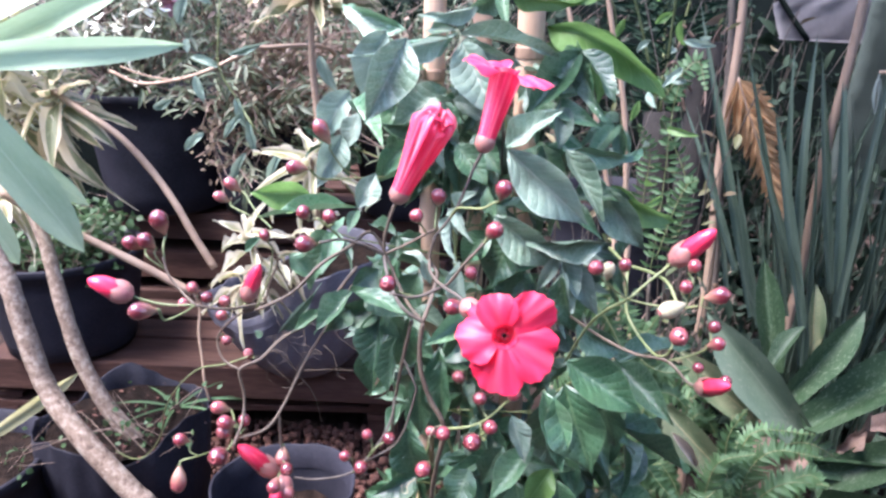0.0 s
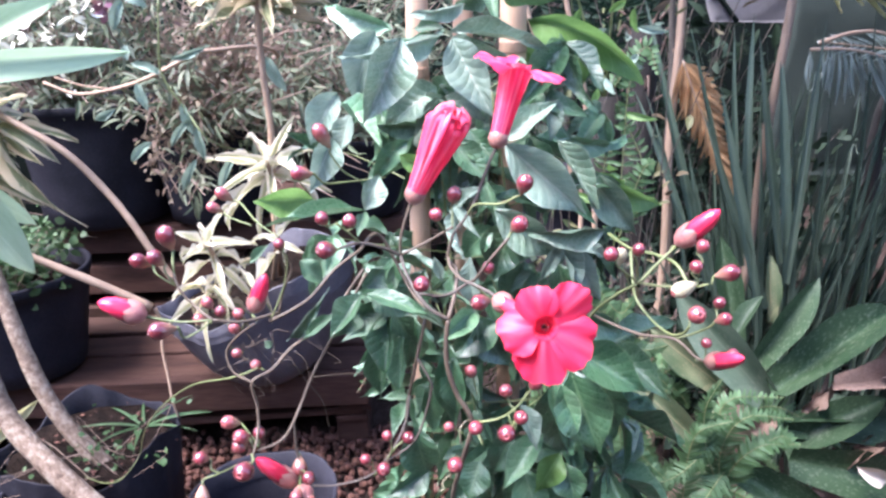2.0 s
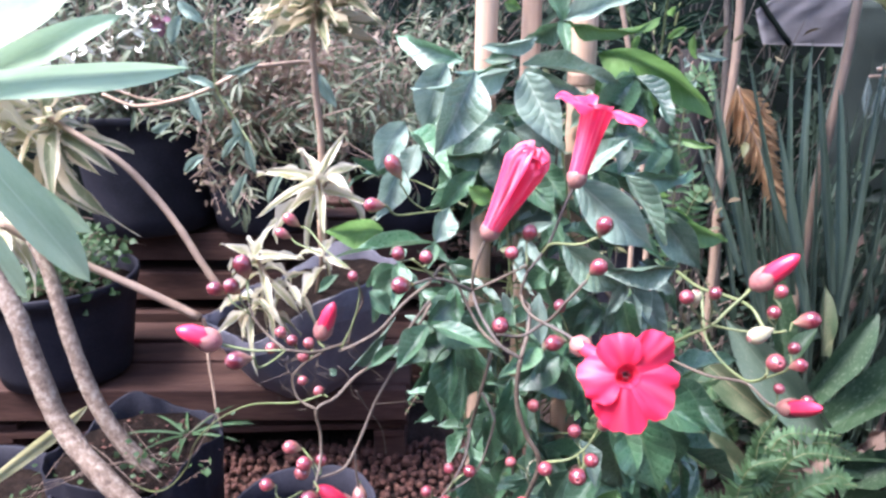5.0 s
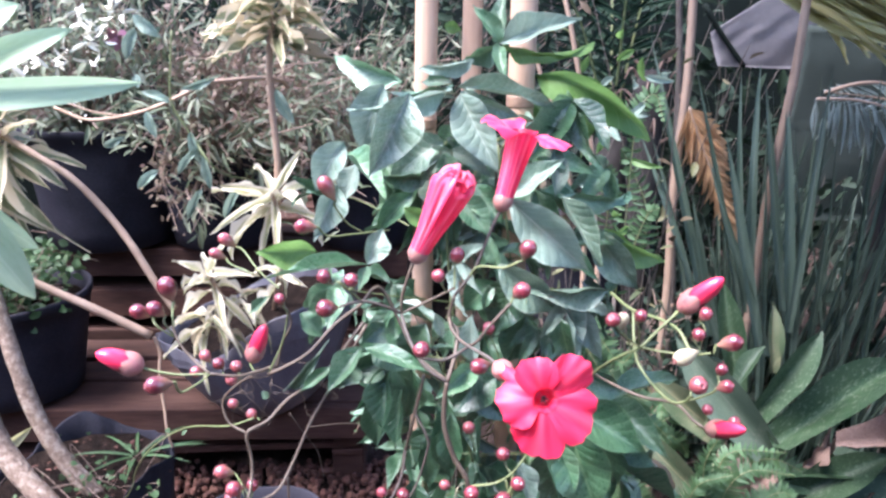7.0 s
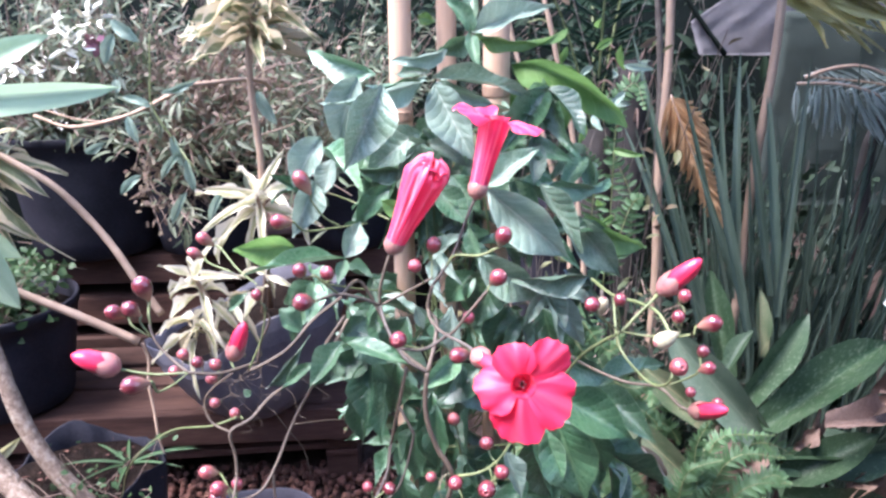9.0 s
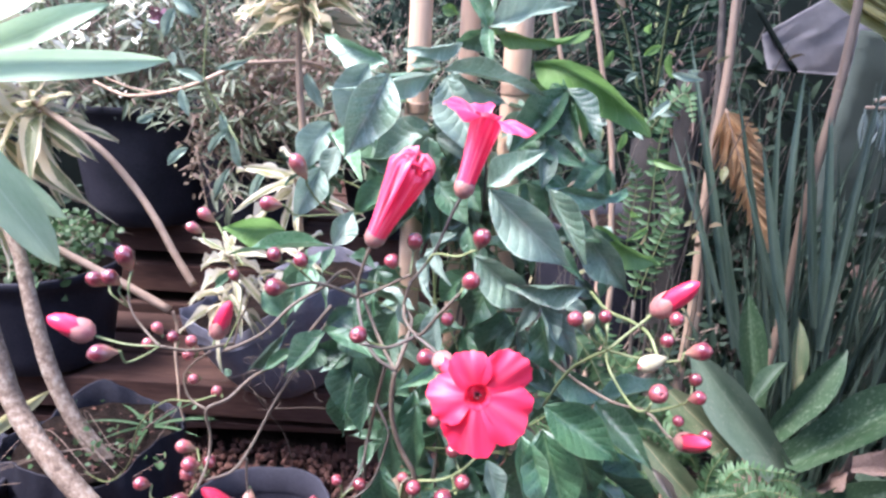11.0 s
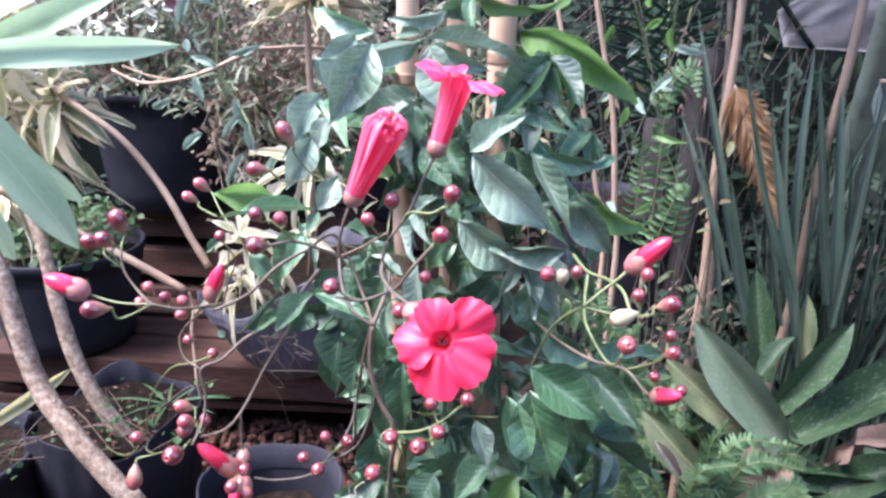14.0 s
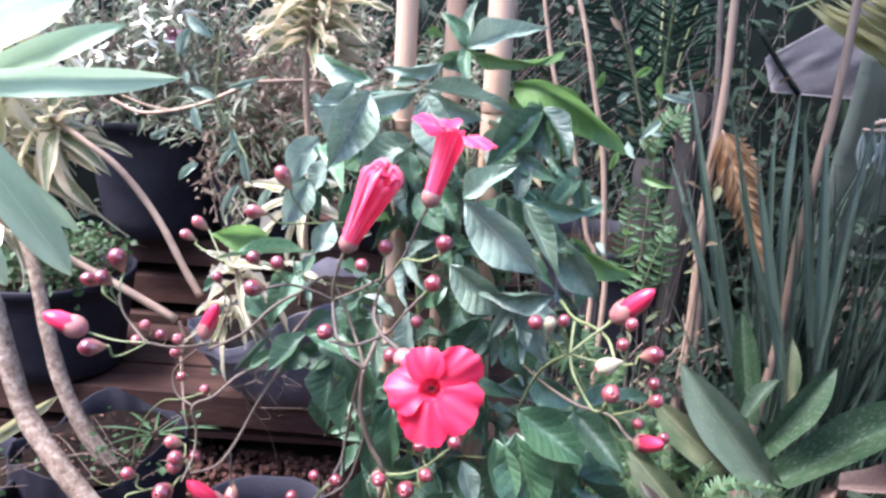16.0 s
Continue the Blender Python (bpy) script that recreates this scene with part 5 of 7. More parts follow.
# ---- pots, pallets and the plants behind ----
def nursery_pot(name, centre, top_r, foot_r, z0, z1, material, label, category="pot", soil=0.045, group="", wobble=0.01, seed=1, lip=1.0, slope=0.0, soft=0.0, belly=1.0):
    x, y = centre
    h = z1 - z0
    pot = thing(name, (x, y, z0), label, category, group)
    bm = bmesh.new()
    prof = [(0.001, 0.004), (foot_r * 0.9, 0.0), (foot_r, 0.008)]
    prof += [(foot_r + (top_r - foot_r) * (k / 6) ** belly, 0.01 + (h - 0.04) * k / 6) for k in range(1, 7)]
    prof += [(top_r + 0.004 * lip, h - 0.028), (top_r + 0.007 * lip, h - 0.004), (top_r + 0.004 * lip, h), (top_r - 0.003, h - 0.002), (top_r - 0.006, h - 0.06)]
    lathe(bm, prof, (x, y, z0), 88 if soft else 44, wobble, seed)
    for v in bm.verts:
        q = (v.co.z - z0) / h
        v.co.z += slope * (v.co.x - x) * q
        if soft:
            a = math.atan2(v.co.y - y, v.co.x - x)
            v.co.z += soft * q**3 * (0.030 * math.sin(3 * a + seed) + 0.018 * math.sin(5 * a + 2 * seed) + 0.003 * math.sin(11 * a))
            k = 1 + soft * (0.030 * math.sin(13 * a + 5 * q + seed) + 0.022 * math.sin(21 * a - 7 * q) + 0.03 * math.sin(4 * a + 6 * q)) * (0.3 + 0.7 * q)
            v.co.x, v.co.y = x + (v.co.x - x) * k, y + (v.co.y - y) * k
    part("body", bm, material, pot)
    bm = bmesh.new()
    inner = foot_r + (top_r - foot_r) * (1 - soil / h) - (0.014 if soft else 0.004)
    rings = lathe(bm, [(inner * k / 9, h - soil) for k in range(1, 10)], (x, y, z0), 40, wobble, seed)
    bm.faces.new(rings[0][::-1])
    for v in bm.verts:
        v.co.z += slope * (v.co.x - x) + 0.016 * noise.noise(v.co * 9) + 0.01 * noise.noise(v.co * 30)
    part("soil", bm, SOIL, pot, "dark potting soil with bits of bark")
    return pot


POTS = "black nursery pots"
nursery_pot("grow_bag", (-0.685, 1.355), 0.172, 0.14, 0.02, 0.395, PLASTIC, "black plastic grow bag of soil holding two trunks", "grow bag", soil=0.025, wobble=0.025, seed=2, lip=0.0, soft=0.6)
nursery_pot("grow_pot", (-1.10, 1.90), 0.215, 0.17, 0.292, 0.585, PLASTIC, "black nursery pot of low herbs on a pallet", group=POTS, seed=3)
nursery_pot("grow_bag", (-0.395, 1.805), 0.24, 0.105, 0.288, 0.575, PLASTIC_GREY, "creased dusty grey plastic grow bag on the pallet edge", "grow bag", soil=0.025, wobble=0.045, seed=4, lip=0.0, slope=0.30, soft=0.7, belly=0.62)
nursery_pot("grow_pot", (-0.315, 1.24), 0.145, 0.12, 0.02, 0.31, PLASTIC, "small black nursery pot on the pebbles", soil=0.12, group=POTS, seed=5, lip=0.4, soft=0.15)
nursery_pot("grow_pot", (-0.985, 1.20), 0.185, 0.16, 0.02, 0.37, PLASTIC, "black nursery pot beside the trunks", group=POTS, seed=6)
nursery_pot("grow_pot", (-0.62, 2.42), 0.20, 0.165, 0.574, 0.90, PLASTIC, "black nursery pot under the dry bush", group=POTS, seed=7)
nursery_pot("grow_pot", (-1.0, 2.44), 0.235, 0.20, 0.574, 0.97, PLASTIC, "black nursery pot in the back row", group=POTS, seed=8)
nursery_pot("grow_pot", (-0.15, 2.40), 0.18, 0.15, 0.574, 0.84, PLASTIC, "black nursery pot in the back row", group=POTS, seed=9)
nursery_pot("grow_pot", (0.52, 2.15), 0.21, 0.17, 0.02, 0.72, PLASTIC, "tall black nursery pot among the canes", group=POTS, seed=10)


def pallet(centre, turn, z, deep=0.9, boards=5, bearer=0.095):
    p = thing("pallet", (centre[0], centre[1], z), "weathered brown wooden pallet under the pots", "pallet", "stacked pallets")
    base = Matrix.Translation((centre[0], centre[1], z)) @ Matrix.Rotation(radians(turn), 4, "Z")
    pr = random.Random(int(z * 100) + boards)

    def plank(name, sx, sy, sz, x, y, zz):
        bm = bmesh.new()
        box(bm, sx, sy, sz, (0, 0, 0), 0.004)
        part(name, bm, WOOD, p, smooth=False, m=base @ Matrix.Translation((x, y, zz)) @ Matrix.Rotation(pr.uniform(-0.012, 0.012), 4, "Z") @ Matrix.Rotation(pr.uniform(-0.006, 0.006), 4, "Y"))

    wide = 0.135
    step = (deep - wide) / (boards - 1)
    for k in range(boards):
        plank("board", 1.2 + pr.uniform(-0.03, 0.02), wide * pr.uniform(0.9, 1.05), 0.019, pr.uniform(-0.012, 0.012), -deep / 2 + wide / 2 + step * k, 0.1295 + pr.uniform(-0.002, 0.002))
    if z > 0.1:
        plank("bearer", 1.2, 0.03, bearer, 0, -deep / 2 - 0.017, 0.139 - bearer / 2)
    for x in (-0.555, 0, 0.555):
        for y in (-deep / 2 + 0.06, 0, deep / 2 - 0.06):
            plank("block", 0.09, 0.095, 0.078, x, y, 0.06)
        plank("stringer", 0.09, deep, 0.0185, x, 0, 0.1095)
        plank("foot_board", 0.095, deep, 0.018, x, 0, 0.010)


for level in range(2):
    pallet((-0.735 + 0.012 * level, 2.02, 0), 0.5 - level, 0.004 + 0.1405 * level, 0.43, 3)
for level in range(4):
    pallet((-0.62 + 0.012 * level, 2.78 + 0.01 * level, 0), -2, 0.004 + 0.1405 * level)

# the pale variegated plant: tan stems that end in whorls of narrow cream leaves
VLEAF = [blade_mesh("leaf", lance, VARIEG, c, 0.5, 0.2, tw, 5, 10, s, 0.0, 0.22) for c, tw, s in ((0.3, 0.1, 1), (0.5, -0.3, 2), (0.75, 0.3, 3))]
VPALE = [blade_mesh("leaf", lance, VARIEG_PALE, c * 1.4, 0.7, 0.35, tw, 5, 10, s, 0.0, 0.22) for c, tw, s in ((0.15, 0.2, 4), (0.3, -0.3, 5), (0.5, 0.3, 6))]


def whorl(parent, centre, n, length, width, up, seed, meshes, droop=0.2, tilt=(0, 0, 1)):
    r = random.Random(seed)
    c, t = Vector(centre), Vector(tilt).normalized()
    side = t.orthogonal().normalized()
    for k in range(n):
        a = k * 2.399 + r.uniform(-0.25, 0.25)
        lift = up * (1 - 1.6 * k / n) + r.uniform(-0.15, 0.15)
        d = (Matrix.Rotation(a, 3, t) @ side) + t * lift
        d.normalize()
        ln = length * r.uniform(0.75, 1.1) * (0.75 + 0.25 * k / n)
        b = c - t * 0.05 * k / n * (length / 0.14)
        tip = b + d * ln - Vector((0, 0, droop * ln * (k / n)))
        part("leaf", meshes[r.randrange(len(meshes))], None, parent, m=blade_pose(b, tip, width * r.uniform(0.85, 1.15), r.uniform(-30, 30), t + Vector((0, -0.4, 0.4))))


song = thing("variegated_shrub", (-0.36, 1.80, 0.54), "variegated shrub with cream-striped narrow leaves on tan stems", "shrub")
stem(song, [(-0.313, 1.660, 0.799), (-0.301, 1.660, 0.972), (-0.305, 1.650, 1.112), (-0.299, 1.630, 1.220), (-0.284, 1.620, 1.300)], 0.0085, 0.0065, TAN)
stem(song, [(-0.36, 1.80, 0.54), (-0.296, 1.600, 0.775), (-0.298, 1.580, 0.872), (-0.299, 1.570, 0.918)], 0.0065, 0.005, TAN)
stem(song, [(-0.40, 1.78, 0.54), (-0.404, 1.520, 0.685), (-0.433, 1.500, 0.758)], 0.006, 0.005, TAN)
stem(song, [(-0.34, 1.82, 0.54), (-0.313, 1.660, 0.799)], 0.009, 0.0085, TAN)
VFLAT = [blade_mesh("leaf", lance, VARIEG, c, 0.6, 0.3, tw, 5, 12, s, 0.0, 0.22) for c, tw, s in ((0.1, 0.2, 21), (0.2, -0.4, 22), (-0.1, 0.3, 23))]
whorl(song, (-0.284, 1.620, 1.294), 24, 0.165, 0.026, 0.35, 11, VFLAT, 0.05, (0.0, -0.25, 1))
whorl(song, (-0.275, 1.620, 1.377), 24, 0.165, 0.026, 0.45, 18, VFLAT, 0.05, (0.0, -0.25, 1))
whorl(song, (-0.299, 1.570, 0.918), 15, 0.160, 0.020, 0.7, 12, VPALE, 0.15, (0.0, -0.5, 0.8))
whorl(song, (-0.433, 1.500, 0.758), 11, 0.13, 0.017, 1.2, 13, VPALE, 0.1, (-0.1, -0.2, 1))
whorl(song, (-0.445, 1.480, 0.670), 8, 0.12, 0.016, 0.5, 14, VPALE + VLEAF, 0.6)
whorl(song, (-0.292, 1.550, 0.750), 5, 0.11, 0.016, 0.8, 15, VPALE, 0.5)
whorl(song, (-0.378, 1.520, 0.697), 7, 0.11, 0.015, 0.2, 16, VPALE + VLEAF, 0.8)
whorl(song, (-0.432, 1.480, 0.679), 6, 0.10, 0.015, 0.4, 17, VPALE + VLEAF, 0.7)

song2 = thing("variegated_shrub", (-0.62, 1.32, 0.36), "variegated shrub on two speckled grey trunks with bright cream leaves", "shrub")
T1 = [(-0.365, 1.10, -0.01), (-0.386, 1.100, 0.047), (-0.536, 1.135, 0.303), (-0.576, 1.140, 0.353), (-0.665, 1.160, 0.451), (-0.738, 1.190, 0.540), (-0.775, 1.210, 0.647), (-0.806, 1.230, 0.752), (-0.862, 1.260, 0.840)]
stem(song2, T1, 0.0215, 0.017, BARK, "trunk", "speckled grey trunk", 14, 0.05)
T2 = [(-0.620, 1.300, 0.315), (-0.636, 1.300, 0.352), (-0.697, 1.310, 0.433), (-0.748, 1.330, 0.527), (-0.788, 1.360, 0.640), (-0.827, 1.400, 0.762), (-0.857, 1.420, 0.829)]
stem(song2, T2, 0.0185, 0.013, BARK, "trunk", "speckled grey trunk", 14, 0.05)
stem(song2, [(-0.520, 1.520, 0.671), (-0.563, 1.530, 0.741), (-0.608, 1.550, 0.813), (-0.660, 1.570, 0.879), (-0.721, 1.570, 0.954), (-0.801, 1.580, 1.007), (-0.881, 1.600, 1.053)], 0.0085, 0.0075, TAN, "branch", "tan curved branch", 10)
stem(song2, [(-0.562, 1.480, 0.626), (-0.664, 1.470, 0.692), (-0.770, 1.470, 0.748), (-0.865, 1.440, 0.817), (-0.917, 1.420, 0.864)], 0.0095, 0.008, TAN, "branch", "pale straight branch", 10)
whorl(song2, (-0.889, 1.600, 1.046), 15, 0.19, 0.038, 0.6, 21, VLEAF, 0.6, (-0.4, -0.2, 0.6))
whorl(song2, (-0.991, 1.620, 1.011), 12, 0.18, 0.036, 0.6, 22, VLEAF + VPALE, 0.6, (-0.2, -0.2, 0.8))
whorl(song2, (-1.023, 1.600, 1.111), 14, 0.18, 0.036, 0.6, 25, VPALE, 0.6, (-0.2, -0.2, 0.8))
whorl(song2, (-0.979, 1.62, 1.275), 16, 0.20, 0.044, 0.5, 26, VPALE, 0.5, (-0.1, -0.3, 0.8))
whorl(song2, (-1.108, 1.950, 1.160), 12, 0.12, 0.024, 0.8, 23, VPALE, 0.4)
whorl(song2, (-0.957, 1.500, 0.856), 12, 0.12, 0.026, 0.5, 24, VPALE, 0.5)

# long green blades reaching in from the side
long_plant = thing("strap_leaf_plant", (-1.75, 1.75, 0.0), "plant with long pale green strap leaves", "plant")
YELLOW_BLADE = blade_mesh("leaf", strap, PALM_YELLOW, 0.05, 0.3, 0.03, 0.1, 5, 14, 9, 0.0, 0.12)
LONG = [blade_mesh("leaf", strap, BLADE, c, 0.30, 0.06, tw, 6, 16, s, 0.0, 0.12) for c, tw, s in ((0.05, 0.05, 1), (0.14, -0.1, 2))]
for b, t, w, ro, k in (
    ((-1.274, 1.550, 1.110), (-0.608, 1.720, 1.139), 0.0666, 12, 0),
    ((-1.264, 1.75, 1.05), (-0.803, 1.8, 1.277), 0.0733, -20, 1),
    ((-1.120, 1.550, 1.136), (-0.845, 1.620, 0.662), 0.1016, -10, 1),
    ((-1.136, 1.580, 1.050), (-0.891, 1.720, 0.744), 0.0669, 20, 0),
    ((-1.094, 1.500, 0.976), (-0.967, 1.520, 0.652), 0.0743, 10, 1),
    ((-0.933, 1.200, 0.389), (-0.753, 1.320, 0.499), 0.0297, 25, 0),
):
    near = 1.0 if ro == 25 else 0.84
    b, t, w = VIEWPOINT.lerp(Vector(b), near), VIEWPOINT.lerp(Vector(t), near), w * near
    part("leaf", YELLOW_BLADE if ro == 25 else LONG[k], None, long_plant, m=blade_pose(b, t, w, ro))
SUNWARD = Vector((0.22, -1.19, 0.85))
part("leaf", LONG[0], None, long_plant, m=blade_pose(VIEWPOINT.lerp(Vector((-1.11, 1.58, 1.142)), 0.87), VIEWPOINT.lerp(Vector((-0.828, 1.66, 1.319)), 0.87), 0.085, 0, SUNWARD))
part("leaf", LONG[1], None, long_plant, m=blade_pose(VIEWPOINT.lerp(Vector((-1.111, 1.6, 1.245)), 0.87), VIEWPOINT.lerp(Vector((-0.959, 1.7, 1.309)), 0.87), 0.06, 0, SUNWARD))
stem(long_plant, [(-1.75, 1.75, 0.0), (-1.7, 1.7, 0.6), (-1.55, 1.6, 1.25)], 0.03, 0.02, BARK, "trunk", seg=12)
stem(long_plant, [(-1.72, 1.72, 0.2), (-1.5, 1.4, 0.4), (-0.933, 1.200, 0.389)], 0.012, 0.008, STEM_GREEN)


def bush(name, label, boxes, seed, material, leaf_len, leaf_w, twigs, per, foot, droop=0.3, category="bush", thick=0.0035, wood=None):
    """A loose bush: crooked twigs rising from foot, and small leaves along them."""
    r = random.Random(seed)
    b = thing(name, foot, label, category)
    bm, items = bmesh.new(), []
    f = Vector(foot)
    for i in range(twigs):
        lo, hi = boxes[i % len(boxes)]
        tip = Vector([r.uniform(a, c) for a, c in zip(lo, hi)])
        mid = f.lerp(tip, 0.55) + Vector((r.uniform(-0.12, 0.12), r.uniform(-0.1, 0.1), r.uniform(-0.02, 0.12)))
        pts = smoothed([f + Vector((r.uniform(-0.05, 0.05), r.uniform(-0.05, 0.05), 0)), mid, tip], 5)
        tube(bm, pts[::2] + [pts[-1]], thick, thick * 0.3, 4, 2)
        for k in range(per):
            s = r.random() ** 0.7
            j = min(int(s * (len(pts) - 1)), len(pts) - 2)
            p = pts[j].lerp(pts[j + 1], r.random()) + rand_dir(r) * r.uniform(0, 0.05)
            d = rand_dir(r) + (pts[j + 1] - pts[j]).normalized() * 0.6 - Vector((0, 0, droop))
            ll = leaf_len * r.uniform(0.6, 1.25)
            items.append((p, d, ll, ll * leaf_w * r.uniform(0.8, 1.2), rand_dir(r, 1.0) + Vector((0, -0.5, 0.3))))
    part("twig_work", bm, wood or TWIG, b, kind="stuff")
    many_leaves("leaves", material, b, items)
    return b


bush("dry_shrub", "tangled shrub of small dry brownish leaves", [((-0.72, 1.95, 0.72), (-0.25, 2.5, 1.20)), ((-0.75, 2.0, 0.9), (-0.1, 2.6, 1.35))], 31, BUSH_DRY, 0.021, 0.5, 210, 22, (-0.62, 2.42, 0.86))
bush("leafy_shrub", "loose shrub with narrow grey-green leaves", [((-0.85, 1.85, 0.95), (-0.2, 2.6, 1.50)), ((-0.68, 1.75, 0.75), (-0.1, 2.3, 1.15))], 32, BUSH, 0.058, 0.17, 95, 17, (-0.66, 2.42, 0.86))
bush("leafy_shrub", "loose shrub with small grey-green leaves", [((-0.5, 2.0, 0.7), (0.2, 2.9, 1.4))], 33, BUSH, 0.046, 0.20, 70, 26, (-0.15, 2.40, 0.80))
bush("leafy_shrub", "tall shrub with narrow grey leaves", [((-1.9, 2.2, 0.8), (-0.7, 3.0, 1.75))], 34, BUSH, 0.055, 0.2, 90, 22, (-1.10, 2.45, 0.92))
bush("flowering_shrub", "shrub with small white starry flowers in the sun", [((-1.35, 2.0, 1.15), (-0.75, 2.4, 1.55))], 35, BUSH, 0.05, 0.3, 36, 18, (-1.10, 2.45, 0.92))
bush("hedge", "hedge of small leaves along the back, coloured dark as shade", [((-2.4, 3.0, 0.3), (0.2, 3.8, 2.0)), ((-0.8, 2.9, 0.3), (1.0, 3.8, 1.9))], 36, BUSH_DARK, 0.065, 0.5, 260, 34, (-0.6, 3.5, 0.0), category="hedge")
bush("low_herbs", "low green herbs growing over a pot", [((-1.30, 1.72, 0.56), (-0.90, 2.08, 0.68))], 37, WEED, 0.03, 0.65, 60, 14, (-1.10, 1.9, 0.54), 0.0, "herbs", 0.0014)
bush("pot_weeds", "small weeds sprouting from the potting soil", [((-0.62, 1.20, 0.37), (-0.54, 1.34, 0.41)), ((-0.84, 1.14, 0.37), (-0.78, 1.2, 0.42))], 38, WEED, 0.015, 0.7, 10, 8, (-0.60, 1.28, 0.36), 0.0, "weeds", 0.001)

# white starry flowers and a magenta bloom on the sunlit shrub
wr = random.Random(5)
star = thing("white_blossoms", (-1.05, 2.2, 1.3), "small white starry blossoms with narrow petals", "flowers")
items = []
for c in ((-0.831, 2.000, 1.266), (-0.748, 2.000, 1.306), (-0.815, 2.000, 1.195), (-0.972, 2.000, 1.185), (-0.919, 2.000, 1.169), (-0.803, 2.000, 1.236), (-0.892, 2.000, 1.191), (-1.071, 2.000, 1.189), (-1.123, 1.950, 1.073), (-0.871, 2.000, 1.051), (-0.826, 2.000, 1.240), (-0.827, 2.000, 1.288), (-0.764, 2.000, 1.298), (-1.010, 2.000, 1.174)):
    for k in range(7):
        items.append((Vector(c) + rand_dir(wr) * 0.018, rand_dir(wr, 0.3), wr.uniform(0.03, 0.05), 0.011, rand_dir(wr, 0.5)))
many_leaves("petals", WHITE_FLOWER, star, items)
bm = bmesh.new()
tube(bm, [(-1.12, 2.45, 0.9), (-1.1, 2.3, 1.2), (-1.05, 2.2, 1.4)], 0.004, 0.002, 5)
part("stalk", bm, TWIG, star)
bloom = thing("magenta_bloom", (-0.777, 2.050, 1.239), "small magenta bloom among grey leaves", "flower")
items = [(Vector((-0.777, 2.050, 1.239)) + rand_dir(wr) * 0.02, rand_dir(wr, 0.4), 0.03, 0.02, rand_dir(wr, 0.6)) for k in range(12)]
many_leaves("petals", MAGENTA, bloom, items, kind="")

# leggy twigs that stand out against the dry shrub
twiggy = thing("leggy_shrub", (-0.55, 2.3, 0.8), "leggy shrub with bare tan branches and hanging narrow leaves", "shrub")
stem(twiggy, [(-0.867, 1.850, 1.076), (-0.792, 1.850, 1.046), (-0.696, 1.850, 1.057), (-0.612, 1.850, 1.082), (-0.543, 1.860, 1.114), (-0.477, 1.880, 1.138), (-0.35, 2.2, 1.1), (-0.5, 2.3, 0.8)], 0.0045, 0.006, TAN, "branch")
stem(twiggy, [(-0.843, 1.860, 1.087), (-0.776, 1.850, 1.066), (-0.710, 1.850, 1.056)], 0.003, 0.004, TAN, "branch")
stem(twiggy, [(-0.552, 1.800, 1.260), (-0.564, 1.800, 1.171), (-0.568, 1.800, 1.093), (-0.526, 1.800, 1.010), (-0.468, 1.800, 0.925), (-0.45, 2.2, 0.82)], 0.003, 0.004, STEM_GREEN, "branch")
GLEAF = [blade_mesh("leaf", lance, LEAF["p"], c, 0.4, 0.1, 0.1, 5, 9, s, 0.0, 0.35) for c, s in ((0.15, 1), (0.35, 2))]
for b, t, w in (
    ((-0.571, 1.800, 1.093), (-0.635, 1.790, 1.128), 0.022), ((-0.630, 1.800, 1.074), (-0.612, 1.790, 1.008), 0.024), ((-0.652, 1.850, 1.262), (-0.688, 1.840, 1.192), 0.03),
    ((-0.654, 1.850, 1.294), (-0.593, 1.840, 1.242), 0.03), ((-0.531, 1.800, 1.024), (-0.518, 1.790, 0.943), 0.022), ((-0.550, 1.820, 1.124), (-0.461, 1.820, 1.148), 0.018),
    ((-0.310, 1.750, 1.129), (-0.277, 1.740, 1.045), 0.03), ((-0.643, 1.800, 1.160), (-0.641, 1.790, 1.128), 0.02), ((-0.516, 1.800, 0.983), (-0.582, 1.790, 0.917), 0.02),
    ((-0.504, 1.800, 0.968), (-0.492, 1.790, 0.878), 0.022), ((-0.583, 1.700, 0.948), (-0.643, 1.690, 0.906), 0.022), ((-0.700, 1.700, 1.004), (-0.650, 1.690, 1.024), 0.02),
    ((-0.405, 1.750, 0.905), (-0.467, 1.740, 0.811), 0.022), ((-0.491, 1.720, 0.901), (-0.541, 1.720, 0.819), 0.02)):
    part("leaf", GLEAF[len(WORLD) % 2], None, twiggy, m=blade_pose(b, t, w, 15))

# a brown aerial root and litter by the pots
root = thing("hanging_root", (-0.534, 1.420, 0.394), "thin dry root hanging down over the pallet", "root")
stem(root, [(-0.556, 1.480, 0.624), (-0.548, 1.480, 0.586), (-0.548, 1.460, 0.536), (-0.538, 1.440, 0.476), (-0.530, 1.420, 0.430), (-0.522, 1.420, 0.385)], 0.0042, 0.0022, TAN, "root", seg=6)
fibres = thing("dry_roots", (-0.28, 1.40, 0.45), "tangle of thin dry roots hanging over the grow bag", "roots")
fb = random.Random(77)
for k in range(15):
    a = Vector((-0.323, 1.420, 0.548)) + Vector((fb.uniform(-0.07, 0.10), fb.uniform(-0.02, 0.05), fb.uniform(-0.03, 0.03)))
    w = Vector((fb.uniform(-0.07, 0.07), fb.uniform(-0.02, 0.02), -fb.uniform(0.03, 0.12)))
    j = Vector((fb.uniform(-0.03, 0.03), 0, fb.uniform(-0.01, 0.02)))
    stem(fibres, [a, a + w * 0.4 + j, a + w * 0.75 - j, a + w], 0.0012, 0.0006, STEM_GREY, "root", seg=4)
litter = thing("soil_litter", (-0.665, 1.285, 0.36), "bits of bark and pale grit lying on the potting soil", "litter", kind="stuff")
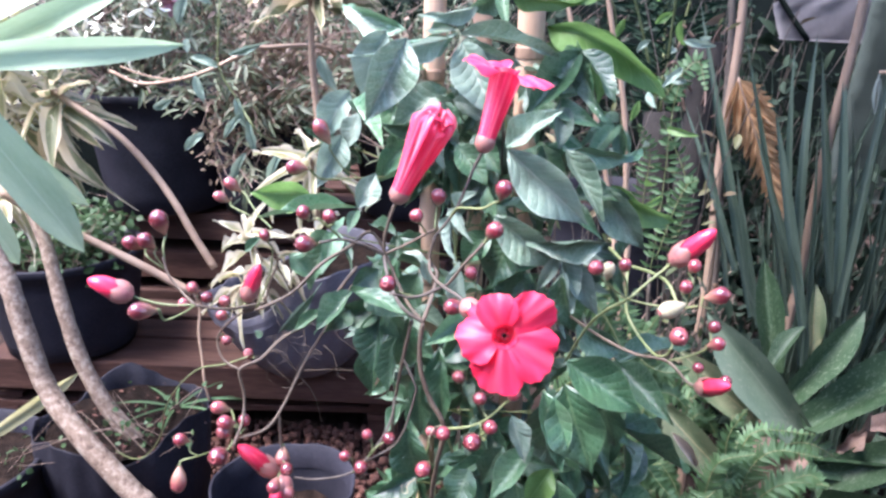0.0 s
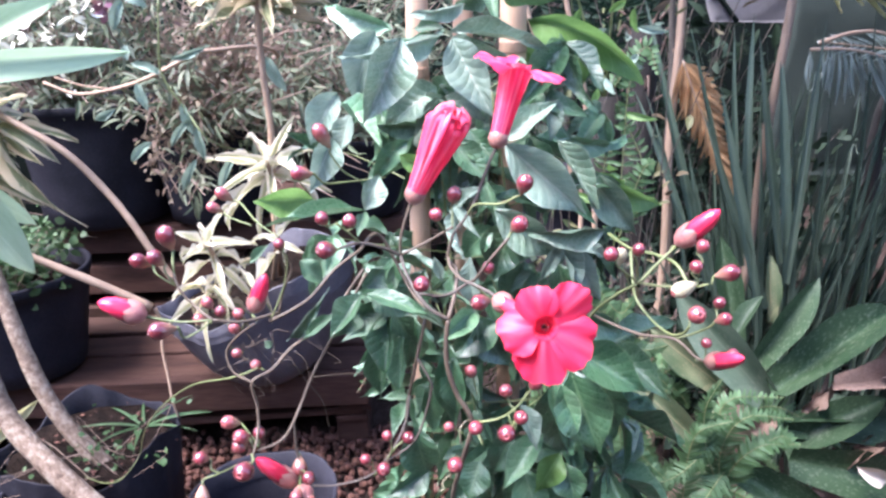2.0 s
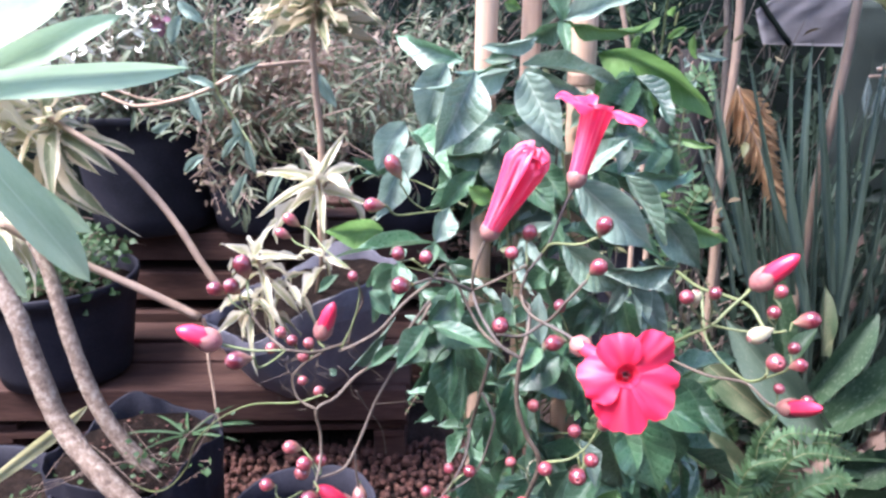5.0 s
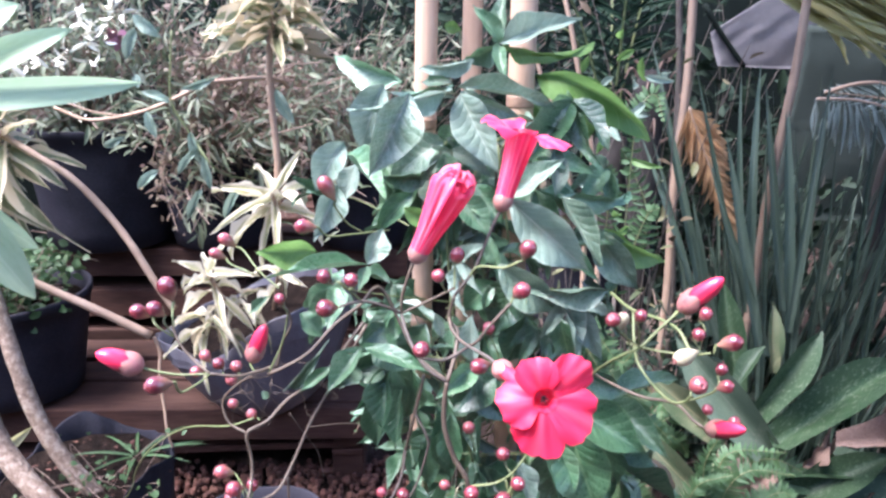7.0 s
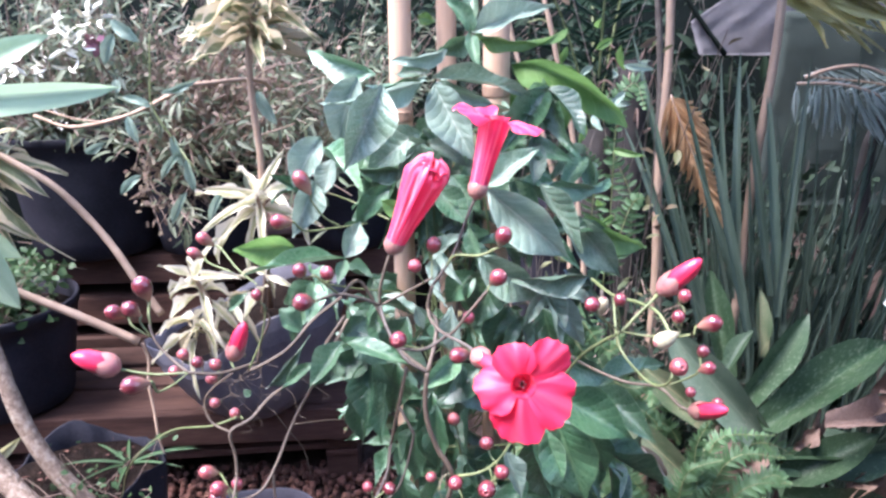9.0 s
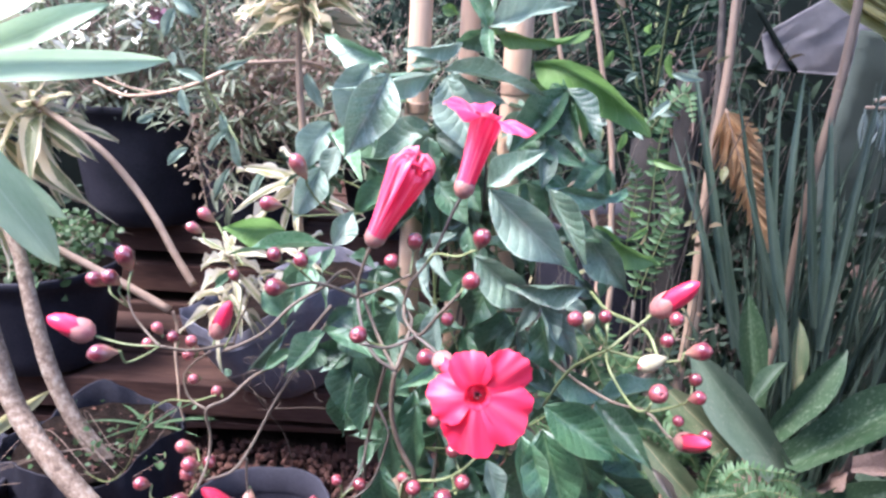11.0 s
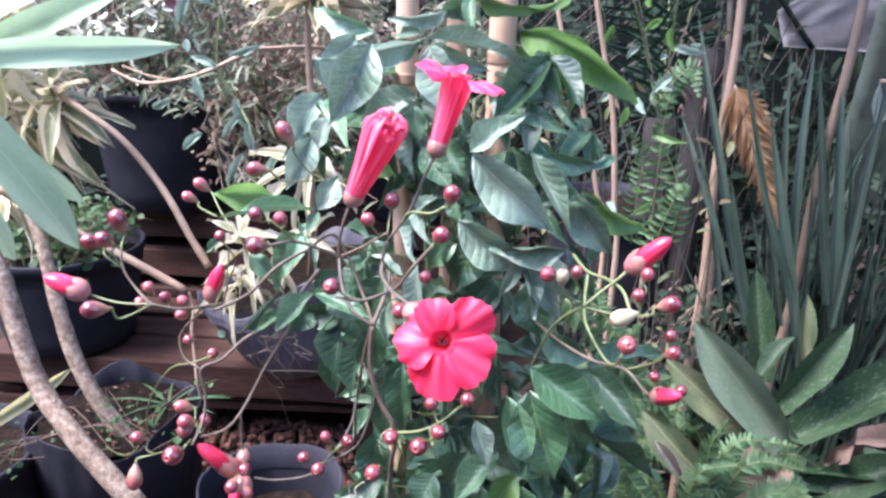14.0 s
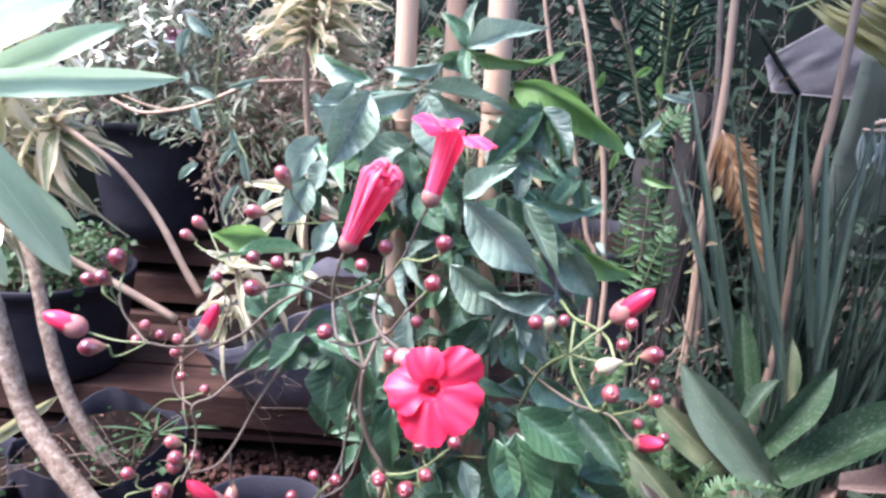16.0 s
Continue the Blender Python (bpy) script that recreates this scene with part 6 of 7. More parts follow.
lr = random.Random(9)
items = []
for i in range(110):
    a, q = lr.uniform(0, 6.28), 0.165 * math.sqrt(lr.random())
    items.append(((-0.665 + q * math.cos(a), 1.355 + q * math.sin(a), 0.364 + lr.uniform(0, 0.01)), (lr.gauss(0, 1), lr.gauss(0, 1), 0.1), lr.uniform(0.005, 0.018), lr.uniform(0.003, 0.008), (0, 0, 1)))
many_leaves("litter", GRAVEL, litter, items)
tuft = thing("grass_tuft", (-0.60, 1.42, 0.365), "small tuft of grassy weed rooted at the pot rim", "weed")
GRASS = blade_mesh("blade", sword, FERN, 0.35, 0.4, 0.0, 0.1, 3, 9, 3, 0.0, 0.06)
for k in range(9):
    a = k * 2.4
    part("blade", GRASS, None, tuft, m=blade_pose((-0.60, 1.42, 0.365), (-0.60 + 0.13 * math.cos(a), 1.42 + 0.10 * math.sin(a), 0.40 + 0.03 * lr.random()), 0.007, 0, Vector((0, -0.3, 1))))


# ---- the bed with canes, sword leaves, bromeliads and ferns ----
def dry_cane(top, foot, r, label, wood=None):
    top, foot = Vector(top), Vector(foot)
    st = thing("dry_cane", foot, label, "cane", "canes in the bed")
    d = top - foot
    part("cane", tube(bmesh.new(), [foot + d * (i / 16) + Vector((0.004 * math.sin(i * 1.3), 0, 0)) for i in range(17)], r * 1.1, r * 0.9, 10, 2, 0.03, 2), wood or CANE, st)
    for j in (0.35, 0.5, 0.66, 0.82):
        c = foot + d * j + Vector((0.004 * math.sin(16 * j * 1.3), 0, 0))
        u = d.normalized()
        part("joint", tube(bmesh.new(), [c - u * 0.005, c, c + u * 0.005], r * (1.115 - 0.2 * j), r * (1.115 - 0.2 * j), 10, 2), NODE, st)


def line_cane(a, b, up, down, r, label, wood=None):
    """A straight cane through two places, carried on upwards and down to the ground."""
    a, b = Vector(a), Vector(b)
    d = (a - b) / (a.z - b.z)
    dry_cane(a + d * (up - a.z), b + d * (down - b.z), r, label, wood)


line_cane((0.615, 1.620, 1.241), (0.612, 1.600, 0.775), 1.75, 0.0, 0.0098, "straight dry cane stuck upright in the bed")
line_cane((0.626, 1.700, 1.194), (0.635, 1.700, 1.070), 1.7, 0.0, 0.008, "thin dark dry cane behind another", STEM_BROWN)
line_cane((0.825, 1.550, 1.255), (0.806, 1.550, 0.833), 1.75, 0.0, 0.0098, "leaning dry cane among the sword leaves")

# sword leaves
swords = thing("sword_leaf_clump", (0.86, 1.56, 0.0), "dense clump of narrow grey-green sword leaves", "plant")
SW = [blade_mesh("leaf", sword, SWORD, c, 0.5, 0.05, tw, 4, 14, s, bend, 0.03) for c, tw, s, bend in ((0.03, 0.1, 1, 0.0), (0.10, -0.2, 2, 0.02), (0.2, 0.3, 3, -0.03), (0.32, 0.2, 4, 0.05))]
for b, t, w in (
    ((0.689, 1.500, 0.596), (0.507, 1.560, 1.261), 0.026), ((0.628, 1.480, 0.710), (0.500, 1.500, 1.059), 0.02), ((0.763, 1.500, 0.599), (0.591, 1.500, 1.209), 0.018),
    ((0.766, 1.500, 0.653), (0.662, 1.500, 1.178), 0.02), ((0.770, 1.500, 0.706), (0.713, 1.520, 1.205), 0.026), ((0.852, 1.500, 0.655), (0.764, 1.550, 1.166), 0.024),
    ((0.874, 1.500, 0.602), (0.797, 1.500, 1.159), 0.03), ((0.617, 1.480, 0.657), (0.542, 1.500, 1.055), 0.017), ((0.693, 1.460, 0.587), (0.588, 1.460, 0.936), 0.024),
    ((0.813, 1.460, 0.564), (0.612, 1.460, 1.005), 0.024), ((0.863, 1.480, 0.610), (0.881, 1.500, 1.203), 0.024), ((0.784, 1.460, 0.590), (0.653, 1.460, 1.062), 0.03)):
    part("leaf", SW[len(WORLD) % 3], None, swords, m=blade_pose(b, t, w * 0.8, 12 * ((len(WORLD) % 5) - 2)))
sr = random.Random(17)
for i in range(150):
    bx, by = (sr.uniform(0.84, 1.14) if i < 92 else sr.uniform(1.1, 1.55)), sr.uniform(1.42, 1.9)
    b = Vector((bx, by, sr.uniform(0.0, 0.3)))
    lean = (bx - 0.86) * 1.1 + sr.gauss(0.02, 0.17)
    ht = sr.uniform(0.55, 0.98)
    t = b + Vector((lean * 0.7, sr.gauss(-0.03, 0.12), ht))
    part("leaf", SW[sr.randrange(4)], None, swords, m=blade_pose(b, t, sr.uniform(0.0075, 0.013), sr.uniform(-50, 50)))

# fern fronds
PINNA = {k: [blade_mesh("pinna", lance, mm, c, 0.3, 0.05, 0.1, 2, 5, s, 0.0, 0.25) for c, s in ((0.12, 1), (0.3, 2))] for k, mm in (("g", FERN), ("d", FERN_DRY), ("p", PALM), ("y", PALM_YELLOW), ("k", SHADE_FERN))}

PINNA["f"] = [blade_mesh("pinna", serrate, FERN, c, 0.2, 0.02, 0.1, 2, 28, s, 0.0, 0.25) for c, s in ((0.15, 3), (0.35, 4))]


def frond(parent, points, length, width, pairs, tone="g", face=None, taper=0.25, angle=62, rib=0.0016, ribmat=None, joined=False):
    """One frond: a curved midrib with a row of leaflets on each side, shorter towards the tip."""
    pts = smoothed(points, 10)
    fr = part("frond", tube(bmesh.new(), pts[::3] + [pts[-1]], rib, rib * 0.4, 5, 2), ribmat or STEM_GREEN, parent)
    r = random.Random(len(WORLD))
    bm = bmesh.new()
    me = bpy.data.meshes.new("pinnae")
    verts, faces, uvs, count = [], [], [], 0
    src = PINNA[tone]
    shapes = [([v.co.copy() for v in s.vertices], [tuple(p.vertices) for p in s.polygons], [tuple(x.uv) for x in s.uv_layers[0].data]) for s in src]
    bm.free()
    for k in range(pairs):
        s = (k + 0.5) / pairs
        j = min(int(s * (len(pts) - 1)), len(pts) - 2)
        p = pts[j].lerp(pts[j + 1], s * (len(pts) - 1) - j)
        d = (pts[j + 1] - pts[j]).normalized()
        n = (face or (VIEWPOINT - p)).copy()
        n = (n - d * n.dot(d)).normalized()
        across = d.cross(n)
        size = length * (1 - s) ** 0.6 * min(1, taper + 2.2 * s) * r.uniform(0.85, 1.12)
        for sg in (-1, 1):
            a = radians(angle + r.uniform(-9, 9))
            w = (d * math.cos(a) + across * sg * math.sin(a) + n * r.uniform(-0.25, 0.2)).normalized()
            m = blade_pose(p, p + w * size, width * r.uniform(0.85, 1.1), r.uniform(-25, 25), n)
            if not joined:
                part("pinna", src[r.randrange(2)], None, fr, m=m)
                continue
            vv, ff, uu = shapes[r.randrange(2)]
            o = len(verts)
            verts += [tuple(m @ q) for q in vv]
            faces += [tuple(i + o for i in f) for f in ff]
            uvs += uu
    if not joined:
        return fr
    me.from_pydata(verts, [], faces)
    layer = me.uv_layers.new()
    layer.data.foreach_set("uv", [c for u in uvs for c in u])
    me.polygons.foreach_set("use_smooth", [True] * len(me.polygons))
    me.materials.append(src[0].materials[0])
    part("pinnae", me, None, fr, kind="stuff")
    return fr


dead = thing("dry_fern", (0.615, 1.580, 1.097), "withered orange-brown fern frond hanging among canes", "fern")
frond(dead, [(0.614, 1.580, 1.108), (0.646, 1.570, 1.028), (0.695, 1.560, 0.922), (0.746, 1.550, 0.807)], 0.098, 0.0085, 78, "d", None, 0.9, 27, 0.003, TAN)
frond(dead, [(0.627, 1.600, 1.101), (0.659, 1.600, 1.070), (0.700, 1.600, 1.020), (0.722, 1.600, 0.960)], 0.05, 0.009, 22, "d", None, 0.6, 36, 0.002, TAN)

boston = thing("boston_fern", (0.47, 1.12, 0.0), "bright green sword fern spilling over the bromeliads", "fern")
for pts, ln, n in (
    ([(0.554, 1.100, 0.358), (0.540, 1.080, 0.469), (0.574, 1.070, 0.534), (0.654, 1.060, 0.530)], 0.050, 26),
    ([(0.554, 1.100, 0.358), (0.536, 1.100, 0.477), (0.554, 1.100, 0.552), (0.655, 1.100, 0.550)], 0.048, 26),
    ([(0.554, 1.100, 0.358), (0.511, 1.080, 0.468), (0.496, 1.070, 0.553), (0.515, 1.060, 0.619)], 0.040, 24),
    ([(0.554, 1.100, 0.358), (0.574, 1.080, 0.435), (0.612, 1.070, 0.473), (0.674, 1.060, 0.477)], 0.050, 24),
    ([(0.488, 1.100, 0.318), (0.477, 1.080, 0.431), (0.488, 1.070, 0.508), (0.542, 1.060, 0.534)], 0.050, 26),
    ([(0.392, 1.120, 0.672), (0.364, 1.100, 0.617), (0.349, 1.080, 0.530), (0.355, 1.060, 0.430)], 0.050, 34),
    ([(0.353, 1.120, 0.583), (0.355, 1.100, 0.517), (0.390, 1.080, 0.463), (0.433, 1.060, 0.422)], 0.050, 34),
    ([(0.331, 1.120, 0.712), (0.348, 1.100, 0.681), (0.384, 1.090, 0.666), (0.422, 1.080, 0.678)], 0.040, 24),
    ([(0.344, 1.120, 0.670), (0.363, 1.100, 0.628), (0.403, 1.090, 0.624), (0.438, 1.080, 0.588)], 0.040, 24),
    ([(0.264, 1.120, 0.832), (0.301, 1.100, 0.782), (0.340, 1.090, 0.737), (0.361, 1.080, 0.772)], 0.040, 24),
    ([(0.235, 1.050, 0.820), (0.269, 1.030, 0.782), (0.299, 1.020, 0.721), (0.310, 1.000, 0.653)], 0.038, 26),
    ([(0.252, 1.000, 0.611), (0.284, 1.000, 0.550), (0.294, 0.980, 0.501), (0.301, 0.970, 0.455)], 0.045, 24),
    ([(0.526, 1.100, 0.531), (0.512, 1.080, 0.473), (0.441, 1.060, 0.421), (0.334, 1.040, 0.435)], 0.045, 28),
    ([(0.579, 1.100, 0.377), (0.583, 1.080, 0.441), (0.640, 1.070, 0.490), (0.671, 1.060, 0.469)], 0.045, 26),
    ([(0.564, 1.100, 0.404), (0.506, 1.050, 0.383), (0.472, 1.020, 0.361), (0.455, 1.000, 0.330)], 0.045, 26),
):
    frond(boston, [VIEWPOINT.lerp(Vector(p), 0.90) for p in pts], ln * 0.80, 0.0098, n + 6, "f", None, 0.8, joined=True)
fr2 = random.Random(41)
for i in range(34):
    c = Vector((fr2.uniform(0.20, 0.66), fr2.uniform(1.12, 1.3), fr2.uniform(0.22, 0.55)))
    w = Vector((fr2.uniform(-0.16, 0.2), fr2.uniform(-0.12, 0.02), fr2.uniform(-0.02, 0.1)))
    frond(boston, [c, c + w * 0.5 + Vector((0, 0, 0.04)), c + w, c + w * 1.35 - Vector((0, 0, 0.05))], 0.036, 0.0105, 28, "f", None, 0.8, joined=True)
stem(boston, [(0.47, 1.15, 0.0), (0.47, 1.15, 0.2), (0.5, 1.13, 0.35)], 0.03, 0.02, DRY, "rootstock")

far_fern = thing("young_fern", (0.45, 1.42, 0.0), "yellow-green ladder fern rising behind the vine", "fern")
for pts in (
    [(0.425, 1.400, 0.733), (0.425, 1.380, 0.836), (0.421, 1.360, 0.953), (0.419, 1.350, 1.061), (0.427, 1.340, 1.142)],
    [(0.415, 1.420, 1.073), (0.436, 1.400, 1.117), (0.469, 1.400, 1.149), (0.485, 1.380, 1.099)],
    [(0.479, 1.420, 0.801), (0.477, 1.400, 0.912), (0.439, 1.400, 1.000), (0.410, 1.390, 1.045)],
    [(0.428, 1.380, 0.765), (0.444, 1.360, 0.865), (0.461, 1.350, 0.924), (0.478, 1.340, 0.937)],
    [(0.407, 1.450, 0.790), (0.404, 1.430, 0.892), (0.404, 1.420, 0.974), (0.371, 1.400, 1.032)]):
    frond(far_fern, pts, 0.038, 0.0085, 19, "g", None, 0.6, 74, joined=True)
stem(far_fern, [(0.45, 1.42, 0.0), (0.45, 1.43, 0.4), (0.430, 1.420, 0.726)], 0.006, 0.004, STEM_BROWN)

# bare woody stems with a few small yellowing leaves
woody = thing("woody_sapling", (0.30, 1.25, 0.0), "thin woody sapling with a few yellow-green leaves", "sapling")
stem(woody, [(0.32, 1.25, 0.0), (0.331, 1.220, 0.775), (0.319, 1.220, 0.931), (0.303, 1.220, 1.075), (0.273, 1.220, 1.200), (0.252, 1.220, 1.285), (0.224, 1.230, 1.382), (0.208, 1.240, 1.491)], 0.0056, 0.0034, TAN)
stem(woody, [(0.29, 1.25, 0.0), (0.316, 1.260, 0.804), (0.294, 1.260, 0.941), (0.251, 1.260, 1.107), (0.216, 1.260, 1.198), (0.196, 1.260, 1.277), (0.175, 1.260, 1.385), (0.161, 1.270, 1.497)], 0.005, 0.003, TAN)
stem(woody, [(0.281, 1.240, 1.207), (0.270, 1.220, 1.244), (0.246, 1.220, 1.266), (0.223, 1.220, 1.262)], 0.0022, 0.0016, STEM_GREEN)
wr2 = random.Random(13)
SMALL = [blade_mesh("leaf", lance, LEAF["y"], 0.4, 0.4, 0.1, 0.4, 4, 8, 5, 0.0, 0.3), blade_mesh("leaf", lance, LEAF["p"], 0.3, 0.4, 0.1, -0.3, 4, 8, 6, 0.0, 0.3)]
for x, y in ((1085, 20), (1105, 50), (1120, 60), (1108, 110), (1125, 90), (1150, 85), (1075, 90), (1095, 190), (1080, 240), (1115, 220), (1090, 300), (1060, 260), (1070, 370), (1120, 330), (1040, 150), (1030, 60), (1130, 130), (1140, 150), (1065, 180), (1050, 330)):
    p = Vector((0.04 + (x - 784) * 0.00102, 1.23, 1.245 - (y - 40) * 0.00108))
    d = rand_dir(wr2, -0.2)
    part("leaf", SMALL[wr2.randrange(2)], None, woody, m=blade_pose(p, p + d * wr2.uniform(0.035, 0.055), 0.013, wr2.uniform(-40, 40)))

# bromeliads
def broad(v):
    """A broad strap that tapers to a point."""
    return 0.5 * min(1, 0.62 + 0.8 * v) * (1 - max(0, (v - 0.5) / 0.5) ** 2.4)


BR = [blade_mesh("leaf", broad, BROM, c, 0.45, 0.03, tw, 6, 14, s, 0.0, 0.35) for c, tw, s in ((0.06, 0.05, 1), (0.18, -0.1, 2), (0.3, 0.1, 3))]
BP = blade_mesh("leaf", broad, BROM_PALE, 0.08, 0.4, 0.03, 0.05, 6, 14, 7, 0.0, 0.35)
BO = [blade_mesh("leaf", broad, BROM_OLD, c, 0.4, 0.06, tw, 6, 14, s, 0.0, 0.35) for c, tw, s in ((0.12, 0.1, 4), (0.25, -0.2, 5))]
brom = thing("bromeliad", (0.62, 1.17, 0.0), "large bromeliad rosette of broad strap leaves, some ageing", "bromeliad", "bromeliads in the bed")
for kind, b, t, w, ro in (
    (BP, (0.624, 1.1, 0.555), (0.453, 1.129, 0.753), 0.098, -8),
    (BR[0], (0.643, 1.26, 0.585), (0.62, 1.33, 0.788), 0.062, 5),
    (BR[1], (0.605, 1.12, 0.612), (0.698, 1.1, 0.776), 0.066, 15),
    (BR[0], (0.622, 1.08, 0.574), (0.909, 1.178, 0.691), 0.1, -12),
    (BO[0], (0.558, 1.12, 0.563), (0.424, 1.15, 0.672), 0.074, -5),
    (BO[1], (0.506, 1.07, 0.478), (0.375, 1.1, 0.597), 0.074, -12),
    (BO[0], (0.701, 1.25, 0.629), (0.698, 1.269, 0.765), 0.036, 20),
    (BR[2], (0.641, 1.05, 0.479), (0.772, 1.0, 0.607), 0.08, -5),
    (BR[2], (0.634, 1.02, 0.477), (0.836, 0.95, 0.459), 0.105, 10),
    (BR[2], (0.525, 1.02, 0.471), (0.736, 0.95, 0.36), 0.09, -10),
    (BR[1], (0.609, 1.2, 0.628), (0.653, 1.22, 0.706), 0.045, -35),
    (BO[1], (0.537, 1.03, 0.457), (0.419, 0.98, 0.414), 0.07, 20),
    (BR[0], (0.624, 1.06, 0.535), (0.931, 1.08, 0.524), 0.07, 45),
):
    part("leaf", kind, None, brom, m=blade_pose(b, t, w * 0.8, ro))
stem(brom, [(0.62, 1.17, 0.0), (0.62, 1.17, 0.25), (0.62, 1.17, 0.48)], 0.045, 0.03, DRY, "stump", seg=12)
brom2 = thing("bromeliad", (1.0, 1.2, 0.0), "bromeliad with speckled leaves and dry leaf bases", "bromeliad", "bromeliads in the bed")
b2 = random.Random(8)
for k in range(9):
    a = k * 2.4
    b = Vector((1.0, 1.2, 0.32))
    t = b + Vector((0.27 * math.cos(a), 0.24 * math.sin(a), b2.uniform(0.02, 0.24)))
    part("leaf", (BR + BO)[b2.randrange(5)], None, brom2, m=blade_pose(b, t, b2.uniform(0.05, 0.08), b2.uniform(-15, 15), Vector((0, -0.3, 1))))
stem(brom2, [(1.0, 1.2, 0.0), (1.0, 1.2, 0.2), (1.0, 1.2, 0.4)], 0.045, 0.03, DRY, "stump", seg=12)

DRYLEAF = [blade_mesh("leaf", lance, DRY, c, 1.4, 0.7, tw, 5, 10, s, 0.0, 0.4) for c, tw, s in ((0.3, 0.5, 1), (-0.2, -0.6, 2))]
scar = thing("bleached_leaf", (0.448, 1.050, 0.530), "curled bleached dead leaf caught on a bromeliad", "dead leaf")
BLEACH = blade_mesh("leaf", lance, PALE_SCAR, 0.2, 0.6, 0.1, 0.2, 5, 10, 3, 0.0, 0.4)
part("blade", BLEACH, None, scar, m=blade_pose((0.39, 1.045, 0.582), (0.441, 1.03, 0.521), 0.017, -10))
for b, t, w in (
    ((0.746, 1.060, 0.603), (0.863, 1.050, 0.639), 0.035), ((0.862, 1.100, 0.609), (0.971, 1.100, 0.660), 0.05), ((0.840, 1.120, 0.613), (0.926, 1.100, 0.645), 0.035),
    ((0.594, 1.080, 0.494), (0.641, 1.070, 0.530), 0.035), ((0.670, 1.060, 0.544), (0.717, 1.060, 0.589), 0.025), ((0.762, 1.020, 0.448), (0.806, 0.990, 0.461), 0.028)):
    lf = thing("dead_leaf", b, "curled brown dead leaf lying on the bromeliads", "dead leaf", "fallen leaves")
    part("blade", DRYLEAF[len(WORLD) % 2], None, lf, m=blade_pose(b, t, w, 20, Vector((0, -0.5, 1))))

for b, t, w in (((0.71, 0.955, 0.504), (0.773, 0.945, 0.473), 0.030), ((0.825, 0.97, 0.488), (0.866, 0.96, 0.466), 0.022)):
    lf = thing("dead_leaf", b, "bleached papery scrap of dead leaf on a bromeliad", "dead leaf", "fallen leaves")
    part("blade", BLEACH, None, lf, m=blade_pose(b, t, w, 10))
rusty = thing("dead_leaf", (0.678, 1.0, 0.623), "large rust-edged dead leaf arching over the bromeliad", "dead leaf", "fallen leaves")
part("blade", blade_mesh("leaf", broad, DRY, 0.25, 0.5, 0.15, 0.2, 6, 14, 14, 0.0, 0.4), None, rusty, m=blade_pose((0.678, 1.0, 0.623), (0.889, 1.03, 0.623), 0.050, -25))

FADED = [blade_mesh("leaf", strap, DRY_PALE, c, 1.2, 0.8, tw, 6, 12, s, 0.0, 0.4) for c, tw, s in ((0.3, 0.6, 11), (-0.25, -0.7, 12), (0.5, 0.2, 13))]
dl = random.Random(29)
for i in range(12):
    b = Vector((dl.uniform(0.72, 1.04), dl.uniform(0.98, 1.12), dl.uniform(0.40, 0.52) - 0.15 * dl.random() ** 2))
    t = b + Vector((dl.gauss(0, 1), dl.gauss(0, 0.6), dl.gauss(-0.2, 0.3))).normalized() * dl.uniform(0.05, 0.10)
    lf = thing("dead_leaf", b, "faded curled dead leaf caught between bromeliad leaves", "dead leaf", "fallen leaves")
    part("blade", FADED[i % 3], None, lf, m=blade_pose(b, t, dl.uniform(0.014, 0.026), dl.uniform(-40, 40), Vector((0, -0.6, 1))))

# plastic label, sheet, palm
tagm = thing("plant_label", (0.93, 1.21, 0.70), "white plastic plant label pushed in among leaves", "label")
bm = bmesh.new()
box(bm, 0.026, 0.002, 0.055, (0, 0, 0), 0.0006)
part("tag", bm, LABEL, tagm, smooth=False, m=pose(0.925, 1.205, 0.765, -20, 25, -15))
bm = bmesh.new()
box(bm, 0.0026, 0.0024, 0.76, (0, 0, 0), 0.0004)
part("stake", bm, STEM_BROWN, tagm, smooth=False, m=pose(0.925, 1.215, 0.37, 0, 0, -15))


def slack_sheet(name, corners, material, label, sag, seed, category):
    """A hanging sheet of plastic with folds, and a thickness."""
    a, b, c, d = (Vector(q) for q in corners)
    th = thing(name, a.lerp(b, 0.5), label, category)
    bm = bmesh.new()
    rows = []
    for j in range(25):
        v = j / 24
        row = []
        for i in range(33):
            u = i / 32
            p = a.lerp(b, u).lerp(d.lerp(c, u), v)
            crease = noise.noise((9 * u + 4 * v, 2 * u - 3 * v, seed)) * 0.7 + noise.noise((26 * u + 9 * v, 11 * v - 8 * u, seed + 5)) * 0.3
            ragged = 0.12 * noise.noise((14 * u, 5 * v, seed + 9))
            p = p + Vector((0.3 * sag * noise.noise((3 * u, 9 * v, seed + 3)), sag * (math.sin(7 * u + 3 * v + seed) * 0.35 + crease), sag * (ragged - 0.35 * math.sin(math.pi * u))))
            row.append(bm.verts.new(p))
        rows.append(row)
    for x, y in zip(rows, rows[1:]):
        for i in range(32):
            bm.faces.new((x[i], x[i + 1], y[i + 1], y[i]))
    bmesh.ops.solidify(bm, geom=bm.faces[:], thickness=0.004)
    part("sheet", bm, material, th)
    return th


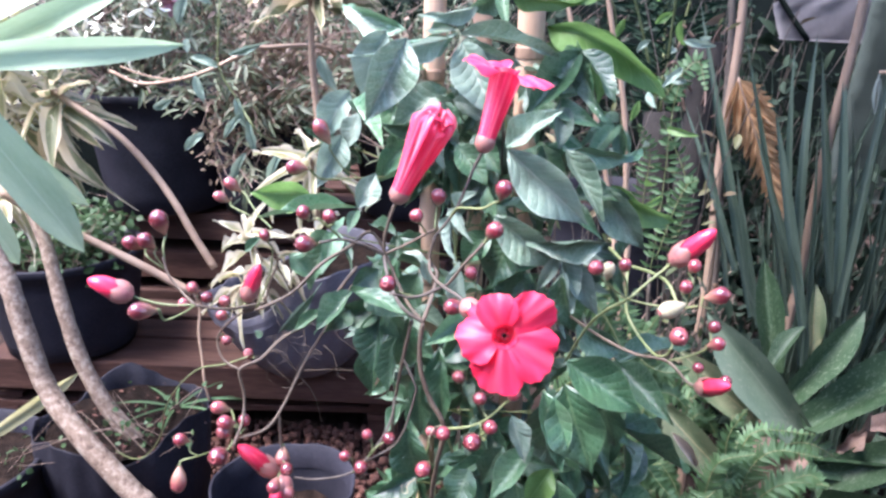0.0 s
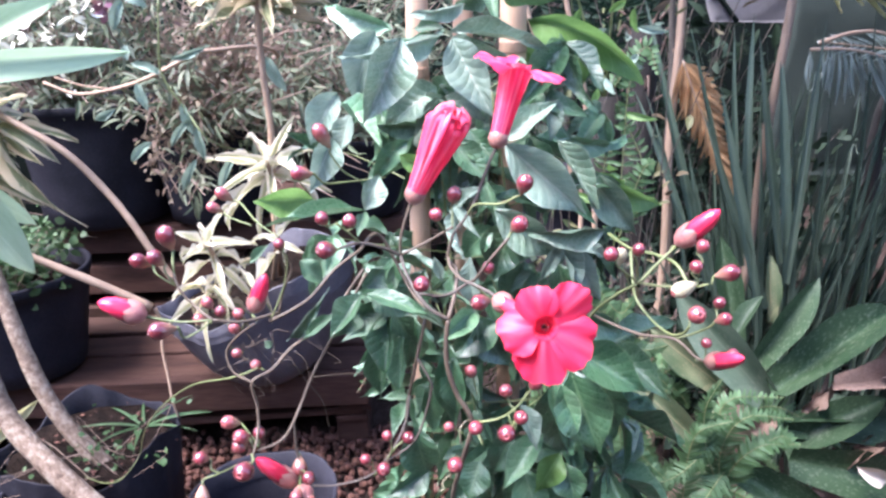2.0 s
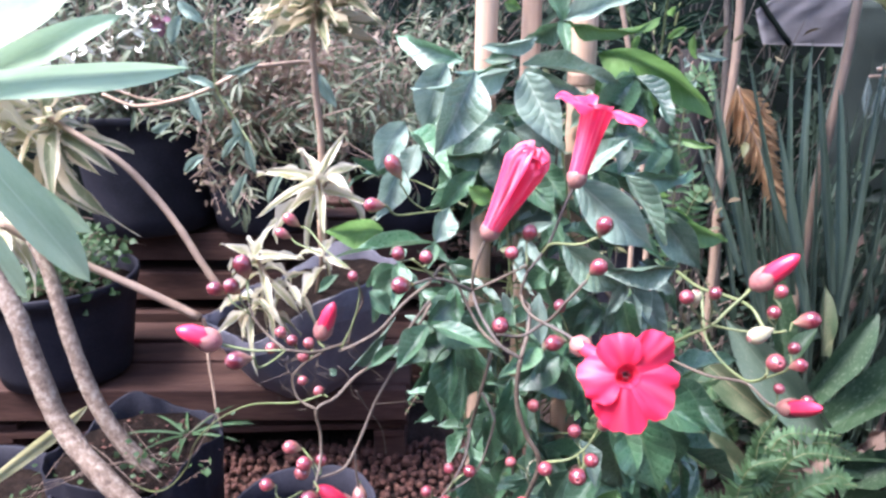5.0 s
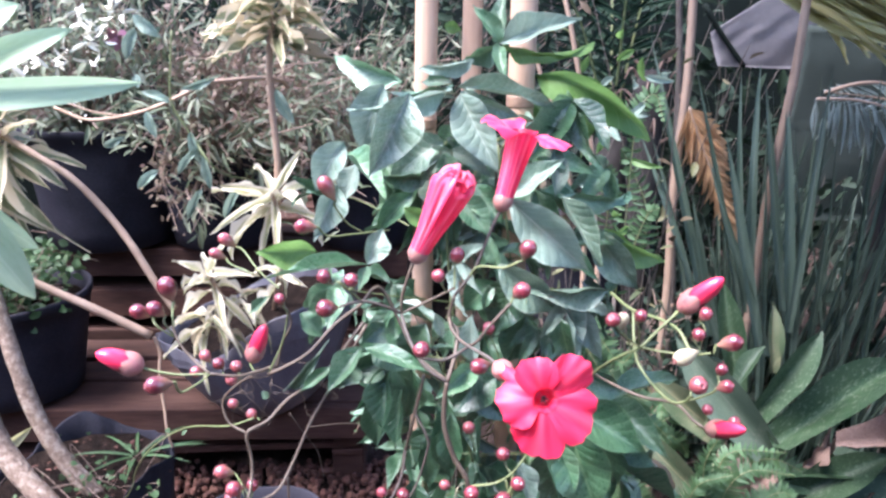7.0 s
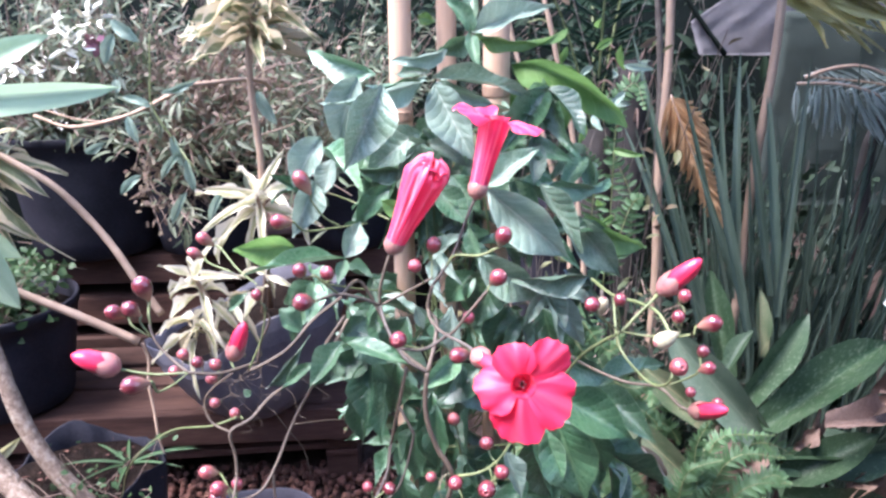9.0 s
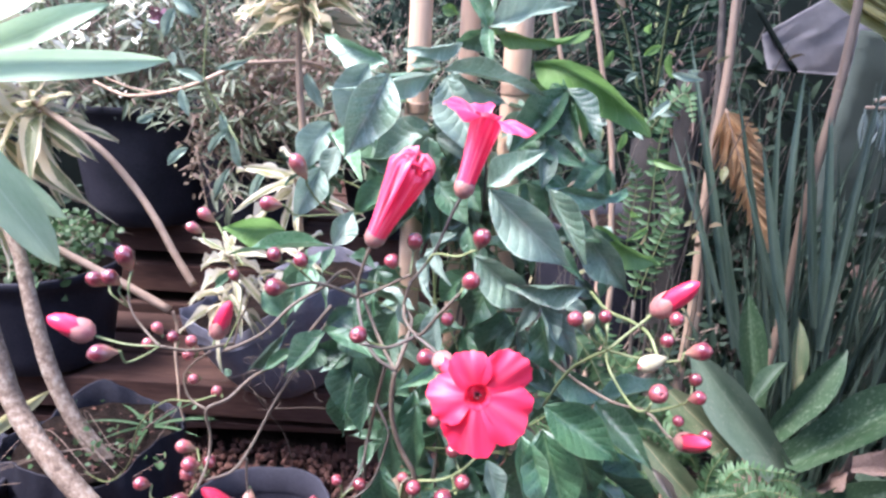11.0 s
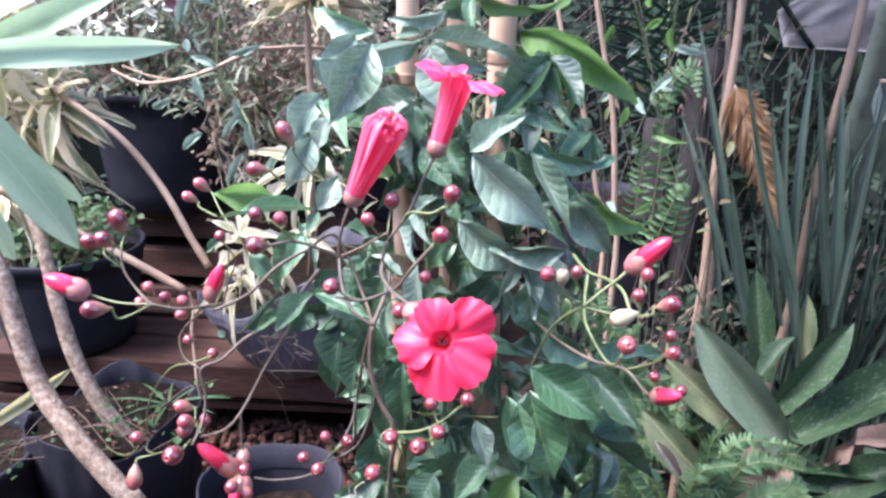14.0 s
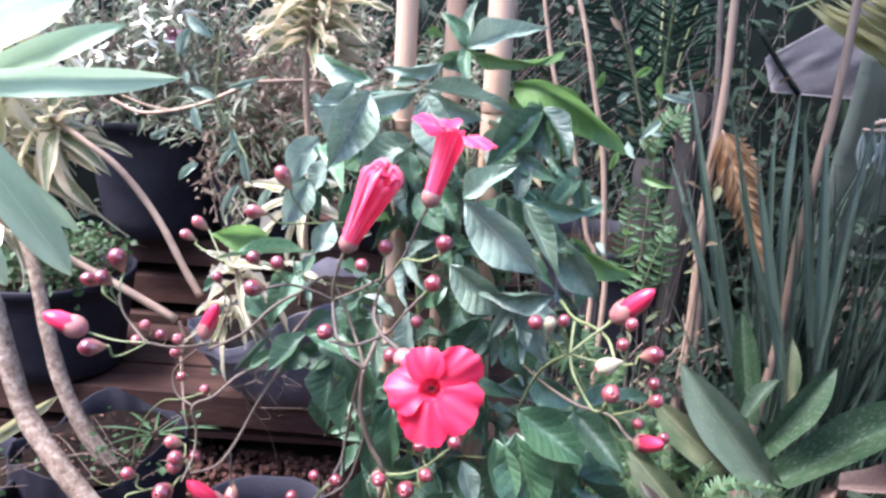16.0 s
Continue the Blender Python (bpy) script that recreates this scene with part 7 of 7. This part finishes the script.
slack_sheet("plastic_sheet", ((0.952, 2.300, 1.268), (1.75, 2.300, 1.80), (1.70, 2.300, 1.150), (0.985, 2.300, 1.168)), SACK, "lilac-grey plastic sheet hanging behind the palms", 0.009, 1, "sheet")
slack_sheet("shade_cloth", ((1.180, 2.180, 1.292), (2.45, 2.180, 1.33), (2.45, 2.180, 0.66), (1.135, 2.180, 0.70)), CLOTH, "faded grey-green shade cloth draped behind the palm", 0.022, 2, "cloth")
strap_band = thing("strap", (0.99, 2.288, 1.26), "dark webbing strap hanging across the plastic sheet", "strap")
bm = bmesh.new()
tube(bm, [(0.918, 2.288, 1.350), (0.985, 2.288, 1.262), (1.069, 2.290, 1.166)], 0.008, 0.008, 6, 4)
part("band", bm, TARP, strap_band)

palm = thing("palm", (1.35, 1.9, 0.0), "small palm with blue-grey drooping fronds", "palm")
pr = random.Random(19)
rib_a, rib_b = Vector((0.972, 1.7, 1.116)), Vector((1.248, 1.68, 1.075))
rachis = part("frond", tube(bmesh.new(), [rib_a, rib_a.lerp(rib_b, 0.35) + Vector((0, 0, 0.012)), rib_a.lerp(rib_b, 0.7), rib_b - Vector((0, 0, 0.05))], 0.004, 0.003, 6, 5), TAN, palm)
for k in range(44):
    q = (k % 22 + 0.5) / 22
    b = rib_a.lerp(rib_b, q) + Vector((0, pr.uniform(-0.02, 0.02), 0.01 * math.sin(3 * q)))
    fall, length = radians(88 - 52 * q + pr.uniform(-12, 12)), (0.09 + 0.14 * q) * pr.uniform(0.8, 1.2)
    part("pinna", PINNA["p"][k % 2], None, rachis, m=blade_pose(b, b + Vector((length * math.cos(fall), pr.uniform(-0.03, 0.03), -length * math.sin(fall))), pr.uniform(0.006, 0.009), pr.uniform(-50, 50)))
frond(palm, [(1.558, 1.800, 1.063), (1.343, 1.800, 1.088), (1.172, 1.780, 1.113), (1.020, 1.750, 1.129)], 0.13, 0.006, 20, "p", Vector((0, -1, 0.2)), 0.9, 24, 0.004, TAN)
# this frond looks sunlit through its light leaflet colour
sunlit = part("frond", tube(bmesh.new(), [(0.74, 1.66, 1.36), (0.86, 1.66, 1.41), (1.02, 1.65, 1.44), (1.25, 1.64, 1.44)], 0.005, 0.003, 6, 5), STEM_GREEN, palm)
for k in range(64):
    q = (k % 32 + 0.5) / 32
    b = Vector((0.76 + 0.46 * q, 1.65 + pr.uniform(-0.03, 0.03), 1.375 + 0.10 * q - 0.04 * q * q + pr.uniform(-0.006, 0.006)))
    drop, length = radians(29 + pr.uniform(-7, 4)), (0.40 - 0.10 * q) * pr.uniform(0.8, 1.1)
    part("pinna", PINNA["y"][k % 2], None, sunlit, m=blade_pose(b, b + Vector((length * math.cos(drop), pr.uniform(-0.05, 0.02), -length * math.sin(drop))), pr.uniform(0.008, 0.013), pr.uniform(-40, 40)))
stem(palm, [(1.35, 1.9, 0.0), (1.33, 1.88, 0.5), (1.28, 1.82, 1.0), (1.558, 1.800, 1.063)], 0.03, 0.012, BARK_DARK, "trunk", seg=10)
stem(palm, [(1.014, 1.740, 1.127), (1.082, 1.730, 1.149), (1.162, 1.730, 1.149), (1.259, 1.720, 1.108)], 0.006, 0.003, TAN, "dry_sheath")
dark_palm = thing("cycad", (0.62, 2.05, 0.0), "cycad fronds arching in the shade, which is put into their colour", "palm")
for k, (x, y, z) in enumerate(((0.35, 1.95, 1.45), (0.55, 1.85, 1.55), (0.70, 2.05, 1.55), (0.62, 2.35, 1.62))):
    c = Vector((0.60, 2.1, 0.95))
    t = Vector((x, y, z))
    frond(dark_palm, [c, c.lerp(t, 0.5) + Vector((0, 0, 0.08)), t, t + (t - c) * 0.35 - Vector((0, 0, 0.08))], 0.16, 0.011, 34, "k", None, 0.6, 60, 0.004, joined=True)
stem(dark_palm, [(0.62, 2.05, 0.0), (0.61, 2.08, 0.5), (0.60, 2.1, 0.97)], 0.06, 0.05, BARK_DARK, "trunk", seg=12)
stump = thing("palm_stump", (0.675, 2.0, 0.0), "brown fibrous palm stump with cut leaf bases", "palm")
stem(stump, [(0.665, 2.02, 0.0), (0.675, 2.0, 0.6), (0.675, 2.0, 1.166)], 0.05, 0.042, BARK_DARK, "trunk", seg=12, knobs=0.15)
sp = random.Random(61)
for k in range(20):
    a, lean = k * 2.4, sp.uniform(0.02, 0.09)
    b = Vector((0.675, 2.0, 1.166)) + Vector((0.036 * math.cos(a), 0.036 * math.sin(a), -0.012 * k + 0.02))
    stem(stump, [b, b + Vector((0.6 * lean * math.cos(a), 0.6 * lean * math.sin(a), 0.035)), b + Vector((lean * math.cos(a), lean * math.sin(a), sp.uniform(-0.03, 0.08)))], 0.0045, 0.002, DRY, "leaf_base", seg=5)
ladder = thing("ladder_fern", (0.0, 0.97, 0.0), "small pale ladder fern frond by the pallet", "fern")
frond(ladder, [(-0.032, 0.97, 0.801), (-0.047, 0.972, 0.774), (-0.066, 0.975, 0.732), (-0.094, 0.98, 0.678)], 0.020, 0.0042, 13, "g", None, 0.9, 84, 0.0012, TAN, True)
stem(ladder, [(0.0, 0.97, 0.0), (0.01, 0.97, 0.4), (-0.012, 0.965, 0.771), (-0.032, 0.97, 0.801)], 0.002, 0.0014, STEM_GREEN)
bush("twiggy_sapling", "thin twiggy sapling with sparse yellowing leaves", [((0.26, 1.28, 0.80), (0.60, 1.62, 1.40)), ((0.30, 1.35, 1.0), (0.50, 1.6, 1.5))], 52, TWIG_LEAF, 0.034, 0.36, 13, 7, (0.43, 1.5, 0.0), 0.4, "sapling", 0.0022, STEM_BROWN)
bush("twiggy_sapling", "thin twiggy sapling with sparse yellowing leaves", [((0.12, 1.3, 0.75), (0.45, 1.8, 1.45))], 53, TWIG_LEAF, 0.034, 0.36, 11, 7, (0.30, 1.6, 0.0), 0.4, "sapling", 0.0022, STEM_BROWN)
# foliage added to fill gaps with dark; its colour stands for shade
bush("ground_cover", "low ground cover added under the canes, coloured dark as shade", [((0.25, 1.5, 0.15), (0.85, 2.1, 0.62))], 51, BUSH_DARK, 0.04, 0.5, 70, 16, (0.55, 1.8, 0.0), 0.0, "ground cover")
bush("shade_plants", "leafy undergrowth added behind the sword leaves, coloured dark as shade", [((0.75, 1.72, 0.1), (1.6, 2.15, 0.85)), ((0.6, 1.5, 0.1), (1.4, 1.8, 0.5))], 54, BUSH_DARK, 0.05, 0.4, 110, 20, (1.05, 1.85, 0.0), 0.1, "undergrowth", 0.002, STEM_BROWN)
bush("shade_plants", "tall foliage added under the plastic sheet, coloured dark as shade", [((0.7, 2.4, 0.3), (1.9, 2.95, 1.30)), ((0.3, 2.3, 0.3), (1.2, 2.9, 1.6))], 55, BUSH_DARK, 0.075, 0.35, 120, 24, (1.0, 2.6, 0.0), 0.3, "undergrowth", 0.003, STEM_BROWN)
